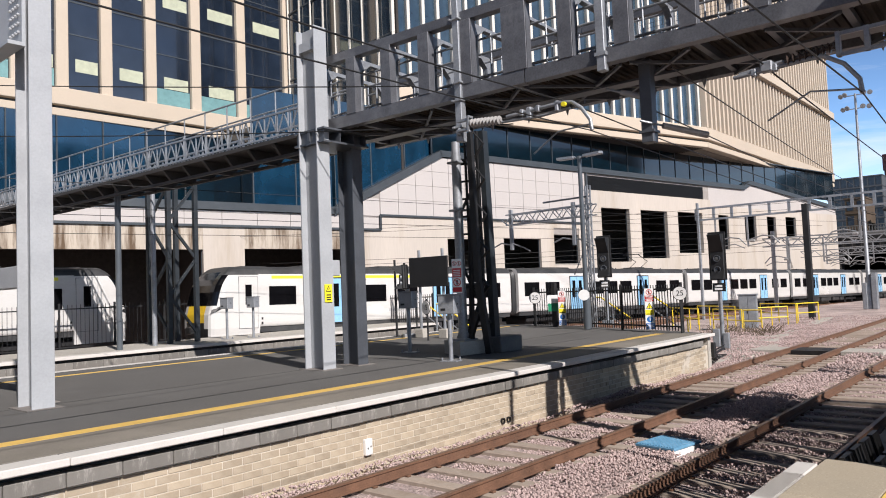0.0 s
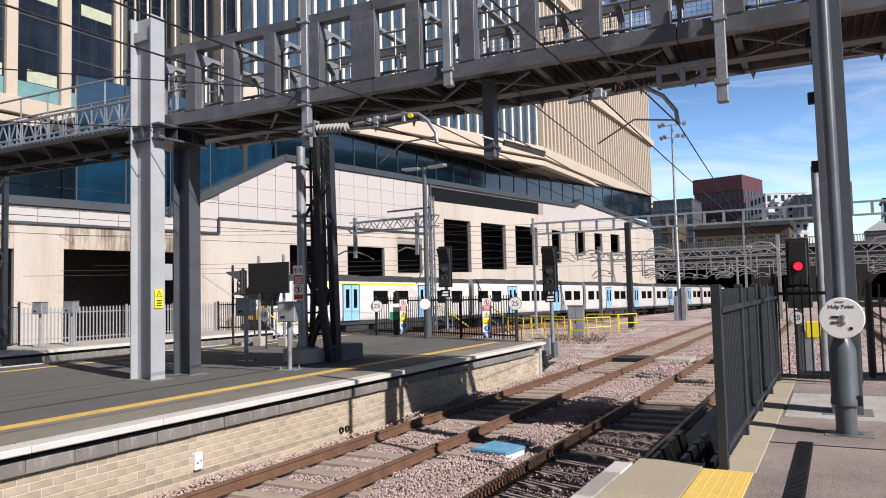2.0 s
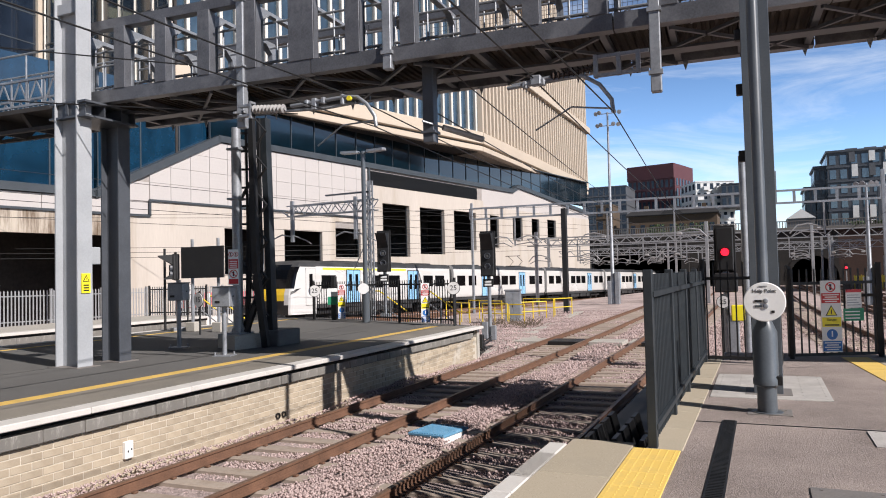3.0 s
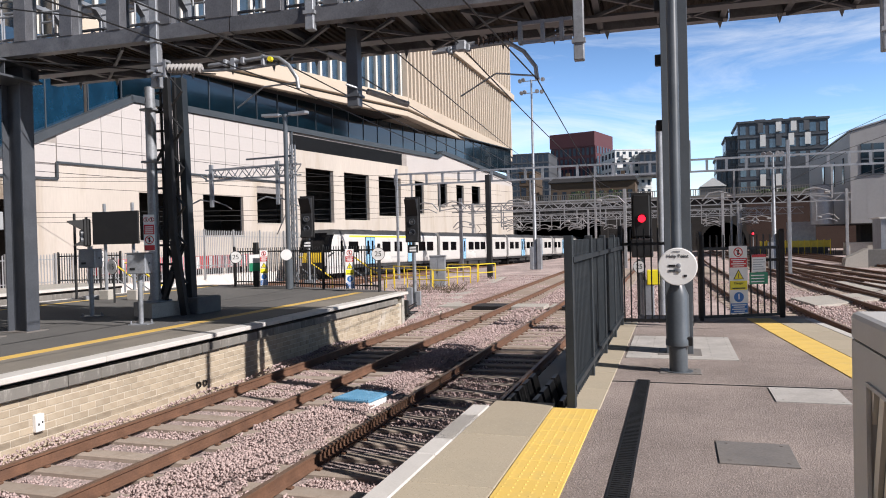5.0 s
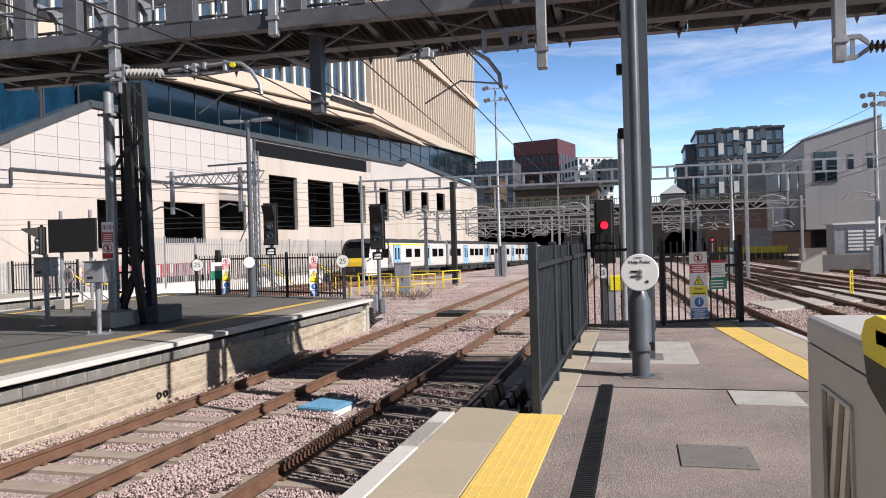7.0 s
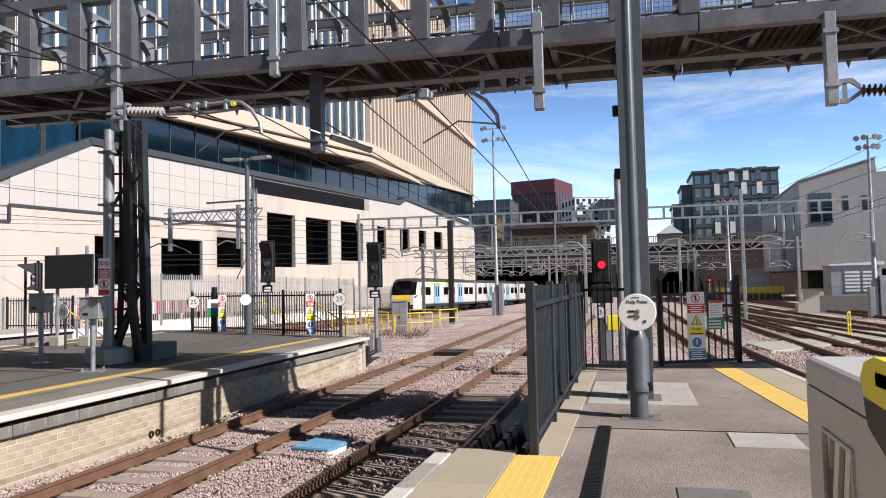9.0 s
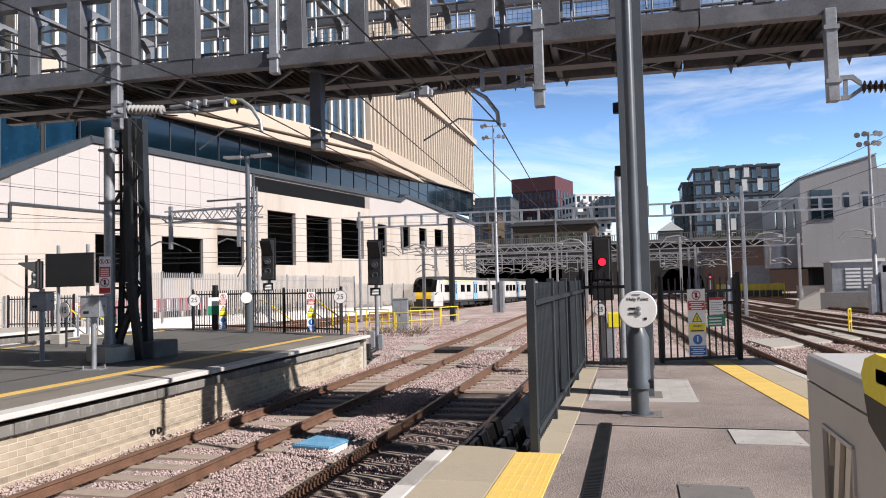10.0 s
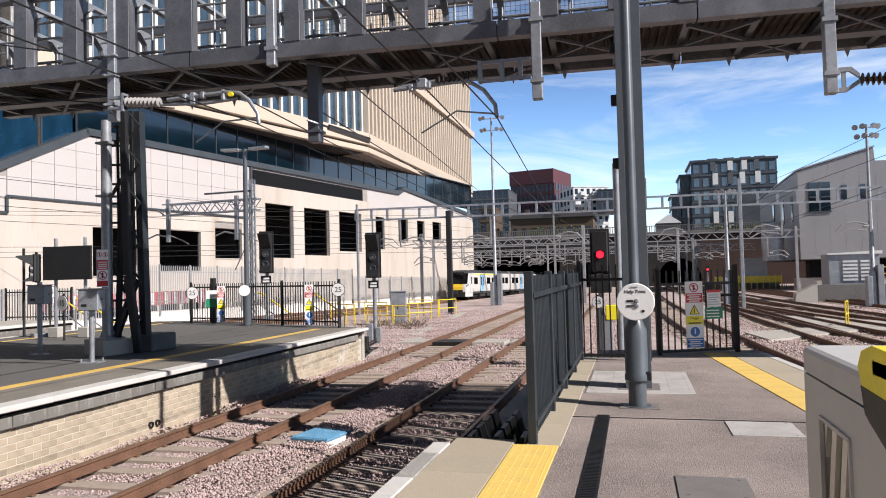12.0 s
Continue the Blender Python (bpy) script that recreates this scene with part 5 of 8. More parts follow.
def platform_fence():
    f = thing("fence", "dark grey steel fence of close flat pales along the platform", "fence")
    pale = Geo().box(-0.012, 0.012, -0.035, 0.035, 0.04, 1.52, 0.003).mesh("pale", FENCE_GREY)
    for i in range(58):
        part("pale", pale, FENCE_GREY, f, m=pose(-0.93, 6.68 + 0.108 * i, 0.0, 0, 0, 12))
    for z in (0.18, 1.34):
        part("rail", Geo().box(-0.915, -0.88, 6.6, 12.95, z - 0.025, z + 0.025), FENCE_GREY, f)
    for i in range(5):
        y = 6.62 + 1.575 * i
        part("post", Geo().box(-0.97, -0.89, y - 0.04, y + 0.04, -0.3, 1.56, 0.006), FENCE_GREY, f)
    b = bar_fence("gate", "black railing gate at the platform's end", [(-0.93, 12.98), (0.22, 12.85)], 0.0, 1.62, BLACK_STEEL, 0.115, 0.011, rails=(0.05, 0.86))
    b2 = bar_fence("gate", "black railing gate with warning signs at the platform's end", [(0.40, 13.70), (1.78, 14.32)], 0.03, 1.44, BLACK_STEEL, 0.125, 0.011, rails=(0.02, 0.86))
    p = thing("gate_post", "black steel post with an angled cap", "post")
    part("post", Geo().box(1.76, 1.85, 14.28, 14.37, 0, 1.60, 0.008).box(1.45, 1.86, 14.27, 14.31, 1.02, 1.07), BLACK_STEEL, p)
    p = thing("gate_post", "black steel post beside the column", "post")
    part("post", Geo().box(0.38, 0.45, 13.62, 13.69, 0, 1.52, 0.008), BLACK_STEEL, p)
    # rubber trespass guard beside the fence foot
    g = thing("trespass_guard", "black rubber anti-trespass panels with pyramid ridges", "trespass guard")
    for i in range(3):
        for j in range(4):
            x, y = -1.70 + 0.25 * i, 6.75 + 0.36 * j
            part("ridge", Geo().prism([(x, y, -0.28), (x + 0.25, y, -0.28), (x + 0.17, y, 0.02), (x + 0.13, y, 0.02)], (0, 0.27, 0)), BLACK, g)
    # long base is coloured black to stand for the shadow below the fence
    part("base", Geo().box(-1.76, -0.95, 6.6, 12.0, -1.1, -0.28), BLACK_STEEL, g)


platform_fence()


def sign_stack(name, label, m, w=0.30, h=1.36, rows=None):
    """Stacked prohibition, danger and notice panels; local -y faces the viewer."""
    s = thing(name, label, "sign", m)
    part("plate", Geo().box(-w / 2, w / 2, -0.006, 0.006, 0, h), SIGN_WHITE, s)
    k = h / 1.36
    part("red_panel", Geo().box(-w * 0.47, w * 0.47, -0.009, -0.007, 0.93 * k, 1.12 * k), RED, s)
    part("yellow_panel", Geo().box(-w * 0.47, w * 0.47, -0.009, -0.007, 0.48 * k, 0.66 * k), SIGN_YELLOW, s)
    part("blue_panel", Geo().box(-w * 0.47, w * 0.47, -0.009, -0.007, 0.02 * k, 0.21 * k), SIGN_BLUE, s)
    ring = Geo()
    for i in range(24):
        a, b = 2 * math.pi * i / 24, 2 * math.pi * (i + 1) / 24
        o, n = 0.095 * k, 0.075 * k
        ring.prism([(o * math.cos(a), -0.009, 1.235 * k + o * math.sin(a)), (o * math.cos(b), -0.009, 1.235 * k + o * math.sin(b)), (n * math.cos(b), -0.009, 1.235 * k + n * math.sin(b)), (n * math.cos(a), -0.009, 1.235 * k + n * math.sin(a))], (0, 0.003, 0))
    ring.beam((-0.06 * k, -0.009, 1.295 * k), (0.06 * k, -0.009, 1.175 * k), 0.003, 0.018 * k)
    part("prohibition_ring", ring, RED, s)
    part("symbol_bar", Geo().box(-0.02 * k, 0.02 * k, -0.0075, -0.0065, 1.18 * k, 1.29 * k), BLACK, s)
    part("warning_triangle", Geo().prism([(-0.11 * k, -0.009, 0.69 * k), (0.11 * k, -0.009, 0.69 * k), (0, -0.009, 0.89 * k)], (0, 0.003, 0)), BLACK, s)
    part("warning_triangle", Geo().prism([(-0.085 * k, -0.011, 0.703 * k), (0.085 * k, -0.011, 0.703 * k), (0, -0.011, 0.86 * k)], (0, 0.002, 0)), SIGN_YELLOW, s)
    part("mark", Geo().box(-0.008 * k, 0.008 * k, -0.013, -0.011, 0.715 * k, 0.81 * k), BLACK, s)
    part("blue_disc", Geo().lathe([(0.1 * k, 0), (0.1 * k, 0.003)], 24, pose(0, -0.006, 0.335 * k, 90)), SIGN_BLUE, s)
    part("mark", Geo().box(-0.012 * k, 0.012 * k, -0.011, -0.009, 0.29 * k, 0.40 * k), SIGN_WHITE, s)
    for z0, col, n in ((0.95, SIGN_WHITE, 4), (0.04, SIGN_WHITE, 4)):
        for i in range(n):
            part("text_bar", Geo().box(-w * (0.3 + 0.1 * (i % 2)), w * (0.3 + 0.1 * (i % 2)), -0.011, -0.009, (z0 + 0.042 * i) * k, (z0 + 0.02 + 0.042 * i) * k), col, s)
    part("text_bar", Geo().box(-w * 0.36, w * 0.36, -0.011, -0.009, 0.5 * k, 0.525 * k), BLACK, s)
    return s


st = sign_stack("warning_sign", "tall stacked safety sign, red yellow and blue, on railing", pose(1.045, 13.93, 0.10, 0, 0, 20), 0.33, 1.21)
lettering("Danger", 0.056, (0.0, -0.0125, 0.545), st, BLACK)


def small_notices():
    n = thing("notice", "small white notice with a red heading on the gate", "sign", pose(1.40, 14.08, 0.84, 0, 0, 22))
    part("plate", Geo().box(-0.13, 0.13, -0.005, 0.005, 0, 0.31), SIGN_WHITE, n)
    part("heading", Geo().box(-0.13, 0.13, -0.008, -0.006, 0.26, 0.31), RED, n)
    for i in range(5):
        part("text_bar", Geo().box(-0.11, 0.11 - 0.03 * (i % 3), -0.008, -0.006, 0.04 + 0.042 * i, 0.052 + 0.042 * i), STEEL, n)
    g = thing("notice", "green access notice panel on the gate", "sign", pose(1.40, 14.07, 0.62, 0, 0, 22))
    part("plate", Geo().box(-0.18, 0.16, -0.005, 0.005, 0, 0.21), SIGN_GREEN, g)
    for i in range(3):
        part("text_bar", Geo().box(-0.15, 0.09, -0.008, -0.006, 0.035 + 0.055 * i, 0.055 + 0.055 * i), SIGN_WHITE, g)


small_notices()


def bin_unit():
    """Tall grey unit with a bevelled top edge beside the camera."""
    b = thing("grit_bin", "grey plastic cabinet with slanted slots and a seam below its lid", "cabinet")
    x0, x1, y0, y1 = 0.545, 1.25, 1.30, 2.685
    # side panel with a slot opening, then the other panels
    vy0, vy1, vz0, vz1 = 2.155, 2.475, 0.52, 1.082
    for bx in holed(y0, y1, 0.0, 1.19, [(vy0, vy1, vz0, vz1)], x0, x0 + 0.03):
        part("side_panel", Geo().box(bx[2], bx[3], bx[0], bx[1], bx[4], bx[5]), BIN_GREY, b)
    part("end_panel", Geo().box(x0 + 0.03, x1, y1 - 0.03, y1 - 0.002, 0, 1.19), BIN_GREY, b)
    part("end_panel", Geo().box(x0 + 0.03, x1, y0 + 0.002, y0 + 0.03, 0, 1.19), BIN_GREY, b)
    part("far_panel", Geo().box(x1 - 0.03, x1, y0 + 0.03, y1 - 0.03, 0, 1.19), BIN_GREY, b)
    # black sheet added to paint the cabinet's dark inside
    part("liner", Geo().box(x0 + 0.10, x0 + 0.12, vy0 - 0.1, vy1 + 0.1, vz0 - 0.1, vz1 + 0.08), BLACK, b, "black sheet for the shade behind the slots")
    part("floor_panel", Geo().box(x0 + 0.03, x1 - 0.03, y0 + 0.03, y1 - 0.03, 0.02, 0.05), BIN_GREY, b)
    part("seam", Geo().box(x0 + 0.006, x1 - 0.006, y0 + 0.006, y1 - 0.006, 1.19, 1.197), BLACK, b)
    lid = Geo().prism([(x0, 0, 1.197), (x0, 0, 1.262), (x0 + 0.006, 0, 1.275), (x0 + 0.02, 0, 1.281), (x1 - 0.02, 0, 1.281), (x1, 0, 1.262), (x1, 0, 1.197)], (0, y1 - y0, 0))
    part("lid", lid, BIN_GREY, b, "grey lid with rounded edges", m=pose(0, y0, 0))
    for i in range(10):
        y = 1.60 + 0.112 * i
        poly = clip_poly(clip_poly([(y, vz0), (y + 0.05, vz0), (y + 0.05 - 0.17, vz1), (y - 0.17, vz1)], lambda u, z: u - vy0), lambda u, z: vy1 - u)
        if len(poly) > 2:
            part("slat", Geo().prism([(x0 + 0.008, u, z) for u, z in poly], (0.014, 0, 0)), SLAT_CREAM, b, "pale slanted slat")
    rim = Geo()
    for p, q in (((vy0, vz0), (vy0, vz1)), ((vy1, vz0), (vy1, vz1)), ((vy0, vz1), (vy1, vz1)), ((vy0, vz0), (vy1, vz0))):
        rim.beam((x0 - 0.002, *p), (x0 - 0.002, *q), 0.012, 0.012)
    part("vent_frame", rim, BIN_GREY, b)
    k = thing("yellow_latch", "yellow plastic grip with a black strap over the cabinet", "grip")
    part("grip", Geo().prism([(0, 1.62, 1.358), (0, 1.84, 1.365), (0, 1.92, 1.345), (0, 1.955, 1.305), (0, 1.93, 1.262), (0, 1.62, 1.25)], (0.06, 0, 0)).box(0.0, 0.3, 1.66, 1.86, 1.281, 1.352, 0.02), SIGN_YELLOW, k, m=pose(0.515, 0, 0))
    part("strap", Geo().prism([(0, 1.62, 1.25), (0, 1.93, 1.262), (0, 1.905, 1.20), (0, 1.87, 1.185), (0, 1.62, 1.10)], (0.03, 0, 0)), BLACK, k, m=pose(0.513, 0, 0))


SLAT_CREAM = mat("cream_slat", (0.74, 0.68, 0.58), 0.5, 0, 0.05, 3, 50, 0.02)
bin_unit()


# ---- things on the island platform ----
def post_box(x, y, h, lab):
    b = thing("control_box", lab, "control box", pose(x, y, LEFT_Z, 0, 0, 14))
    part("post", Geo().lathe([(0.05, 0), (0.05, h - 0.3)], 12), STEEL, b, smooth=True)
    part("foot", Geo().box(-0.2, 0.2, -0.16, 0.16, -0.005, 0.015).lathe([(0.02, 0.015), (0.02, 0.08)], 6, pose(-0.16, -0.12, 0)).lathe([(0.02, 0.015), (0.02, 0.08)], 6, pose(0.16, 0.12, 0)), STEEL, b)
    x_ = part("box", Geo().box(-0.2, 0.2, -0.16, 0.16, h - 0.42, h, 0.015), STEEL, b, "grey metal box")
    part("hood", Geo().box(-0.22, 0.22, -0.18, 0.18, h, h + 0.02, 0.005), STEEL, x_)
    part("label_bar", Geo().box(-0.13, -0.02, -0.166, -0.161, h - 0.34, h - 0.29), BLACK, x_)
    part("lock", Geo().lathe([(0.018, 0), (0.018, 0.01)], 8, pose(0.206, 0.0, h - 0.2, 0, 90)), BLACK, x_)


post_box(-13.06, 13.65, 1.56, "grey metal control box on a short post")
post_box(-10.55, 12.34, 1.46, "grey metal control box on a post with foot bolts")
post_box(-25.0, 15.9, 1.6, "grey metal box on a slim post on the far platform")
post_box(-24.7, 16.9, 1.6, "grey metal box on a slim post on the far platform")


def mast_foot():
    b = thing("foundation_block", "pale concrete foundation block under the mast", "foundation")
    part("block", Geo().prism([(-11.12, 13.35, LEFT_Z - 0.02), (-11.0, 14.15, LEFT_Z - 0.02), (-11.85, 14.55, LEFT_Z - 0.02), (-12.0, 13.8, LEFT_Z - 0.02)], (0, 0, 0.34)), CONCRETE, b)
    d = thing("foundation_block", "dark stained foundation block under the lattice mast", "foundation")
    part("block", Geo().box(-11.2, -10.6, 14.3, 15.2, LEFT_Z - 0.02, 0.34, 0.03), mat("dark_concrete", (0.13, 0.13, 0.13), 0.85, 0, 0.15, 2, 40, 0.2), d)
    p = thing("mast", "galvanised steel mast beside the black lattice mast", "mast", pose(-11.5, 13.95, 0.28))
    part("pole", Geo().lathe([(0.12, 0.0), (0.12, 4.6), (0.11, 4.6), (0.11, 4.95)], 14), STEEL, p, "galvanised round pole", smooth=True)
    for z in (3.2, 4.4):
        part("clamp", Geo().box(-0.17, 0.17, -0.17, 0.17, z, z + 0.05, 0.01), STEEL, p)
    part("foot", Geo().box(-0.25, 0.25, -0.25, 0.25, 0.0, 0.04).prism([(-0.22, 0, 0.04), (0.22, 0, 0.04), (0, 0, 0.5)], (0, 0.02, 0)), STEEL, p)
    t = thing("lattice_mast", "black riveted lattice mast for the overhead line", "mast")
    x0, x1, y0, y1 = -11.14, -10.74, 14.1, 14.32
    for sx, sy, nm in ((0, 0, "leg"), (0, 1, "leg")):
        lean = 0.14
        bx, tx = (x0 - lean, x0 + 0.02) if sx == 0 else (x1 + 0.0, x1 - 0.02)
        by, ty = (y0 - 0.05, y0) if sy == 0 else (y1 + 0.25, y1)
        part("leg", Geo().beam((bx, by, 0.3), (tx, ty, 5.5), 0.075, 0.075, up=(0, 1, 0)), BLACK_STEEL, t)
    for i in range(11):
        z = 0.7 + 0.44 * i
        a, c = ((x0, y0), (x1, y0)) if i % 2 else ((x1, y0), (x0, y0))
        part("lacing", Geo().beam((*a, z), (*c, z + 0.44), 0.07, 0.02), BLACK_STEEL, t)
        part("rung", Geo().beam((-11.5, 13.98, z), (x0, y0, z), 0.03, 0.05), BLACK_STEEL, t)
    for z0, z1 in ((3.4, 4.0), (2.2, 1.3), (4.6, 4.9)):
        part("stay", Geo().beam((-11.5, 14.0, z0), (x0, y0, z1), 0.06, 0.06), BLACK_STEEL, t)
    part("stay", Geo().beam((-11.5, 14.1, 0.35), (-11.1, 14.5, 1.6), 0.12, 0.12), BLACK_STEEL, t)
    part("column", Geo().beam((-10.9, 14.47, 0.3), (-11.03, 14.47, 5.5), 0.16, 0.2, up=(0, 1, 0)), FENCE_GREY, t, "slate grey box column")
    part("leg", Geo().beam((-10.77, 14.05, LEFT_Z), (-10.98, 13.98, 1.7), 0.17, 0.12, up=(0, 1, 0)), BLACK_STEEL, t)
    part("leg", Geo().beam((-10.98, 13.98, 1.7), (-11.08, 14.0, 5.4), 0.15, 0.12, up=(0, 1, 0)), BLACK_STEEL, t)
    part("stay", Geo().beam((-11.3, 14.0, 0.32), (-11.02, 13.99, 0.95), 0.10, 0.10, up=(0, 1, 0)), BLACK_STEEL, t)
    part("cable", Geo().tube([(-11.35, 14.05, 0.3), (-11.3, 14.1, 2.5), (-11.32, 14.1, 5.2)], 0.035, 6), BLACK, t)
    s = sign_like_notice()


def sign_like_notice():
    s = thing("warning_sign", "red and white prohibition signs stacked on the mast", "sign", pose(-11.42, 13.70, 1.45, 0, 0, 38) @ Matrix.Diagonal((0.78, 1, 0.82, 1)))
    part("plate", Geo().box(-0.15, 0.15, -0.006, 0.006, 0.0, 1.02), SIGN_WHITE, s)
    for z in (0.03, 0.47):
        part("red_panel", Geo().box(-0.14, 0.14, -0.009, -0.007, z, z + (0.14 if z < 0.1 else 0.27)), RED, s)
    for cx, cz, r in ((0.0, 0.32, 0.12), (-0.075, 0.88, 0.07), (0.075, 0.88, 0.07)):
        g = Geo()
        for i in range(20):
            a, b = 2 * math.pi * i / 20, 2 * math.pi * (i + 1) / 20
            g.prism([(cx + k * math.cos(q), -0.009, cz + k * math.sin(q)) for k, q in ((r, a), (r, b), (r * 0.8, b), (r * 0.8, a))], (0, 0.003, 0))
        g.beam((cx - r * 0.6, -0.009, cz + r * 0.6), (cx + r * 0.6, -0.009, cz - r * 0.6), 0.003, r * 0.16)
        part("prohibition_ring", g, RED, s)
        part("symbol_bar", Geo().box(cx - r * 0.2, cx + r * 0.2, -0.0075, -0.0065, cz - r * 0.6, cz + r * 0.6), BLACK, s)
    for i in range(4):
        part("text_bar", Geo().box(-0.11, 0.11, -0.011, -0.009, 0.50 + 0.055 * i, 0.525 + 0.055 * i), SIGN_WHITE, s)
    return s


mast_foot()


def board():
    b = thing("notice_board", "large blank dark board on two galvanised posts", "board")
    part("panel", Geo().box(-17.12, -15.40, 18.0, 18.06, 1.66, 2.66, 0.01), BLACK_STEEL, b)
    for x in (-16.75, -15.7):
        part("post", Geo().lathe([(0.05, 0), (0.05, 2.95)], 10, pose(x, 18.12, LEFT_Z)), STEEL, b, smooth=True)
        part("foot", Geo().box(x - 0.18, x + 0.18, 17.98, 18.3, LEFT_Z - 0.01, LEFT_Z + 0.3, 0.02), CONCRETE, b)
    c = thing("lamp_post", "slim dark pole with a small head", "post")
    part("pole", Geo().lathe([(0.04, 0), (0.04, 2.7)], 8, pose(-18.1, 18.3, LEFT_Z)), BLACK_STEEL, c)


board()


def signal_head(name, label, x, y, z0, z1, ground, post_mat, lit=False, rz=0.0, w=0.5, plate=True):
    """Colour light signal: black casing with hooded lenses on a post."""
    s = thing(name, label, "railway signal", pose(x, y, 0, 0, 0, rz))
    hh = z1 - z0
    part("casing", Geo().box(-w / 2, w / 2, 0.0, 0.22, z0, z1, 0.03), BLACK, s)
    part("back_plate", Geo().box(-w * 0.62, w * 0.62, 0.1, 0.13, z0 - 0.02, z1 + 0.06, 0.01), BLACK, s)
    z, r = (z0 + hh * 0.43, 0.10) if lit else (z0 + hh * 0.46, 0.09)
    part("lens", Geo().lathe([(r, 0), (r * 0.96, 0.03), (r * 0.4, 0.05)], 20, pose(0, 0.0, z, 90)), RED_LAMP if lit else mat_lens, s, "lit red lens" if lit else "unlit dark lens", smooth=True)
    if not lit:
        for dz in (0.0, -0.24 * hh):
            part("lens_rim", Geo().lathe([(r * 1.3, 0.0), (r * 1.3, 0.07), (r * 1.1, 0.07), (r * 1.1, 0.02)], 20, pose(0, 0.0, z + dz, 90)), STEEL_DARK, s, smooth=True)
    if lit:
        hood = Geo()
        for k in range(12):
            a, b = math.pi * (-0.1 + 1.2 * k / 12), math.pi * (-0.1 + 1.2 * (k + 1) / 12)
            o = r * 1.25
            hood.prism([(o * math.cos(a), 0, z + o * math.sin(a)), (o * math.cos(b), 0, z + o * math.sin(b)), (o * 1.04 * math.cos(b), 0, z + o * 1.04 * math.sin(b)), (o * 1.04 * math.cos(a), 0, z + o * 1.04 * math.sin(a))], (0, -0.12, 0))
        part("hood", hood, BLACK, s)
    else:
        # deep wedge hood above the lens and a short one below it
        e = w / 2 - 0.02
        part("hood", Geo().prism([(-e, 0.0, z1 - 0.02), (-e, -0.42, z1 - 0.05), (-e, -0.40, z1 - 0.10), (-e, 0.0, z1 - 0.40 * hh)], (2 * e, 0, 0)), BLACK, s, "deep black wedge hood")
        part("hood", Geo().prism([(-e, 0.0, z0 + 0.02), (-e, -0.24, z0 + 0.02), (-e, -0.22, z0 + 0.06), (-e, 0.0, z0 + 0.22 * hh)], (2 * e, 0, 0)), BLACK, s)
    part("post", Geo().lathe([(0.075, 0), (0.075, z0 - ground)], 12, pose(0, 0.2, ground)), post_mat, s, smooth=True)
    part("foot", Geo().box(-0.2, 0.2, 0.0, 0.4, ground - 0.05, ground + 0.12, 0.02), post_mat, s)
    if plate:
        part("number_plate", Geo().box(-0.2, 0.2, 0.0, 0.02, z0 - 0.42, z0 - 0.12), BLACK, s)
        for i in range(2):
            part("text_bar", Geo().box(-0.13, 0.13, -0.006, -0.002, z0 - 0.37 + 0.11 * i, z0 - 0.30 + 0.11 * i), SIGN_WHITE, s)
    return s


mat_lens = mat("dark_lens", (0.10, 0.10, 0.10), 0.12, 0, 0.1, 3, 30, 0.0)
s0 = signal_head("railway_signal", "black hooded signal, unlit, on a galvanised post", -13.95, 25.8, 1.78, 3.36, LEFT_Z, STEEL, rz=13, w=0.46)
s1 = signal_head("railway_signal", "black hooded signal, unlit, on a galvanised post by the platform end", -9.6, 26.1, 1.5, 3.16, -1.15, STEEL, rz=9, w=0.48)
part("junction_box", Geo().box(-0.28, -0.05, -0.1, 0.1, -0.9, -0.25, 0.02).box(0.05, 0.25, 0.0, 0.2, -0.95, -0.4, 0.02), STEEL, s1)
s2 = signal_head("railway_signal", "black signal showing a red light beyond the gate", -0.86, 20.0, 1.5, 2.62, -1.1, STEEL, True, 3, w=0.42)
part("junction_box", Geo().box(0.0, 0.28, -0.1, 0.2, -0.6, 0.35, 0.02), STEEL, s2)
part("yellow_box", Geo().box(0.1, 0.42, -0.12, 0.1, 0.22, 0.62, 0.02), SIGN_YELLOW, s2, "yellow equipment box")
part("lower_unit", Geo().box(-0.28, 0.28, -0.12, 0.14, 0.95, 1.45, 0.03), BLACK, s2)
part("side_mast", Geo().lathe([(0.09, 0), (0.09, 5.6)], 12, pose(0.5, 0.5, -1.1)), STEEL, s2, smooth=True)
signal_head("railway_signal", "small black signal turned aside by the dark board", -17.5, 18.0, 1.62, 2.46, LEFT_Z, STEEL, rz=-35, w=0.26, plate=False)


def speed_disc(x, y, z, r, rz, ground, text, lab):
    s = thing("speed_sign", lab, "speed sign", pose(x, y, 0, 0, 0, rz))
    part("disc", Geo().lathe([(r, 0), (r, 0.02)], 32, pose(0, 0, z, 90)), mat_disc, s, "pale round plate")
    part("rim", Geo().lathe([(r * 1.08, 0), (r * 1.08, 0.012)], 32, pose(0, 0.014, z, 90)), BLACK, s)
    part("post", Geo().lathe([(0.03, 0), (0.03, z + r * 1.3 - ground)], 8, pose(0, 0.05, ground)), BLACK_STEEL, s)
    lettering(text, r * 1.15, (0, -0.024, z), s, BLACK)


mat_disc = mat("weathered_white_plate", (0.62, 0.61, 0.6), 0.6, 0, 0.08, 4, 40, 0.03)
speed_disc(-15.85, 23.7, 1.08, 0.215, 33, LEFT_Z, "25", "round white speed sign reading 25 on a black post")
speed_disc(-8.93, 21.1, 1.15, 0.195, 22, LEFT_Z, "25", "round grey speed sign reading 25 at the platform end")
speed_disc(-0.93, 19.6, 0.72, 0.15, 3, -1.1, "25", "round grey speed sign reading 25 under the red signal")
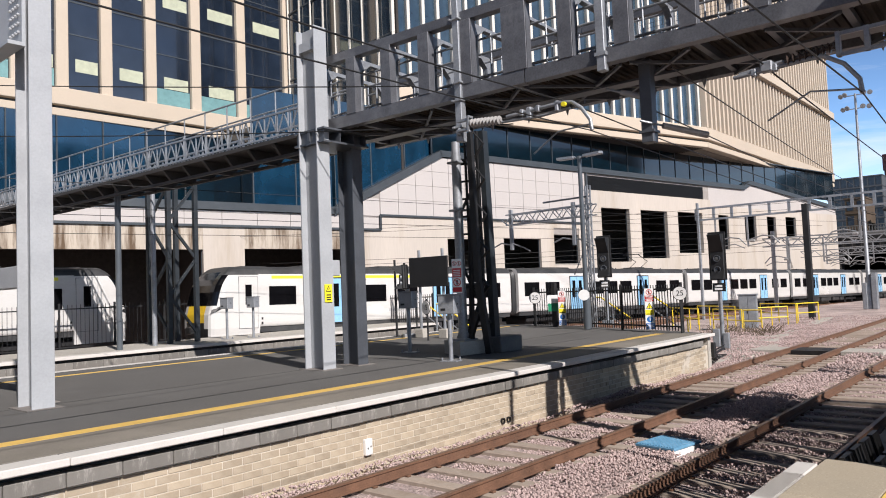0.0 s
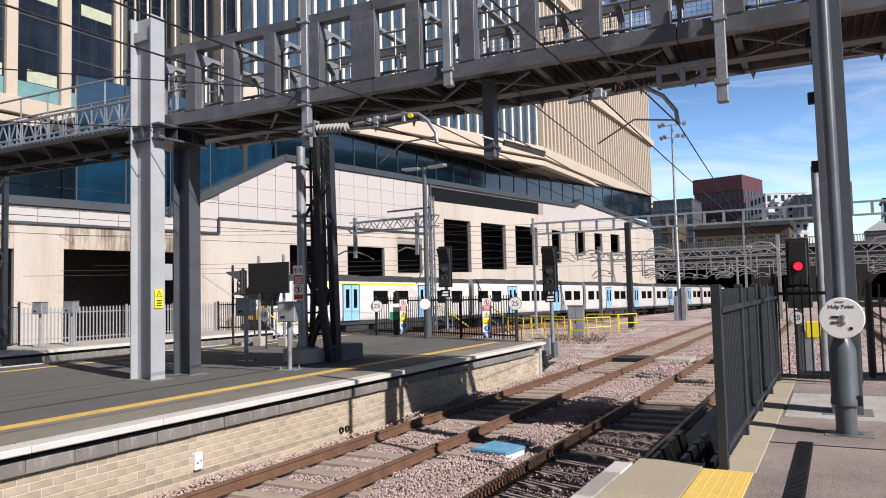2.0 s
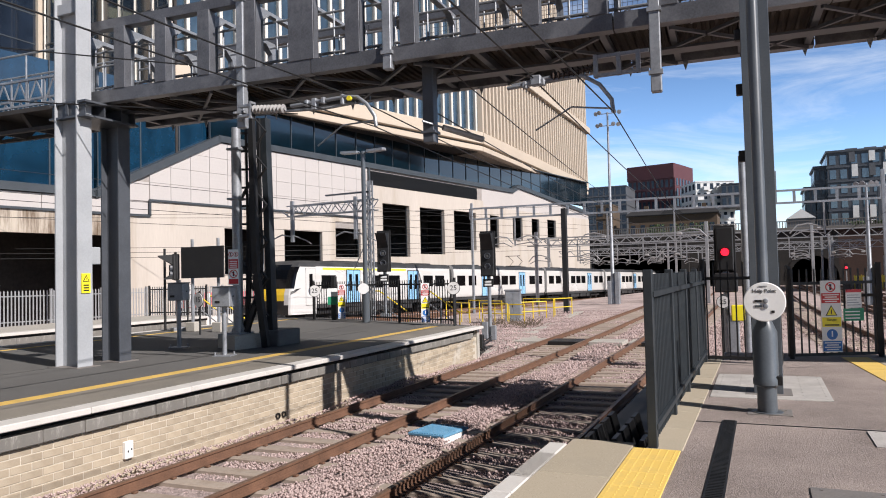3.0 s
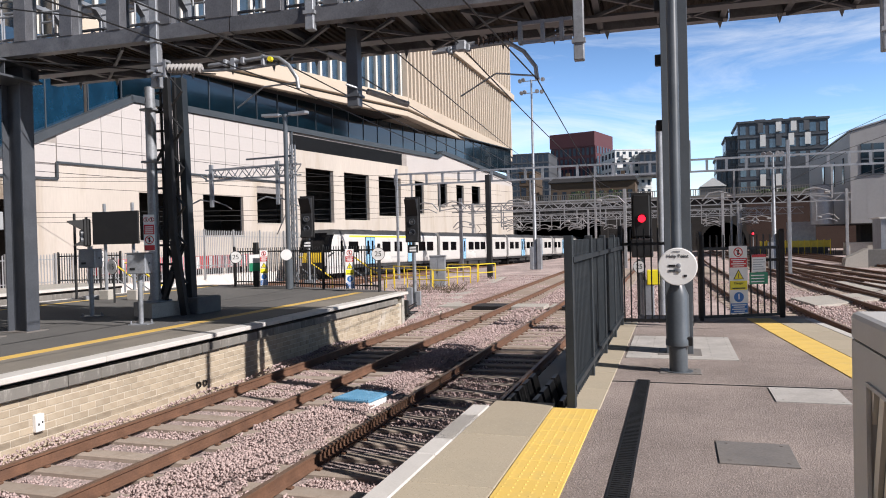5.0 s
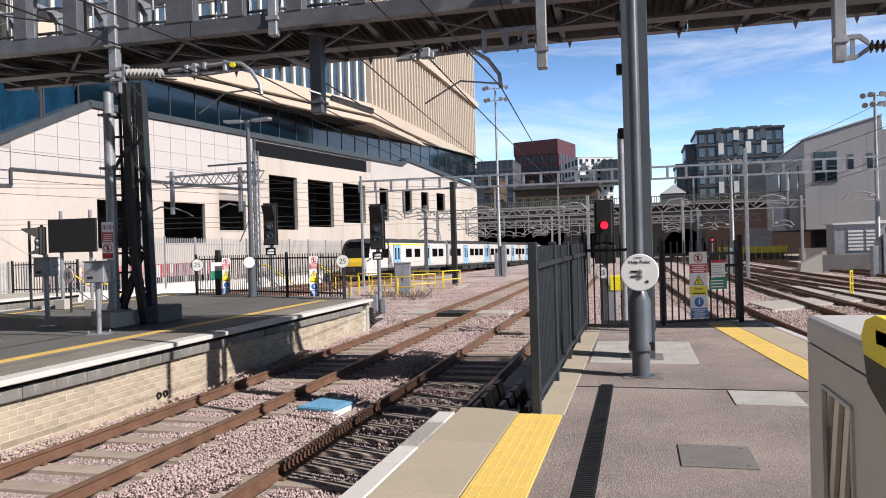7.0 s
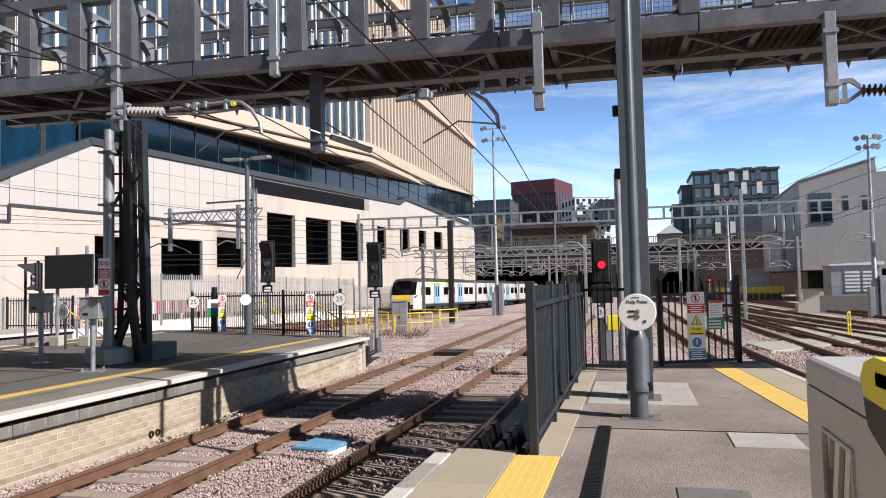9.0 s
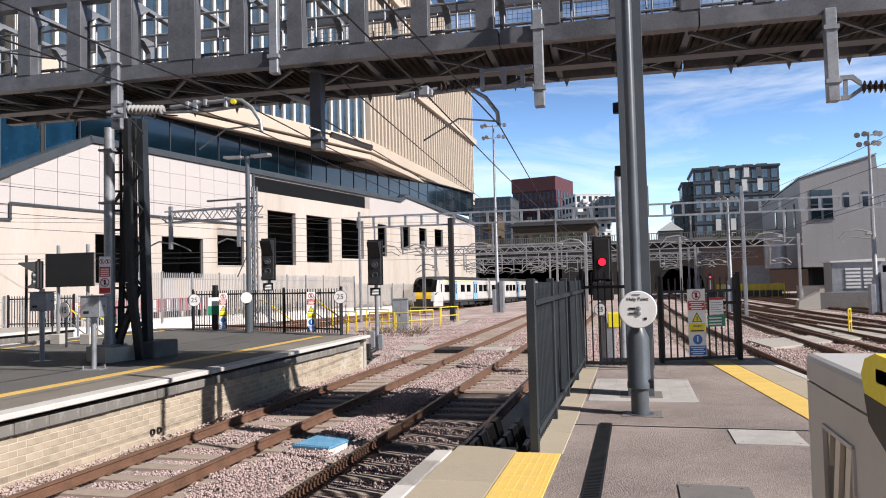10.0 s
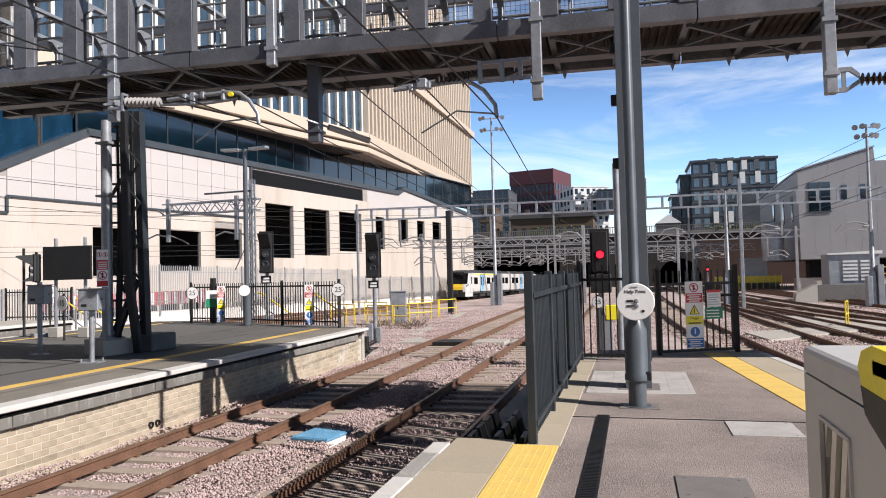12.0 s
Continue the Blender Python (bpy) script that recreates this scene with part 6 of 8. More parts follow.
speed_disc(-15.5, 17.0, 1.0, 0.21, -12, LEFT_Z, "15", "round grey speed sign reading 15 below the dark board")
speed_disc(-20.6, 22.0, 1.25, 0.22, 40, -1.0, "25", "round weathered speed sign reading 25 by the far platform")

bar_fence("fence", "black railing across the end of the island platform", [(-16.2, 24.15), (-15.1, 23.95), (-11.5, 22.35), (-9.0, 21.35)], LEFT_Z, 1.42, BLACK_STEEL, 0.125, 0.011)
pt = thing("gate_post", "stout black gate post in the platform railing", "post")
part("post", Geo().box(-15.16, -15.0, 23.8, 23.96, LEFT_Z, 1.62, 0.01), BLACK_STEEL, pt)
sign_stack("warning_sign", "narrow stacked safety sign tied to black railing", pose(-14.55, 23.55, 0.02, 0, 0, 26), 0.28, 1.3)
sign_stack("warning_sign", "narrow stacked safety sign tied to railing near the platform end", pose(-10.2, 21.7, 0.02, 0, 0, 26), 0.28, 1.3)
gn = thing("notice", "green notice panel on the platform railing", "sign", pose(-15.0, 23.65, 0.55, 0, 0, 28))
part("plate", Geo().box(-0.2, 0.2, -0.005, 0.005, 0, 0.3), SIGN_GREEN, gn)
part("plate", Geo().box(-0.18, 0.18, -0.008, 0.002, 0.31, 0.62), SIGN_WHITE, gn)


def platform_lamp():
    l = thing("platform_lamp", "dark lamp post with two flat lantern heads", "lamp post", pose(-12.9, 22.5, LEFT_Z))
    part("pole", Geo().lathe([(0.14, 0.0), (0.14, 1.0), (0.085, 1.05), (0.075, 6.1)], 14), POST_GREY, l, smooth=True)
    for s in (-1, 1):
        a = part("arm", Geo().tube([(0, 0, 6.0), (s * 0.25, 0, 6.08)], 0.03, 6), POST_GREY, l)
        part("lantern", Geo().prism([(s * 0.2, -0.14, 6.04), (s * 0.85, -0.16, 6.06), (s * 0.9, 0.0, 6.07), (s * 0.85, 0.16, 6.06), (s * 0.2, 0.14, 6.04)], (0, 0, 0.08)), STEEL, l, "flat grey lantern")
    part("help_disc", Geo().lathe([(0.0, 0), (0.18, 0), (0.19, 0.01), (0.19, 0.05), (0.0, 0.05)], 28, pose(0.0, -0.16, 1.2, 90, 0, 25)), SIGN_WHITE, l, "round white help panel")
    m = thing("lattice_mast", "slim galvanised lattice mast of the overhead line", "mast", pose(-13.32, 23.6, LEFT_Z))
    for x in (-0.1, 0.1):
        for y in (-0.1, 0.1):
            part("leg", Geo().box(x - 0.025, x + 0.025, y - 0.025, y + 0.025, 0, 5.2), STEEL, m)
    for i in range(17):
        s = 0.1 if i % 2 else -0.1
        part("lacing", Geo().beam((-s, -0.1, 0.3 * i), (s, -0.1, 0.3 * i + 0.3), 0.03, 0.02), STEEL, m)
        part("lacing", Geo().beam((0.1, -s, 0.3 * i), (0.1, s, 0.3 * i + 0.3), 0.02, 0.03), STEEL, m)
    b = thing("lattice_boom", "galvanised lattice boom carrying overhead wires", "boom", pose(-13.0, 23.6, 0))
    for z in (4.05, 4.45):
        for y in (-0.15, 0.15):
            part("chord", Geo().beam((0, y, z), (-3.9, y, z - 0.06), 0.045, 0.045), STEEL, b)
    for i in range(13):
        x = -0.3 * i
        for y in (-0.15, 0.15):
            part("lacing", Geo().beam((x, y, 4.07 if i % 2 else 4.43), (x - 0.3, y, 4.43 if i % 2 else 4.05), 0.02, 0.03), STEEL, b)
    part("end_lacing", Geo().beam((-3.9, 0, 4.0), (-4.2, 0, 4.2), 0.04, 0.04), STEEL, b)
    for x in (-3.75, -0.9):
        part("dropper", Geo().box(x - 0.06, x + 0.06, -0.06, 0.06, 3.0, 4.6), STEEL, b)
        part("insulator_arm", Geo().tube([(x, 0, 3.2), (x - 0.5, 0, 3.3), (x - 0.9, 0, 3.15)], 0.03, 6).tube([(x + 0.05, 0, 3.25), (x + 0.6, 0, 3.05), (x + 0.85, 0, 2.9)], 0.025, 6), STEEL, b)
    part("walk_rail", Geo().beam((-0.2, 0, 4.75), (-2.2, 0, 4.72), 0.08, 0.06), STEEL_DARK, b)
    part("stay", Geo().tube([(-0.2, 0, 3.4), (-1.1, 0.2, 1.9)], 0.02, 6), STEEL, b)


platform_lamp()


def steps_rail(x, y, rz):
    """Yellow-topped hand rail sloping down off the platform."""
    r = thing("hand_rail", "sloping yellow hand rail on grey posts", "hand rail", pose(x, y, LEFT_Z, 0, 0, rz))
    part("rail", Geo().tube([(0, 0, 1.0), (0.25, 0, 1.0), (1.5, 0, 0.1), (1.5, 0, -0.4)], 0.03, 8), YELLOW_RAIL, r, smooth=True)
    for a, h in ((0.0, 1.0), (1.5, 0.1), (0.75, 0.62)):
        part("post", Geo().lathe([(0.025, -0.6), (0.025, h)], 8, pose(a, 0, 0)), STEEL, r)
    part("stringer", Geo().beam((0.2, 0.05, 0.5), (1.3, 0.05, -0.3), 0.03, 0.04), STEEL, r)


steps_rail(-15.2, 27.2, 10)
steps_rail(-12.6, 26.6, 10)
steps_rail(-21.6, 23.4, 10)
steps_rail(-20.0, 22.6, 10)


def yellow_guard(x, y, l, rz, zb):
    g = thing("guard_rail", "yellow tubular guard rail on the ballast", "guard rail", pose(x, y, zb, 0, 0, rz), "yellow guard rails")
    for z in (0.55, 1.08):
        part("rail", Geo().tube([(0, 0, z), (l, 0, z)], 0.03, 8), YELLOW_RAIL, g, smooth=True)
    n = max(2, round(l / 1.1) + 1)
    for i in range(n):
        part("post", Geo().lathe([(0.03, -0.1), (0.03, 1.1)], 8, pose(l * i / (n - 1), 0, 0)), YELLOW_RAIL, g)


for a in ((-17.6, 40.4, 3.2, -42), (-14.2, 37.6, 1.9, -25), (-17.0, 42.6, 3.3, -32), (-12.2, 36.2, 0.9, -10), (-14.0, 44.5, 2.4, -20), (-11.8, 43.6, 1.6, 60), (-12.4, 38.6, 1.8, 50)):
    yellow_guard(*a, -1.12)
for a in ((8.6, 34.0, 0.9, 70), (10.6, 33.2, 2.0, 0), (16.0, 66.0, 6.0, 0), (20, 62, 6, 0)):
    yellow_guard(*a, -1.1 if a[1] < 50 else 0.2)


def cabinet():
    c = thing("equipment_cabinet", "grey trackside equipment cabinet with double doors", "cabinet", pose(-12.5, 37.9, -1.12, 0, 0, 12))
    part("body", Geo().box(-0.42, 0.42, -0.3, 0.3, 0, 1.75, 0.02), STEEL, c)
    part("top", Geo().box(-0.46, 0.46, -0.34, 0.34, 1.75, 1.82, 0.015), STEEL, c)
    for x in (-0.2, 0.2):
        part("door", Geo().box(x - 0.19, x + 0.19, -0.32, -0.3, 0.12, 1.68, 0.008), STEEL, c)
    part("handle", Geo().box(-0.03, 0.0, -0.345, -0.32, 0.85, 1.0), BLACK, c)
    part("plinth", Geo().box(-0.55, 0.55, -0.45, 0.45, -0.1, 0.06, 0.02), CONCRETE, c)
    b = thing("track_box", "pale blue ribbed cover box on the ballast", "track box", pose(-5.05, 11.15, -1.13, 0, 0, -8))
    part("body", Geo().box(-0.33, 0.33, -0.38, 0.38, -0.15, 0.07, 0.01), SIGN_WHITE, b)
    part("lid", Geo().box(-0.35, 0.35, -0.40, 0.40, 0.07, 0.11, 0.008), BLUE_LID, b, "pale blue ribbed lid")
    for i in range(14):
        part("rib", Geo().box(-0.33 + 0.0485 * i, -0.305 + 0.0485 * i, -0.38, 0.38, 0.11, 0.122), BLUE_LID, b)
    s = thing("wall_box", "small white electrical box on the brick wall", "electrical box", pose(-8.155, 7.53, -0.88))
    part("case", Geo().box(-0.03, 0.04, -0.07, 0.07, 0, 0.24, 0.01), SIGN_WHITE, s)
    part("mark", Geo().box(0.04, 0.044, -0.04, -0.02, 0.09, 0.12).box(0.04, 0.044, 0.02, 0.04, 0.11, 0.14), BLACK, s)
    # boarded crossing over the tracks
    w = thing("board_crossing", "grey boarded crossing laid over the tracks", "crossing", kind="structure")
    for i, (x0, x1) in enumerate(((-8.6, -7.55), (-7.3, -6.05), (-5.8, -4.6), (-4.4, -4.2), (-3.95, -2.75))):
        for j in range(2):
            part("board", Geo().box(x0, x1, 26.0 + 0.62 * j, 26.58 + 0.62 * j, -1.08, -0.95, 0.01), BLACK if i in (1, 4) else CONCRETE, w)
    for y in (10.95, 11.13):
        p = thing("drain_pipe", "short black drain pipe end in the brick wall", "pipe", pose(-8.19, y, -0.93))
        part("sleeve", Geo().lathe([(0.055, 0.0), (0.055, 0.05), (0.042, 0.05), (0.042, 0.01)], 14, pose(0, 0, 0, 0, 90)), BLACK, p)
    cb = thing("cable_loop", "black cables hanging in loops at the platform's end", "cable")
    rc = random.Random(21)
    for i in range(6):
        y, z = 21.3 + 0.12 * i, -0.35 - 0.08 * i
        run = [(-8.3 - 0.05 * i, y, z), (-8.1, y + 0.2, -0.85 + 0.05 * (i % 3)), (-8.5 - 0.1 * i, y + 0.9, -1.02), (-8.9 - 0.1 * i, 22.6 + 0.3 * i, -0.98), (-9.5, 25.9, -1.0 + 0.04 * i)]
        part("cable", Geo().tube([(x + rc.uniform(-0.1, 0.1), yy, zz) for x, yy, zz in run], 0.018, 6), BLACK, cb)
    part("junction_box", Geo().box(-8.25, -8.05, 21.26, 21.4, -0.75, -0.32, 0.02), BLACK, cb)
    tr = thing("cable_trough", "pale concrete cable trough lids beside the track", "cable trough", kind="structure")
    lid = Geo().box(-0.25, 0.25, -0.48, 0.48, -0.1, 0.0, 0.015).mesh("trough_lid", CONCRETE)
    for i in range(26):
        part("trough_lid", lid, CONCRETE, tr, m=pose(-8.6 - 0.1 * i, 22.2 + 1.0 * i, -1.03, 0, 0, 6))
    pad = thing("concrete_pad", "pale concrete walkway pad on the ballast", "pavement", kind="structure")
    part("pad", Geo().prism([(-8.4, 24.6, -1.04), (-7.9, 26.6, -1.04), (-9.8, 33.5, -1.04), (-11.5, 33.5, -1.04), (-10.6, 26.0, -1.04)], (0, 0, -0.1)), CONCRETE, pad)
    part("pad", Geo().prism([(4.6, 27.8, -1.04), (9.5, 33.0, -1.04), (9.0, 35.0, -1.04), (4.2, 31.0, -1.04)], (0, 0, -0.1)), CONCRETE, pad)
    part("pad", Geo().prism([(8.0, 33.0, -1.03), (14.0, 27.0, -1.03), (16.0, 29.5, -1.03), (8.0, 41.0, -1.03), (6.5, 41.0, -1.03)], (0, 0, -0.1)), CONCRETE, pad)
    for y, x in ((23.2, -21.5), (23.6, -21.0), (24.0, -20.5)):
        b = thing("concrete_block", "small white concrete block by the far platform", "block")
        part("block", Geo().box(x - 0.2, x + 0.2, y - 0.2, y + 0.2, -1.15, -0.55, 0.03), SIGN_WHITE, b)


cabinet()


# ---- overhead line ----
def insulator(parent, p, q, r=0.075, n=8, material=None):
    """Ribbed insulator between two points."""
    p, q = Vector(p), Vector(q)
    d = q - p
    m = Matrix.Translation(p) @ d.to_track_quat("Z", "Y").to_matrix().to_4x4()
    L, prof = d.length, [(0.03, 0.0)]
    for i in range(n):
        a = L * (i + 0.15) / n
        prof += [(0.032, a), (r, a + L * 0.32 / n), (r * 0.95, a + L * 0.40 / n), (0.034, a + L * 0.62 / n)]
    prof.append((0.03, L))
    return part("insulator", Geo().lathe(prof, 14, m), material or CERAMIC, parent, "ribbed grey insulator", smooth=True)


def cantilever(name, label, pts, ins, reg):
    c = thing(name, label, "cantilever arm")
    insulator(c, *ins)
    part("tube", Geo().tube(pts, 0.032, 10), STEEL, c, "galvanised bent tube", smooth=True)
    for i in (1, 2):
        p = Vector(pts[0]).lerp(Vector(pts[1]), 0.3 * i)
        part("clamp", Geo().box(p.x - 0.035, p.x + 0.035, p.y - 0.045, p.y + 0.045, p.z - 0.055, p.z + 0.055, 0.012), STEEL, c)
    part("registration_arm", Geo().tube(reg, 0.014, 6), STEEL, c)
    return c


c1 = cantilever("cantilever_arm", "galvanised cantilever arm with ribbed insulator off the bridge stem",
                [(-7.3, 10.3, 4.52), (-6.2, 10.3, 4.55), (-5.99, 10.3, 4.52), (-5.82, 10.3, 4.39), (-5.67, 10.3, 4.17), (-5.65, 10.3, 4.0)],
                ((-8.12, 10.32, 4.56), (-7.42, 10.3, 4.49), 0.08, 9), [(-5.68, 10.3, 4.1), (-6.4, 10.5, 4.13), (-7.0, 10.65, 3.86)])
part("lower_tube", Geo().tube([(-7.42, 10.32, 4.45), (-6.6, 10.32, 4.41), (-6.05, 10.34, 4.44)], 0.026, 8), STEEL, c1, smooth=True)
part("saddle", Geo().box(-6.88, -6.78, 10.27, 10.37, 4.40, 4.60, 0.015), STEEL, c1)
part("saddle", Geo().box(-6.31, -6.24, 10.27, 10.37, 4.42, 4.60, 0.015), STEEL, c1)
part("yellow_cap", Geo().lathe([(0.04, 0), (0.04, 0.055)], 12, pose(-6.09, 10.24, 4.49, 90)), SIGN_YELLOW, c1, "bright yellow cap")
part("bracket", Geo().box(-8.42, -8.12, 10.27, 10.37, 4.44, 4.48).box(-8.42, -8.12, 10.27, 10.37, 4.62, 4.66).box(-8.16, -8.12, 10.25, 10.39, 4.40, 4.70).beam((-8.5, 10.44, 4.46), (-8.38, 10.3, 4.46), 0.05, 0.1), STEEL, c1)
c2 = cantilever("cantilever_arm", "galvanised cantilever arm hung under the footbridge",
                [(-3.53, 10.7, 4.44), (-2.58, 10.7, 4.48), (-2.34, 10.7, 4.48), (-2.1, 10.7, 4.32), (-1.93, 10.7, 4.08), (-1.91, 10.7, 3.89)],
                ((-2.15, 10.7, 4.58), (-2.82, 10.7, 4.52), 0.08, 9, PORCELAIN_BROWN), [(-1.91, 10.7, 3.94), (-2.58, 10.9, 4.08), (-3.25, 11.25, 3.85)])
part("turnbuckle", Geo().tube([(-2.85, 10.7, 4.52), (-3.45, 10.72, 4.47)], 0.035, 8).box(-3.15, -2.98, 10.64, 10.76, 4.42, 4.58, 0.02), STEEL, c2)
part("bracket", Geo().box(-2.15, -1.38, 10.66, 10.70, 4.42, 4.47).box(-2.15, -1.38, 10.66, 10.70, 4.70, 4.75).box(-1.84, -1.78, 10.64, 10.72, 4.42, 4.75).box(-1.56, -1.50, 10.64, 10.72, 4.42, 4.75).box(-2.17, -2.12, 10.62, 10.74, 4.42, 4.75), STEEL, c2)
c3 = cantilever("cantilever_arm", "galvanised cantilever arm hung from a stem",
                [(3.6, 11.0, 4.0), (4.6, 11.0, 4.05), (5.0, 11.0, 3.9), (5.1, 11.0, 3.6)], ((3.08, 11.0, 4.08), (3.85, 11.0, 4.04), 0.09, 11, PORCELAIN_BROWN), [(5.1, 11, 3.6), (5.8, 11.2, 3.7)])
part("bracket", Geo().prism([(2.78, 10.97, 4.26), (2.98, 10.97, 4.26), (3.08, 10.97, 4.16), (3.08, 10.97, 4.10), (2.96, 10.97, 4.20), (2.78, 10.97, 4.20)], (0, 0.06, 0)).prism([(2.78, 10.97, 3.92), (2.92, 10.97, 3.92), (3.08, 10.97, 4.02), (3.08, 10.97, 4.09), (2.92, 10.97, 3.98), (2.78, 10.97, 3.98)], (0, 0.06, 0)).box(2.86, 2.91, 10.98, 11.02, 3.96, 4.22), STEEL, c3)


def wire(name, label, pts, r=0.011, sag=0.0, material=None):
    """A sagging line through its end points."""
    p, q = Vector(pts[0]), Vector(pts[-1])
    run = [p.lerp(q, i / 16) - Vector((0, 0, sag * 4 * (i / 16) * (1 - i / 16))) for i in range(17)]
    return solid(name, Geo().tube(run, r, 6), material or BLACK_STEEL, label, "wire")


LINE = "dark overhead line wire strung along the track"
for a, b, r, sag in (
        ((-5.68, -6, 3.9), (-5.68, 10.3, 4.0), 0.010, 0.05), ((-5.68, 10.3, 4.0), (-9.0, 60, 4.3), 0.010, 0.1), ((-5.9, -6, 4.9), (-6.2, 10.3, 4.6), 0.012, 0.25), ((-6.2, 10.3, 4.6), (-9, 60, 5.3), 0.012, 0.3),
        ((-1.91, -6, 3.9), (-1.91, 10.7, 3.89), 0.010, 0.05), ((-1.91, 10.7, 3.89), (-5.0, 60, 4.2), 0.010, 0.1), ((-3.1, 10.7, 4.52), (-5.0, 60, 5.4), 0.012, 0.3), ((-2.8, -6, 5.0), (-3.1, 10.7, 4.54), 0.012, 0.1),
        ((-9.2, 9.9, 5.4), (-28, 3, 8.4), 0.012, 0.1), ((-8.0, 11.5, 4.7), (-28, 3.2, 6.9), 0.012, 0.2), ((-5.1, 11.3, 4.4), (-10.5, 59, 6.5), 0.012, 0.2), ((-4.7, 11.3, 5.0), (-10.5, 59, 7.2), 0.012, 0.2),
        ((14.4, 30, 9.2), (6.5, 50, 6.2), 0.012, 0.3), ((14.4, 30, 7.4), (6.5, 50, 5.4), 0.012, 0.1),
        ((-26, 5, 3.9), (-14, 60, 4.2), 0.010, 0.1), ((-26, 5, 4.8), (-14, 60, 5.2), 0.010, 0.2), ((-21, 5, 4.0), (-12, 60, 4.3), 0.010, 0.1), ((-21, 5, 4.9), (-12, 60, 5.3), 0.010, 0.2),
        ((-38, 28, 5.6), (-12, 47.6, 6.0), 0.010, 0.2), ((-40, 22, 5.2), (-13, 47.6, 5.6), 0.010, 0.2), ((-36, 26, 3.5), (-13, 50, 3.9), 0.010, 0.1), ((-36, 24, 3.2), (-13, 52, 3.6), 0.010, 0.1), ((-36, 22, 2.9), (-13, 54, 3.3), 0.010, 0.1),
        ((6, 30, 4.4), (5, 110, 4.0), 0.012, 0.2), ((9, 30, 4.4), (7, 110, 4.0), 0.012, 0.2), ((12, 30, 5.0), (8, 110, 4.6), 0.012, 0.2)):
    wire("overhead_wire", LINE, (a, b), r, sag)
for p, q in (((-5.6, 11.3, 4.78), (-5.05, 11.3, 4.55)), ((-4.9, 11.3, 4.08), (-4.4, 11.9, 3.92))):
    t = thing("tension_insulator", "grey tubular insulator on a tensioned wire", "insulator")
    part("body", Geo().tube([p, Vector(p).lerp(Vector(q), 0.5), q], 0.05, 10, 0.055), CERAMIC, t, smooth=True)
    part("chain", Geo().tube([Vector(p) - (Vector(q) - Vector(p)) * 0.5, p], 0.02, 6), STEEL, t)


FAR_STEEL = mat("weathered_far_steel", (0.30, 0.30, 0.305), 0.5, 0.3, 0.2, 0.5, 10, 0.02)


def portal(y, x0, x1, z0, z1, masts, step=1.15, material=None, w=0.12, label="grey steel line portal across the tracks", skew=0.0):
    """Open ladder-frame beam on masts."""
    material = material or STEEL
    p = thing("line_portal", label, "line portal")
    for z in (z0, z1):
        part("chord", Geo().beam((x0, y, z), (x1, y + skew, z), w, w), material, p)
    n = round((x1 - x0) / step)
    for i in range(n + 1):
        x = x0 + (x1 - x0) * i / n
        part("batten", Geo().beam((x, y + skew * i / n, z0), (x, y + skew * i / n, z1), 0.16, 0.10, up=(0, 1, 0)), material, p)
    for mx, zt, mm, mw in masts:
        part("mast", Geo().box(mx - mw, mx + mw, y - mw, y + mw, -1.3, zt, 0.02), mm, p)
    return p


portal(47.6, -18.7, 26.0, 5.45, 6.2, [(-12.0, 5.85, BLACK_STEEL, 0.17), (-18.6, 6.6, STEEL, 0.08), (6.45, 7.0, STEEL, 0.10), (25, 6.4, STEEL, 0.15)], skew=2.0)


def far_truss(y, x0, x1, z0, z1, ms, lab="pale perforated girder portal over far tracks"):
    p = thing("line_portal", lab, "line portal")
    for z in (z0, z1):
        part("chord", Geo().beam((x0, y, z), (x1, y, z), 0.10, 0.10), FAR_STEEL, p)
    n = round((x1 - x0) / 0.75)
    for i in range(n):
        a = x0 + (x1 - x0) * i / n
        b = x0 + (x1 - x0) * (i + 1) / n
        part("lacing", Geo().beam((a, y, z0 if i % 2 else z1), (b, y, z1 if i % 2 else z0), 0.04, 0.07), FAR_STEEL, p)
    for mx, zt in ms:
        part("mast", Geo().box(mx - 0.13, mx + 0.13, y - 0.13, y + 0.13, -2.5, zt, 0.02), FAR_STEEL, p)
    return p


far_truss(62, -19, -3.5, 3.95, 4.6, [(-18.2, 5.2), (-4.0, 5.4)])
far_truss(78, -22, 16, 4.4, 5.1, [(-21.5, 5.5), (-5.0, 5.8), (4.5, 5.6), (15.6, 5.5)], "grey lattice portal over far tracks")
far_truss(92, -24, 14, 3.6, 4.3, [(-9.5, 5.0), (-2.0, 5.0), (7.0, 5.2)], "grey lattice portal near the tunnels")
far_truss(106, -26, 13, 4.2, 4.9, [(-12.0, 5.5), (0.5, 5.5), (7.2, 5.5), (8.4, 5.5)], "grey lattice portal before the tunnel wall")
rnd = random.Random(5)
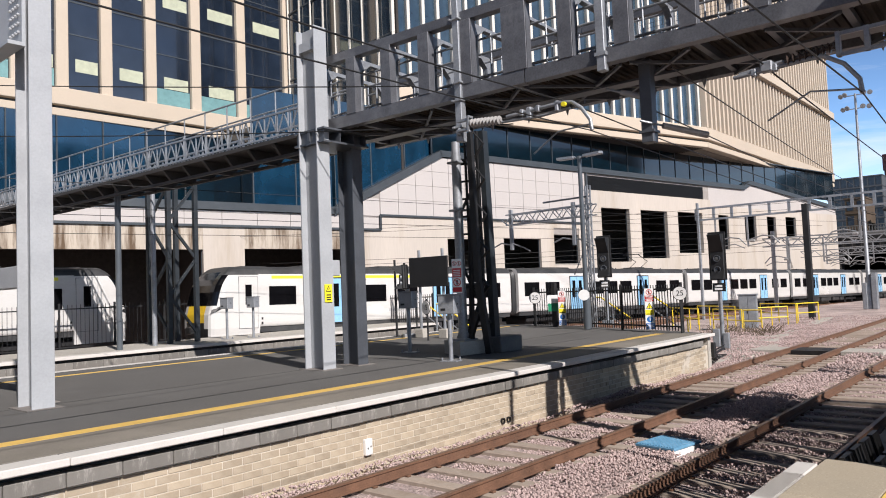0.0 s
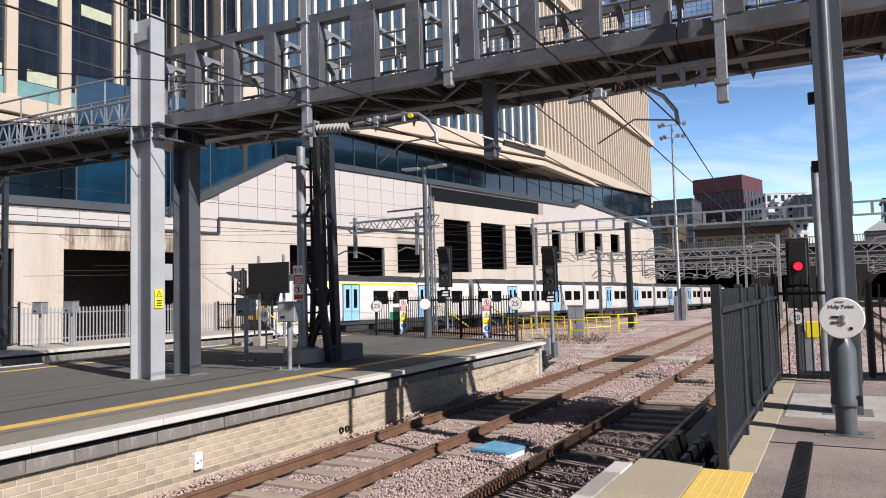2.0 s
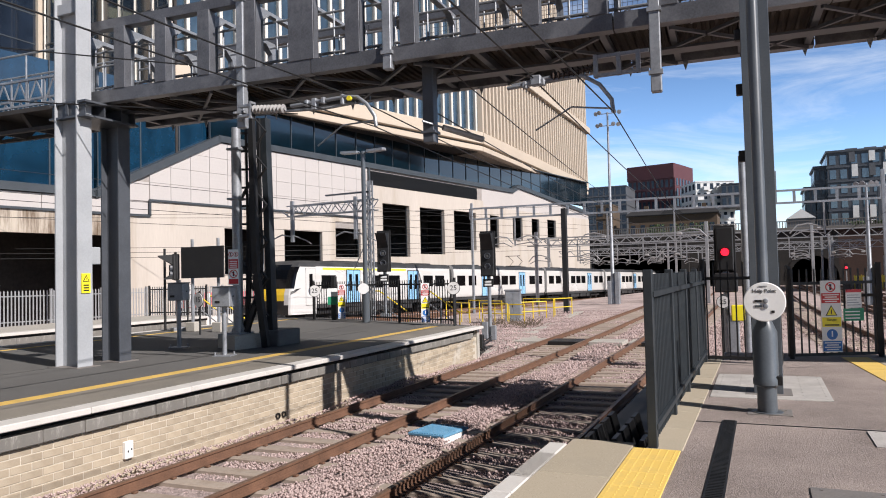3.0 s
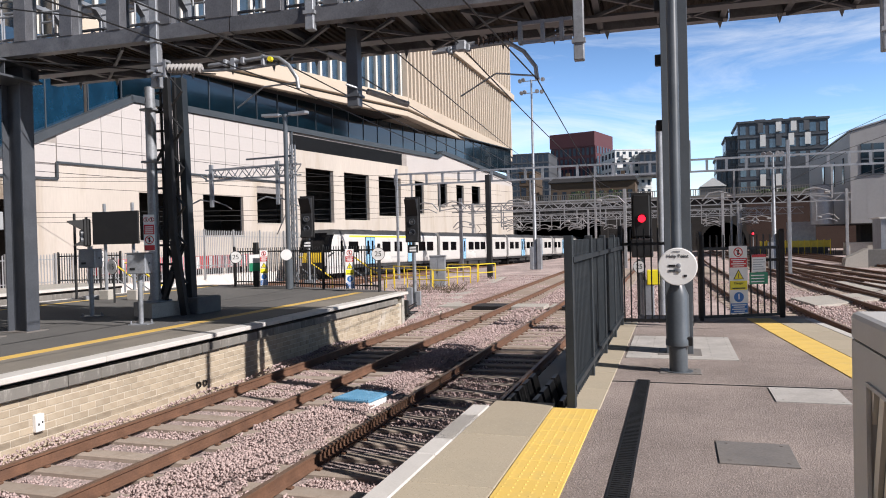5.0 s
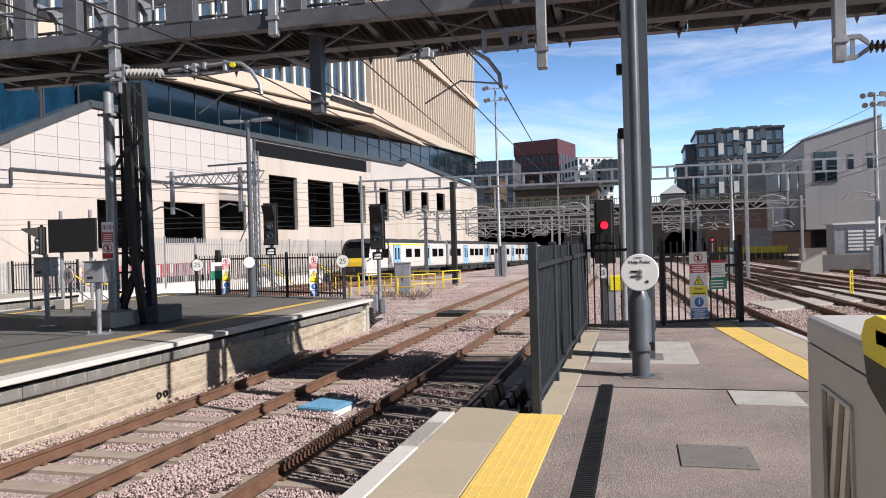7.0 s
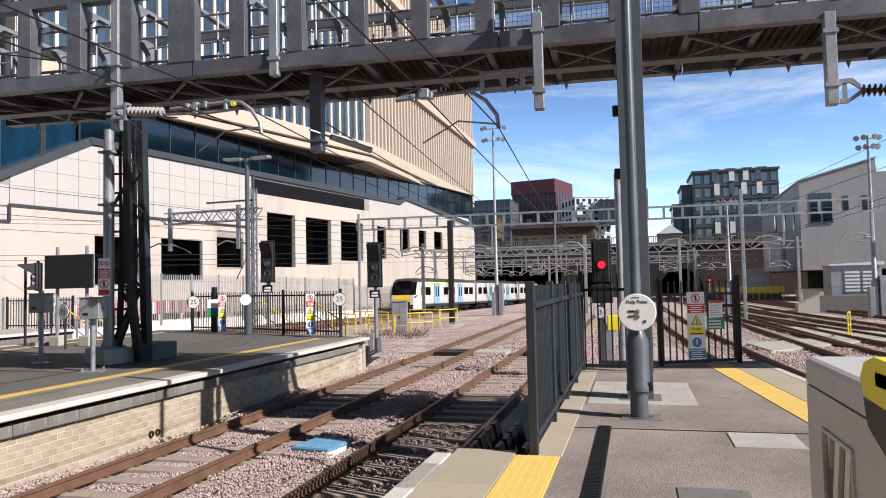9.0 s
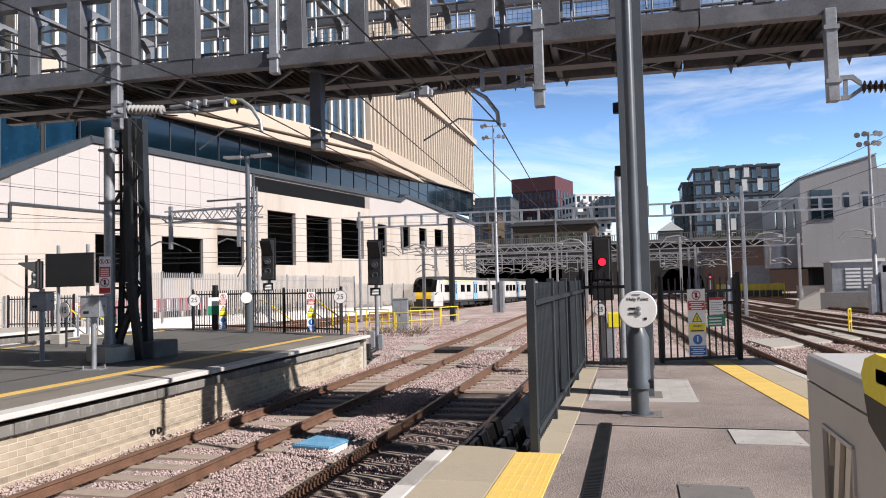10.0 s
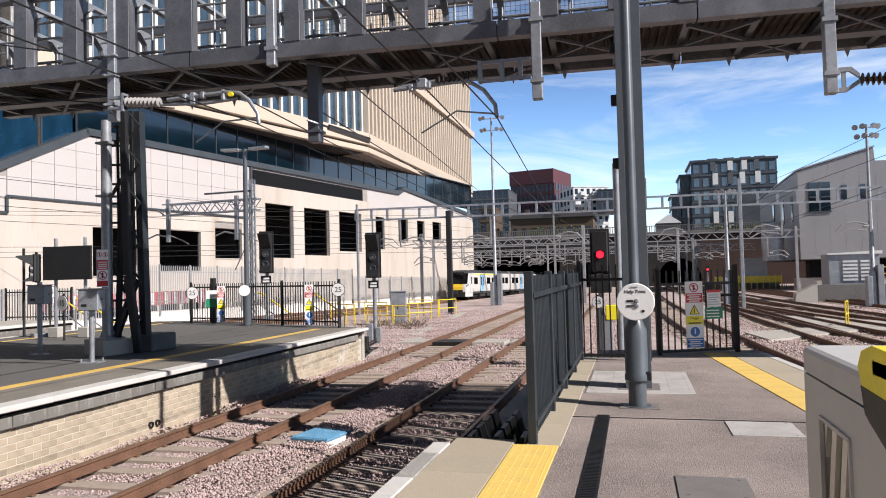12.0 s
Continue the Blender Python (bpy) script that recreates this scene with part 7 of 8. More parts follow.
for y, xs in ((47.6, (-17.5, -15.5, -9.2, -5.0, 3.5, 9.0, 14.0)), (62, (-17, -14.5, -9.0, -6.0)), (78, (-18, -14, -10, -7, -3.5, 2.5, 6, 9, 13)), (92, (-19, -15, -11, -6.5, -3, 5, 9)), (106, (-20, -16, -13, -8, -4, 4, 8))):
    for x in xs:
        c = thing("cantilever_arm", "galvanised overhead line cantilever in the distance", "cantilever arm", pose(x, y + (2.0 * (x + 18.7) / 44.7 if y < 50 else 0), 0), "far cantilevers")
        top = 5.4 if y < 50 else 4.4
        s = rnd.choice((-1, 1))
        part("dropper", Geo().box(-0.05, 0.05, -0.05, 0.05, top - 1.9, top), FAR_STEEL, c)
        part("tube", Geo().tube([(0, 0, top - 1.5), (s * 0.9, 0, top - 1.25), (s * 1.5, 0, top - 1.35), (s * 1.9, 0, top - 1.8)], 0.045, 6), FAR_STEEL, c)
        part("tube", Geo().tube([(0, 0, top - 1.85), (s * 1.2, 0, top - 1.7), (s * 1.8, 0, top - 2.0)], 0.035, 6), FAR_STEEL, c)
        part("insulator", Geo().lathe([(0.03, 0), (0.09, 0.05), (0.09, 0.3), (0.03, 0.35)], 8, pose(s * 0.1, 0, top - 1.55, 0, 90 * s)), CERAMIC, c)


def floodlight_mast(x, y, h, z0, lab, heads):
    m = thing("floodlight_mast", lab, "floodlight mast", pose(x, y, z0))
    part("pole", Geo().lathe([(0.22, 0.0), (0.21, 2.2), (0.15, 2.3), (0.075, h)], 14), STEEL, m, smooth=True)
    part("base_box", Geo().box(-0.4, -0.1, -0.3, 0.3, 0, 1.9, 0.03).box(0.2, 0.55, -0.3, 0.3, 0, 2.6, 0.03), STEEL, m)
    for z, w in heads:
        part("cross_arm", Geo().beam((-w, 0, z), (w, 0, z), 0.06, 0.06), STEEL, m)
        for s in (-1, 1):
            for d in (-0.17, 0.17):
                lamp = part("floodlight", Geo().lathe([(0.05, 0.0), (0.07, 0.10), (0.17, 0.16), (0.18, 0.24), (0.0, 0.25)], 14), STEEL, m, "grey round floodlight head", smooth=True, m=pose(s * w + d * s, d, z + 0.14, 118, 0, 25 * s))
                part("stirrup", Geo().box(-0.02, 0.02, -0.02, 0.02, -0.14, 0.02), STEEL, m, m=pose(s * w + d * s, d, z + 0.14))
    return m


floodlight_mast(-11.14, 59.6, 15.7, -1.1, "tall galvanised floodlight mast among the tracks", ((15.6, 0.7), (14.6, 0.6)))
floodlight_mast(14.4, 50.5, 11.4, -1.1, "galvanised floodlight mast near the grey shed", ((11.2, 0.4), (10.6, 0.3)))
floodlight_mast(6.6, 56.0, 8.2, -1.1, "slim galvanised lamp mast behind the line portal", ((8.1, 0.35),))


def walkway_tower():
    t = thing("lattice_mast", "dark steel trestle tower holding the lattice walkway", "mast")
    for x, y in ((-26.4, 13.5), (-25.3, 13.7), (-26.4, 14.6), (-25.3, 14.8)):
        part("leg", Geo().box(x - 0.08, x + 0.08, y - 0.08, y + 0.08, LEFT_Z, 6.2), FENCE_GREY, t)
    for i in range(4):
        z = 0.3 + 1.4 * i
        part("brace", Geo().beam((-26.4, 13.5, z if i % 2 else z + 1.4), (-25.3, 13.7, z + 1.4 if i % 2 else z), 0.08, 0.1), FENCE_GREY, t)
        part("brace", Geo().beam((-25.3, 13.7, z if i % 2 else z + 1.4), (-25.3, 14.8, z + 1.4 if i % 2 else z), 0.08, 0.1), FENCE_GREY, t)
    p = thing("post", "galvanised pole beside the trestle tower", "post")
    part("pole", Geo().lathe([(0.09, 0), (0.09, 5.9)], 14, pose(-24.9, 12.9, LEFT_Z)), STEEL, p, smooth=True)
    q = thing("post", "dark steel pole under the lattice walkway", "post")
    part("pole", Geo().lathe([(0.10, 0), (0.10, 5.7)], 14, pose(-24.3, 11.35, LEFT_Z)), POST_GREY, q, smooth=True)
    r = thing("post", "slim dark lamp pole behind the far platform", "post")
    part("pole", Geo().lathe([(0.06, 0), (0.06, 5.0)], 10, pose(-31.0, 24.5, -0.9)), POST_GREY, r)


walkway_tower()

# boundary fences behind the train's line
PAL = "galvanised palisade fence on a white concrete wall"
def palisade(u0, u1, top0, top1, base0, base1, n_posts):
    th = radians(8)
    pt = lambda u: (-35.6 * math.cos(th) + u * math.sin(th), 35.6 * math.sin(th) + u * math.cos(th))
    f = thing("fence", PAL, "fence")
    wall = Geo()
    (xa, ya), (xb, yb) = pt(u0), pt(u1)
    wall.prism([(xa, ya, -2.5), (xb, yb, -3.2), (xb, yb, base1), (xa, ya, base0)], (-0.25, 0, 0))
    part("wall", wall, mat("white_wall", (0.62, 0.59, 0.55), 0.85, 0, 0.06, 0.6, 20, 0.1, (0.45, 0.42, 0.38), 0.4, 0.5), f)
    n = int((u1 - u0) / 0.17)
    for i in range(n):
        k = (i + 0.5) / n
        x, y = pt(u0 + (u1 - u0) * k)
        zb, zt = base0 + (base1 - base0) * k, top0 + (top1 - top0) * k
        part("pale", PALE, PALISADE, f, m=pose(x + 0.1, y, zb, 0, 0, 82) @ Matrix.Diagonal((1, 1, (zt - zb), 1)))
    for i in range(n_posts + 1):
        x, y = pt(u0 + (u1 - u0) * i / n_posts)
        k = i / n_posts
        part("post", Geo().box(x + 0.02, x + 0.12, y - 0.05, y + 0.05, base0 + (base1 - base0) * k - 0.3, top0 + (top1 - top0) * k + 0.05), PALISADE, f)
    for r in (0.2, 0.85):
        part("rail", Geo().beam((xa + 0.06, ya, base0 + (top0 - base0) * r), (xb + 0.06, yb, base1 + (top1 - base1) * r), 0.04, 0.05), PALISADE, f)


PALE = Geo().box(-0.032, 0.032, -0.006, 0.006, 0, 0.97).prism([(-0.032, 0, 0.97), (0.032, 0, 0.97), (0, 0, 1.0)], (0, 0.008, 0)).mesh("pale", PALISADE)
palisade(15.0, 34.0, 1.35, 1.25, -0.55, -0.55, 7)
palisade(34.0, 62, 2.65, 2.25, -0.35, -0.75, 10)
palisade(62, 92, 1.6, 1.1, -0.8, -1.2, 11)
th8 = radians(8)
bars = [RED, SIGN_WHITE]
for i in range(7):
    u = 29.6 + 2.05 * i
    x, y = -36.6 * math.cos(th8) + u * math.sin(th8), 36.6 * math.sin(th8) + u * math.cos(th8)
    b = thing("barrier", "red and white plastic barrier behind the fence", "barrier", pose(x, y, -0.2, 0, 0, 82), "red and white barriers")
    part("panel", Geo().box(-0.95, 0.95, -0.05, 0.05, 0.15, 1.05, 0.03), RED if i % 4 == 0 else SIGN_PINK, b)
    for s in (-0.6, 0.0, 0.6):
        for sy in (0.05, -0.056):
            part("stripe", Geo().box(s - 0.12, s + 0.12, sy, sy + 0.006, 0.2, 1.0), SIGN_WHITE, b)
    for fx in (-0.8, 0.5):
        part("foot", Geo().box(fx, fx + 0.3, -0.3, 0.3, -1.0, 0.15), BLACK, b)
bar_fence("fence", "black railing along the back of the far platform", [(-30.7, 3.0), (-30.7, 18.6)], -0.4, 1.9, BLACK_STEEL, 0.17, 0.008)
bar_fence("fence", "black railing at the end of the far platform", [(-27.0, 26.3), (-23.5, 26.3)], LEFT_Z, 1.35, BLACK_STEEL, 0.14, 0.011)


# ---- the tunnel wall and what stands beyond it ----
BRICK_RED = mat("sooty_red_brick", (0.042, 0.022, 0.017), 0.9, 0, 0.25, 0.3, 6, 0.2, (0.035, 0.03, 0.028), 0.7, 0.15)
# near black holds both the soot and the painted shade round the tunnel mouths
SOOT_SHADE = mat("soot_and_shade_brick", (0.02, 0.018, 0.017), 0.95, 0, 0.3, 0.5, 6, 0.1)
PARAPET = mat("weathered_parapet", (0.13, 0.125, 0.12), 0.85, 0, 0.15, 0.5, 6, 0.1, (0.15, 0.14, 0.13), 0.5, 0.3)


def tunnel_wall():
    w = thing("tunnel_wall", "sooty brick retaining wall with dark arched tunnel mouths", "retaining wall", kind="structure")
    g = Geo()
    arches = [(-6.3, 2.4, 0.9, 3.0), (7.0, 3.3, -0.2, 3.2)]
    # solid stretches between the mouths, then arch heads in short steps
    edges = [(-11.0, -6.3 - 2.4), (-6.3 + 2.4, 7.0 - 3.3), (7.0 + 3.3, 45.0)]
    for a, b in edges[:2]:
        g.box(a, b, 120, 121.5, -4, 6.9)
    part("wall", Geo().box(*edges[2], 120, 121.5, -4, 6.9), BRICK_RED, w, "dark red brick stretch of wall")
    for cx, r, spring, top in arches:
        n = 20
        for i in range(n):
            a, b = cx - r + 2 * r * i / n, cx - r + 2 * r * (i + 1) / n
            m = (a + b) / 2
            z = spring + (top - spring) * math.sqrt(max(0, 1 - ((m - cx) / r) ** 2))
            g.box(a, b, 120, 121.5, z, 6.9)
    g.box(-70, -26.5, 120, 121.5, -4, 6.9)
    part("wall", g, SOOT_SHADE, w)
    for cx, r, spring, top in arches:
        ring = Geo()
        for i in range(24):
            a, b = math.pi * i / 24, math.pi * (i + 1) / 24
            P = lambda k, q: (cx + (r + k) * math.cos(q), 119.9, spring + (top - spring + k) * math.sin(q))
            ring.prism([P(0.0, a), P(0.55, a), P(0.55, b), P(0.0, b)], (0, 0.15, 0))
        part("arch_ring", ring, SOOT_SHADE, w)
    part("lining", Geo().box(-70, 45, 200, 201, -8, 7).box(-70, -69, 121.5, 200, -8, 7).box(44, 45, 121.5, 200, -8, 7).box(-11.2, -10.8, 121.5, 200, -8, 7).box(0, 0.6, 121.5, 200, -8, 7), SOOT_SHADE, w)
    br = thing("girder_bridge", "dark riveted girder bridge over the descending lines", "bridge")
    part("girder", Geo().box(-27, -10.6, 119.2, 120.6, 4.6, 6.9, 0.05), SOOT_SHADE, br)
    for i in range(14):
        part("stiffener", Geo().box(-26.6 + 1.2 * i, -26.4 + 1.2 * i, 119.0, 119.2, 4.7, 6.8), SOOT_SHADE, br)
    for x in (-26.4, -11.0):
        part("pier", Geo().box(x - 0.6, x + 0.6, 119.4, 122, -6, 4.6, 0.05), SOOT_SHADE, br)
    dk = thing("street_deck", "street deck above the tunnel wall", "street", kind="structure")
    part("deck", Geo().box(-90, 90, 121.6, 420, 6.5, 7.0), PARAPET, dk)
    pp = thing("parapet", "weathered parapet with railing above the tunnel wall", "parapet", kind="structure")
    part("band", Geo().box(-60, 45, 119.6, 120.1, 6.9, 7.45, 0.03), PARAPET, pp)
    for i in range(150):
        x = -29 + 0.36 * i
        part("baluster", PBAL, PARAPET, pp, m=pose(x, 119.85, 7.45))
    part("rail", Geo().box(-60, 45, 119.75, 119.95, 8.35, 8.47), PARAPET, pp)
    for cx in (3.2, 10.9, -2.6, -9.6):
        s = thing("railway_signal", "small signal showing red beside a tunnel mouth", "railway signal", pose(cx, 117, 0))
        part("post", Geo().lathe([(0.08, -3), (0.08, 1.2)], 8), STEEL, s)
        part("casing", Geo().box(-0.25, 0.25, -0.1, 0.1, 0.9, 1.9, 0.03), BLACK, s)
        part("lens", Geo().lathe([(0.16, 0), (0.1, 0.05)], 12, pose(0, -0.1, 1.3, 90)), RED_LAMP, s, "lit red lens")


PBAL = Geo().box(-0.06, 0.06, -0.05, 0.05, 0, 0.9).mesh("baluster", PARAPET)
tunnel_wall()


def block(name, label, x0, x1, y0, y1, z0, z1, wall, glass, nx, nz, m=None, win=(0.6, 0.62), roof=None, ny=0, sill=False, balcony=None):
    """A far building with real window openings set in its front and right side."""
    b = thing(name, label, "building", m)
    part("wall", Geo().box(x0, x1, y0, y1, z0, z1), wall, b)
    dx, dz = (x1 - x0) / nx, (z1 - z0) / nz
    pane = Geo().box(-dx * win[0] / 2, dx * win[0] / 2, -0.06, 0.2, -dz * win[1] / 2, dz * win[1] / 2).mesh("window", glass)
    for i in range(nx):
        for k in range(nz):
            part("window", pane, glass, b, m=pose(x0 + dx * (i + 0.5), y0, z0 + dz * (k + 0.5)))
    if ny:
        dy = (y1 - y0) / ny
        for s, xx in ((1, x1), (-1, x0)):
            p2 = Geo().box(-0.2 if s > 0 else -0.06, 0.06 if s > 0 else 0.2, -dy * win[0] / 2, dy * win[0] / 2, -dz * win[1] / 2, dz * win[1] / 2).mesh("window", glass)
            for j in range(ny):
                for k in range(nz):
                    part("window", p2, glass, b, m=pose(xx, y0 + dy * (j + 0.5), z0 + dz * (k + 0.5)))
    for k in range(nz + 1):
        part("string_course", Geo().box(x0 - 0.12, x1 + 0.12, y0 - 0.15, y1 + 0.1, z0 + dz * k - 0.12, z0 + dz * k + 0.12), wall if not sill else sill, b)
    if balcony:
        bal = Geo().box(-dx * 0.45, dx * 0.45, -1.3, -0.15, -0.15, 0.9).mesh("balcony", balcony)
        for i in range(nx):
            for k in range(nz):
                if (i + k) % 2:
                    part("balcony", bal, balcony, b, m=pose(x0 + dx * (i + 0.5), y0, z0 + dz * k + 0.3))
    if roof:
        part("roof", Geo().box(x0 - 0.3, x1 + 0.3, y0 - 0.3, y1 + 0.3, z1, z1 + 0.5, 0.05), roof, b)
    return b


RED_CLAD = mat("dark_red_cladding", (0.085, 0.020, 0.024), 0.6, 0, 0.08, 0.1, 3, 0.02)
GREY_CLAD = mat("grey_cladding", (0.085, 0.09, 0.10), 0.55, 0, 0.12, 0.1, 3, 0.02)
PALE_CLAD = mat("pale_render", (0.62, 0.62, 0.61), 0.7, 0, 0.08, 0.1, 3, 0.02)
DARK_CLAD = mat("dark_bronze_cladding", (0.06, 0.065, 0.075), 0.5, 0.2, 0.2, 0.15, 3, 0.02)
BROWN_BRICK = mat("brown_brick", (0.085, 0.058, 0.038), 0.9, 0, 0.15, 0.2, 6, 0.05)
SLATE = mat("slate_roof", (0.028, 0.027, 0.028), 0.7, 0, 0.2, 0.3, 6, 0.05)
GLASS_FAR = mat("far_window_glass", (0.03, 0.042, 0.06), 0.15, 0, 0.3, 0.3, 2, 0.0, spec=0.25)

red = block("apartment_block", "dark red clad apartment block with rows of windows", -14, 0, 0, 16, 7, 28.5, RED_CLAD, GLASS_FAR, 10, 7, pose(-22.6, 220, 0, 0, 0, -14), ny=6, win=(0.55, 0.7), sill=RED_CLAD)
part("upper_storey", Geo().box(-14.2, 0.2, -0.3, 16.2, 28.5, 32.8, 0.05), RED_CLAD, red, "plain dark red top storeys")
part("side_wall", Geo().box(0.02, 0.35, -0.1, 16.1, 7, 28.5), RED_CLAD, red)
for j in range(6):
    for k in range(7):
        part("window", Geo().box(0.3, 0.45, 1.0 + 2.6 * j, 2.3 + 2.6 * j, 8 + 3.05 * k, 10.2 + 3.05 * k), GLASS_FAR, red)
block("apartment_block", "grey glazed block behind the sandstone tower", -45, -33.0, 200, 215, 7, 24.8, GREY_CLAD, GLASS_FAR, 8, 7, win=(0.75, 0.75))
block("apartment_block", "white apartment block with projecting balconies", -6.4, 4.2, 0, 12, 7, 25.6, PALE_CLAD, GLASS_FAR, 6, 7, pose(-10.0, 212, 0, 0, 0, 24), balcony=PALE_CLAD, win=(0.5, 0.6), ny=4)
block("apartment_block", "grey apartment tower with dark windows beside the white one", -9.3, -4.6, 208, 220, 18, 24.2, GREY_CLAD, GLASS_FAR, 3, 2)
brown = block("warehouse", "long brown brick building with a low slate roof", -24.5, -7.6, 150, 160, 7, 12.5, BROWN_BRICK, GLASS_FAR, 9, 1, win=(0.45, 0.36))
part("roof", Geo().prism([(-25, 149.4, 12.6), (-7.2, 149.4, 12.6), (-7.9, 152.5, 13.6), (-24.3, 152.5, 13.6)], (0, 0, 0.12)).prism([(-25, 149.6, 12.5), (-7.2, 149.6, 12.5), (-7.2, 149.6, 12.7), (-25, 149.6, 12.7)], (0, 10, 0)), SLATE, brown, "dark slate roof")
part("gable", Geo().prism([(-18.2, 149.7, 12.7), (-13.8, 149.7, 12.7), (-16.0, 149.7, 14.6)], (0, 8, 0)), SLATE, brown, "small slate gable")
for x in (-21.5, -10.2):
    part("chimney", Geo().box(x - 0.4, x + 0.4, 154, 154.8, 12.7, 14.9), BROWN_BRICK, brown)
block("apartment_block", "small brown brick house beside the podium", -31, -27.6, 150, 158, 7, 15.2, BROWN_BRICK, GLASS_FAR, 2, 3)
gab = thing("shed_roof", "pale gabled roof between the far blocks", "building")
part("wall", Geo().box(5.2, 10.2, 165, 175, 7, 11.5), GREY_CLAD, gab)
part("roof", Geo().prism([(5.0, 164.5, 11.5), (10.4, 164.5, 11.5), (7.7, 164.5, 13.4)], (0, 12, 0)), PALE_CLAD, gab)

dk = block("apartment_block", "dark stepped apartment block with glazed corner bays", 13.2, 30.8, 170, 186, 7, 25.0, DARK_CLAD, GLASS_OFFICE, 9, 6, win=(0.6, 0.62), roof=DARK_CLAD, ny=5, sill=STEEL_DARK)
for z0, x0 in ((7, 11.0), (7, 9.0)):
    block("apartment_block", "lower stepped wing of the dark apartment block", x0, x0 + 2.2, 174, 186, 7, 22.5 if x0 > 10 else 18.2, DARK_CLAD, GLASS_FAR, 2, 5 if x0 > 10 else 4, roof=DARK_CLAD, ny=4, sill=STEEL_DARK)
rng = random.Random(11)
for i in range(16):
    k, j = divmod(i, 4)
    x, z = 17.5 + 3.0 * j + rng.uniform(-0.4, 0.4), 8.4 + 3.0 * k + 5.5 * (k > 1)
    part("cladding_panel", Geo().box(x, x + 1.1, 169.75, 169.95, z, z + 2.5), PALE_CLAD if i % 3 else GREY_CLAD, dk, "pale ribbed cladding panel")
for x in (17, 20.5, 24, 27):
    part("roof_plant", Geo().box(x, x + 2.2, 174, 177, 25.5, 26.3), GREY_CLAD, dk)
tall = thing("screen_wall", "plain dark screen wall below the apartment block", "wall")
part("panel", Geo().box(19.5, 27, 150, 151, 7, 15.5), DARK_CLAD, tall)

SHED_CLAD = mat("grey_standing_seam", (0.27, 0.265, 0.265), 0.5, 0.25, 0.05, 0.15, 3, 0.02, (0.2, 0.195, 0.19), 0.3, 0.2)


def shed():
    s = thing("depot_building", "grey metal clad depot with a slanting roofline and blue window", "building")
    part("front_wall", Geo().prism([(17.4, 85, 2.2), (60, 85, 2.2), (60, 85, 12.0), (24.9, 85, 12.4), (24.8, 85, 13.8), (17.4, 85, 11.7)], (0, 0.6, 0)), SHED_CLAD, s)
    part("side_wall", Geo().prism([(17.41, 85.61, 2.2), (17.41, 85.61, 11.68), (17.51, 110, 11.0), (17.51, 110, 2.2)], (0.4, 0, 0)), SHED_CLAD, s)
    part("roof", Geo().prism([(17.3, 84.8, 11.75), (24.85, 84.8, 13.85), (24.85, 110, 12.6), (17.4, 110, 11.05)], (0, 0, 0.15)), STEEL, s)
    for i in range(26):
        x = 18.9 + 1.5 * i
        zt = 11.7 + (x - 17.4) * 0.283 if x < 24.8 else 12.4 - (x - 24.9) * 0.0116
        part("seam", Geo().box(x - 0.012, x + 0.012, 84.992, 85.0, 2.2, zt), SHED_CLAD, s)
    w = part("window", Geo().box(18.4, 20.5, 84.9, 85.05, 7.3, 10.4), GLASS_BLUE, s, "tall blue glazed window")
    part("window_frame", Geo().box(18.3, 20.6, 84.85, 84.95, 7.15, 7.3).box(19.35, 19.55, 84.85, 84.95, 7.3, 10.4).box(18.4, 20.5, 84.85, 84.95, 8.75, 8.9), DARK_FRAME, s)
    for x in (21.6, 23.4, 26.5, 29.5):
        part("slit_window", Geo().box(x, x + 0.5, 84.92, 85.03, 8.4, 10.0), GLASS_DARK, s)
    for y in (88, 93, 99):
        part("slit_window", Geo().box(17.36, 17.46, y, y + 0.8, 6.5, 9.3), GLASS_DARK, s)
    # undercroft and soffit carry their shade as a near black colour
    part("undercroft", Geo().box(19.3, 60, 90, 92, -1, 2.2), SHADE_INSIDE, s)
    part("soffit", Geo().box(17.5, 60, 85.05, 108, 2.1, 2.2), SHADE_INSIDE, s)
    part("base_wall", Geo().box(17.2, 60, 86, 88, -1.2, 0.2), CONCRETE, s)
    for x in (19.6, 24, 29, 34):
        part("column", Geo().box(x, x + 0.4, 85.3, 85.7, -1.1, 2.1), STEEL, s)
    part("tank", Geo().lathe([(1.15, 2.2), (1.15, 6.4), (1.0, 6.5)], 24, pose(15.2, 88, 0)), STEEL, s, "shiny cylindrical steel drum", smooth=True)
    part("silver_panel", Geo().box(12.2, 15.2, 92, 92.3, 0.4, 2.6), STEEL, s)
    h = thing("plant_hut", "pale grey plant hut with louvred side by the ramp", "hut", pose(14.2, 60, 0))
    part("body", Geo().box(0, 3.4, 0, 2.4, -0.05, 2.3), STEEL, h)
    part("roof", Geo().prism([(-0.15, -0.2, 2.3), (3.55, -0.2, 2.3), (3.55, -0.2, 2.55), (-0.15, -0.2, 2.4)], (0, 2.8, 0)), PALE_CLAD, h)
    for j in range(2):
        for i in range(6):
            part("louvre", Geo().box(0.9 + 1.2 * j, 1.9 + 1.2 * j, -0.08, -0.02, 0.35 + 0.27 * i, 0.5 + 0.27 * i), PALE_CLAD, h)
    r = thing("retaining_wall", "weathered concrete retaining wall and ramp by the depot", "retaining wall", kind="structure")
    part("wall", Geo().box(12.9, 40, 58, 59, -1.3, 0.1), PARAPET, r)
    part("ramp", Geo().prism([(11.4, 58, -1.1), (11.5, 58, -0.5), (12.9, 58, 0.2), (12.9, 58, -1.2)], (0, 1.2, 0)), CONCRETE, r)
    part("far_wall", Geo().box(8.6, 17, 95, 96, -1.3, -0.2), PARAPET, r)
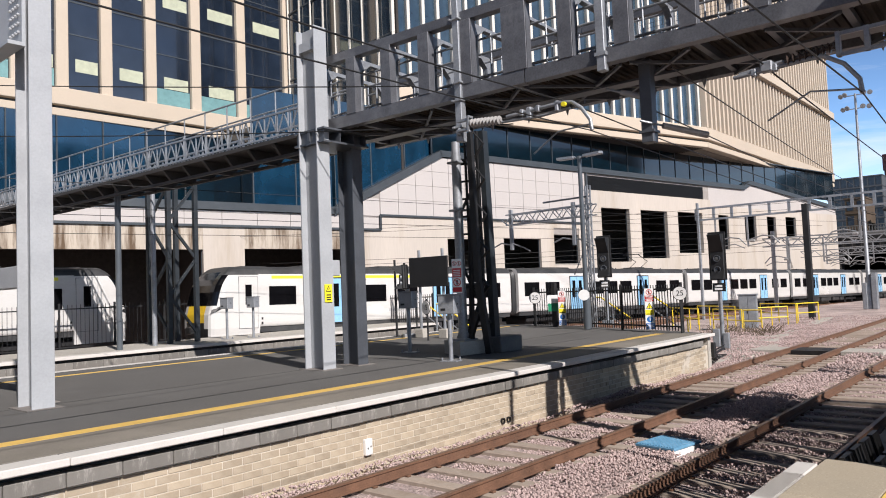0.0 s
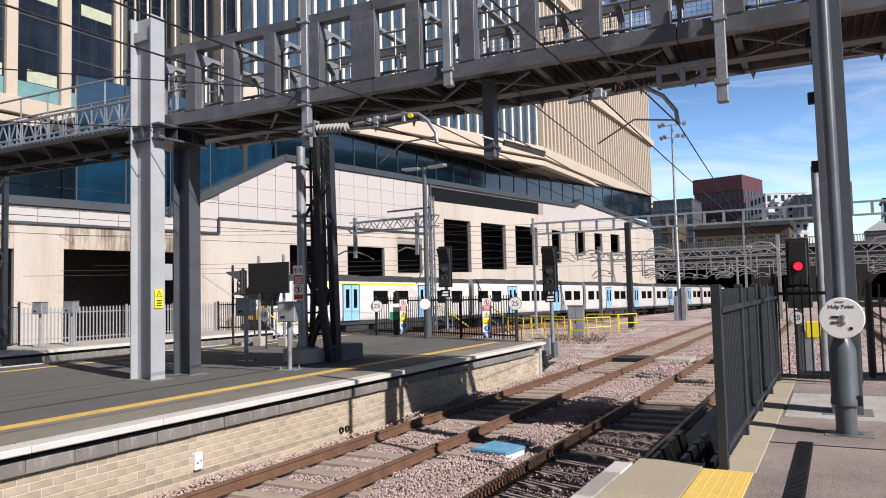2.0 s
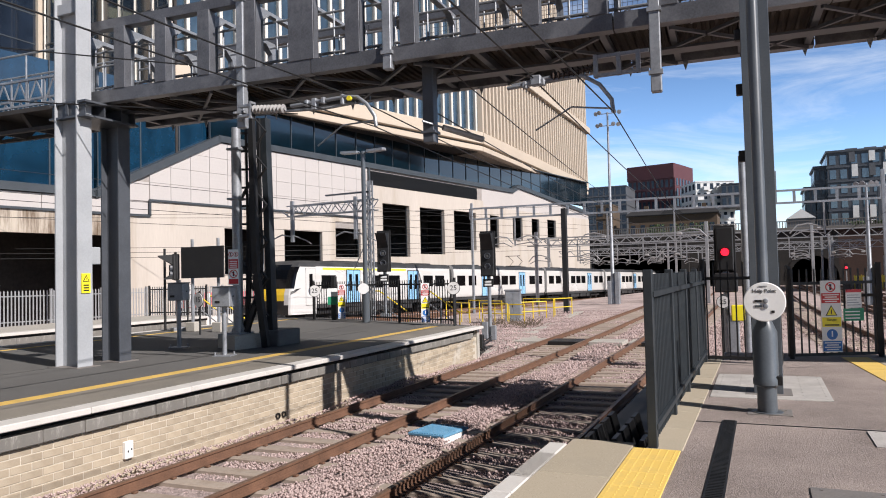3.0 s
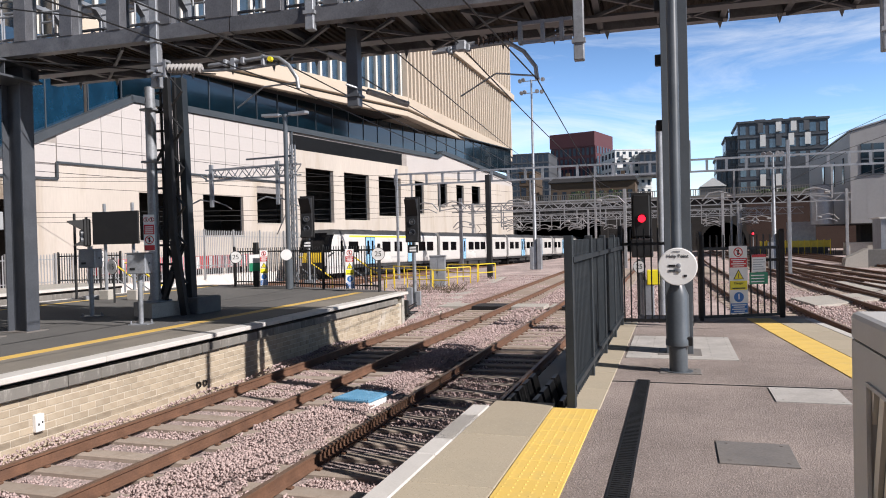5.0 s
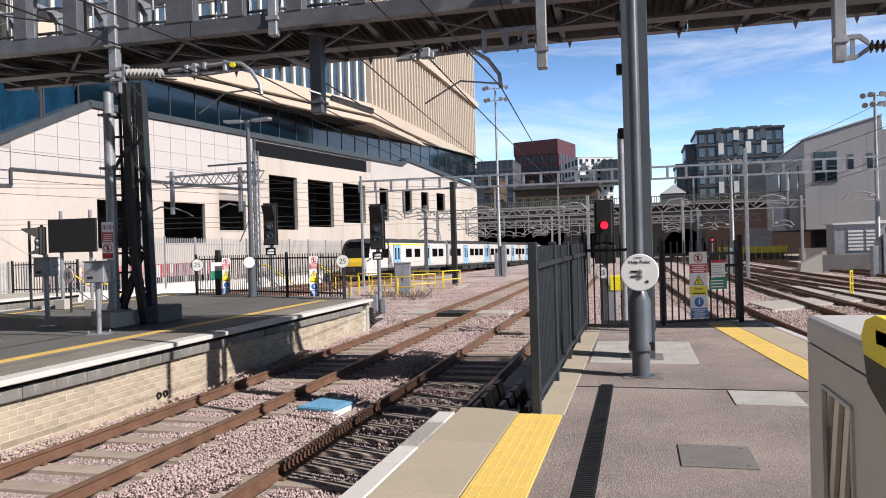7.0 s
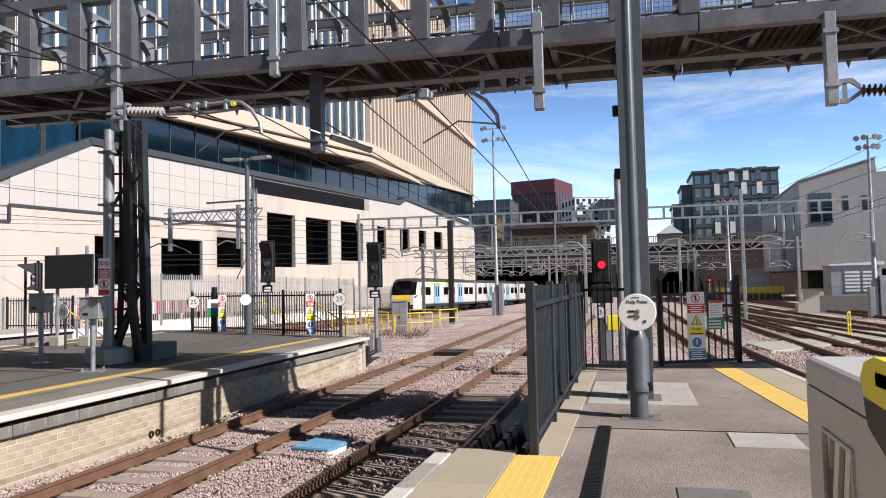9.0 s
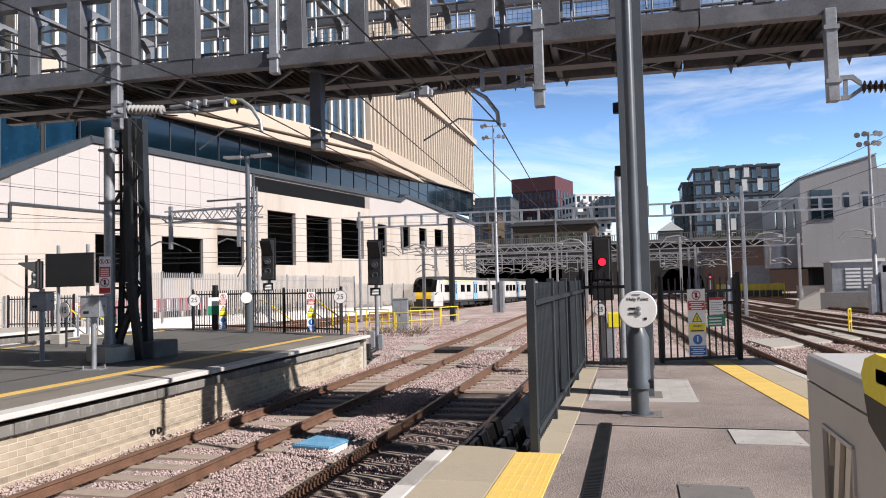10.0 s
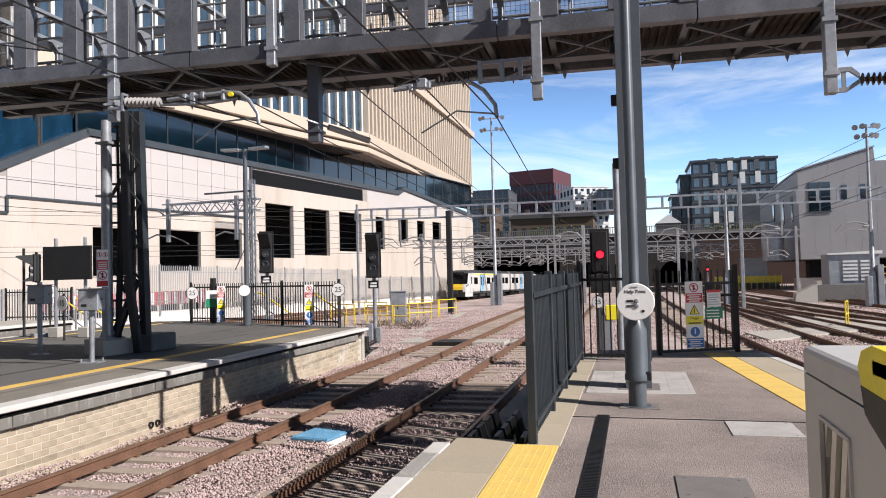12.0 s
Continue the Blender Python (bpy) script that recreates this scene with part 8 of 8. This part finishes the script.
    g = thing("guard_rail", "long yellow parapet railing by the tunnel wall", "guard rail")
    part("panel", Geo().box(9.2, 16.5, 91.0, 91.2, -0.30, 0.45), mat("dull_yellow_panel", (0.66, 0.50, 0.06), 0.6), g)
    for i in range(12):
        part("post", Geo().box(9.2 + 0.66 * i, 9.28 + 0.66 * i, 90.9, 91.0, -1.15, 0.55), YELLOW_RAIL, g)
    yr = thing("fence", "dark railing on the retaining wall", "fence")
    for i in range(40):
        part("bar", Geo().box(9.0 + 0.2 * i, 9.04 + 0.2 * i, 90, 90.04, -1.15, -0.35), STEEL_DARK, yr)


shed()


def shrubs(name, label, x0, x1, y, z0, h, n, seed):
    """A hedge of small leaf clumps with stems."""
    r = random.Random(seed)
    t = thing(name, label, "shrub")
    st, lf = Geo(), Geo()
    for i in range(n):
        x, yy = r.uniform(x0, x1), y + r.uniform(-1.0, 1.0)
        top = z0 + h * r.uniform(0.5, 1.0)
        st.tube([(x, yy, z0), (x + r.uniform(-0.3, 0.3), yy, top)], 0.06, 5, 0.02)
        for k in range(60):
            c = Vector((x + r.gauss(0, 0.55), yy + r.gauss(0, 0.5), top - r.random() ** 1.5 * h * 0.8))
            a, b_ = Vector((r.uniform(-1, 1), r.uniform(-1, 1), r.uniform(-1, 1))).normalized() * 0.22, Vector((r.uniform(-1, 1), r.uniform(-1, 1), r.uniform(-1, 1))).normalized() * 0.16
            lf.add([c - a, c + b_, c + a, c - b_], [(0, 1, 2, 3)])
    part("stems", st, BROWN_BRICK, t)
    part("leaves", lf, LEAF, t)


LEAF = mat("shrub_leaf", (0.05, 0.085, 0.03), 0.7, 0, 0.3, 2, 10, 0.0, island=0.4)
shrubs("shrub", "green shrubs before the brown brick building", -20, -9.5, 147, 7, 3.6, 22, 2)
shrubs("shrub", "low green shrubs on the parapet wall", 12, 20, 121.5, 7, 1.3, 14, 4)
shrubs("shrub", "low weeds growing along the concrete retaining wall", 20, 27, 57.6, -1.2, 0.9, 10, 6)


def dry_brush():
    g = Geo()
    r = random.Random(8)
    for i in range(260):
        x, y = -11.6 + r.uniform(-1.5, 1.5), 34.5 + r.uniform(-1.6, 1.6)
        d = Vector((r.uniform(-0.5, 0.5), r.uniform(-0.5, 0.5), r.uniform(0.05, 0.5)))
        g.beam((x, y, -1.1), Vector((x, y, -1.1)) + d, 0.015, 0.015)
    solid("dry_brush", g, mat("dry_twigs", (0.12, 0.09, 0.06), 0.9), "heap of dry brown twigs beside the yellow rails", "brush", kind="stuff")


dry_brush()


# ---- loose ballast stones and wall bricks ----
def ballast_stones():
    rs = np.random.RandomState(4)
    base = np.array([(1, 0, 0), (-1, 0, 0), (0, 1, 0), (0, -1, 0), (0, 0, 1), (0, 0, -1)], float)
    tri = np.array([(0, 2, 4), (2, 1, 4), (1, 3, 4), (3, 0, 4), (2, 0, 5), (1, 2, 5), (3, 1, 5), (0, 3, 5)])
    xs, ys = [], []
    for y0, y1, per, x0, x1 in ((2.5, 8, 1150, -8.05, -1.75), (8, 14, 950, -8.05, -1.8), (14, 22, 560, -8.4, -1.5), (22, 40, 150, -12.5, 0.5), (14, 30, 90, 2.2, 9.0), (30, 50, 25, -14, 14)):
        n = int((y1 - y0) * (x1 - x0) * per)
        xs.append(rs.uniform(x0, x1, n))
        ys.append(rs.uniform(y0, y1, n))
    x, y = np.concatenate(xs), np.concatenate(ys)
    n = len(x)
    wob = 0.035 * np.sin(x * 1.9 + 0.7 * y) + 0.03 * np.sin(y * 2.3 - x)
    high = np.where((np.abs(x + 5.0) < 0.55) | (x < -7.75), 0.07, 0.0)
    gauge = (np.abs(x + 6.68) < 1.28) | (np.abs(x + 3.35) < 1.28)
    z = BED_Z + 0.012 - np.where(gauge, 0.05, 0.0) + np.clip(wob, -0.04, 0.07) + high + rs.uniform(-0.03, 0.012, n)
    # keep the rails and sleeper tops clear
    keep = np.ones(n, bool)
    for r in RAILS:
        keep &= np.abs(x - r) > 0.09
    on_sleeper = (np.abs(((y + 1.7 + 0.33) % 0.66) - 0.33) < 0.10) & ((np.abs(x + 6.68) < 1.2) | (np.abs(x + 3.35) < 1.2))
    keep &= ~(on_sleeper & (rs.rand(n) < 0.93))
    keep &= ~((np.abs(x + 5.05) < 0.42) & (np.abs(y - 11.15) < 0.46))
    keep &= ~((x > -1.7) & (x < 2.4) & (y < 14.2))
    x, y, z = x[keep], y[keep], z[keep]
    n = len(x)
    size = rs.uniform(0.012, 0.024, (n, 1, 1)) * np.where(y > 22, 1.7, np.where(y > 14, 1.25, 1.0))[:, None, None] * rs.uniform(0.7, 1.3, (n, 1, 3))
    v = base[None] * rs.uniform(0.65, 1.25, (n, 6, 1)) + rs.uniform(-0.28, 0.28, (n, 6, 3))
    v = v * size
    a = rs.uniform(0, 2 * math.pi, n)
    c, s = np.cos(a)[:, None], np.sin(a)[:, None]
    b = rs.uniform(-0.8, 0.8, n)
    cb, sb = np.cos(b)[:, None], np.sin(b)[:, None]
    vx, vy, vz = v[..., 0], v[..., 1], v[..., 2]
    vx, vz = vx * cb - vz * sb, vx * sb + vz * cb
    v = np.stack([vx * c - vy * s + x[:, None], vx * s + vy * c + y[:, None], vz + z[:, None]], -1).reshape(-1, 3)
    f = (tri[None] + 6 * np.arange(n)[:, None, None]).reshape(-1, 3)
    me = bpy.data.meshes.new("ballast_stones")
    me.vertices.add(len(v))
    me.vertices.foreach_set("co", v.astype(np.float32).ravel())
    me.loops.add(len(f) * 3)
    me.loops.foreach_set("vertex_index", f.astype(np.int32).ravel())
    me.polygons.add(len(f))
    me.polygons.foreach_set("loop_start", np.arange(0, len(f) * 3, 3, dtype=np.int32))
    me.update(calc_edges=True)
    me.validate()
    me.materials.append(STONE)
    tagged(new("ballast_stones", me), "loose pinkish grey granite ballast stones between rails", "ballast", kind="stuff")


ballast_stones()


def wall_bricks():
    br = Geo().box(-0.02, 0.02, -0.139, 0.139, -0.0445, 0.0445, 0.005).mesh("brick", BRICK)
    rest = Geo()
    r = random.Random(9)
    n = 0
    for row in range(9):
        z = LEFT_Z - 0.40 - 0.1 * row
        y = -1.0 - (0.145 if row % 2 else 0)
        while y < 20.9:
            x = EDGE_L - 0.075 + r.uniform(-0.004, 0.003)
            if 4.0 < y < 14.5 and row < 8 and n < 300:
                part("brick", br, BRICK, PLATFORM_LEFT, m=pose(x, y, z, 0, 0, 0))
                n += 1
            elif y < 20.88:
                rest.box(x - 0.02, x + 0.02, y - 0.138, y + 0.138, z - 0.044, z + 0.044)
            y += 0.29
    o = part("bricks", rest, BRICK_FAR, PLATFORM_LEFT, "buff brick courses of the platform wall")
    o["kind"] = "stuff"


wall_bricks()


def motions():
    """The train runs away from the camera down the descending line."""
    rows = []
    for t, s in ((0, 0.0), (1.5, 9.5), (3, 18.9), (5.5, 34.0), (7, 42.7), (9, 53.6), (10.5, 61.6), (12, 69.8)):
        rows.append((t, pose(-28.9 + 0.113 * s, 16.8 + 0.9936 * s, -0.72 - 0.0135 * s, -0.77, 0, -6.49)))
    walk(TRAIN, rows)


motions()
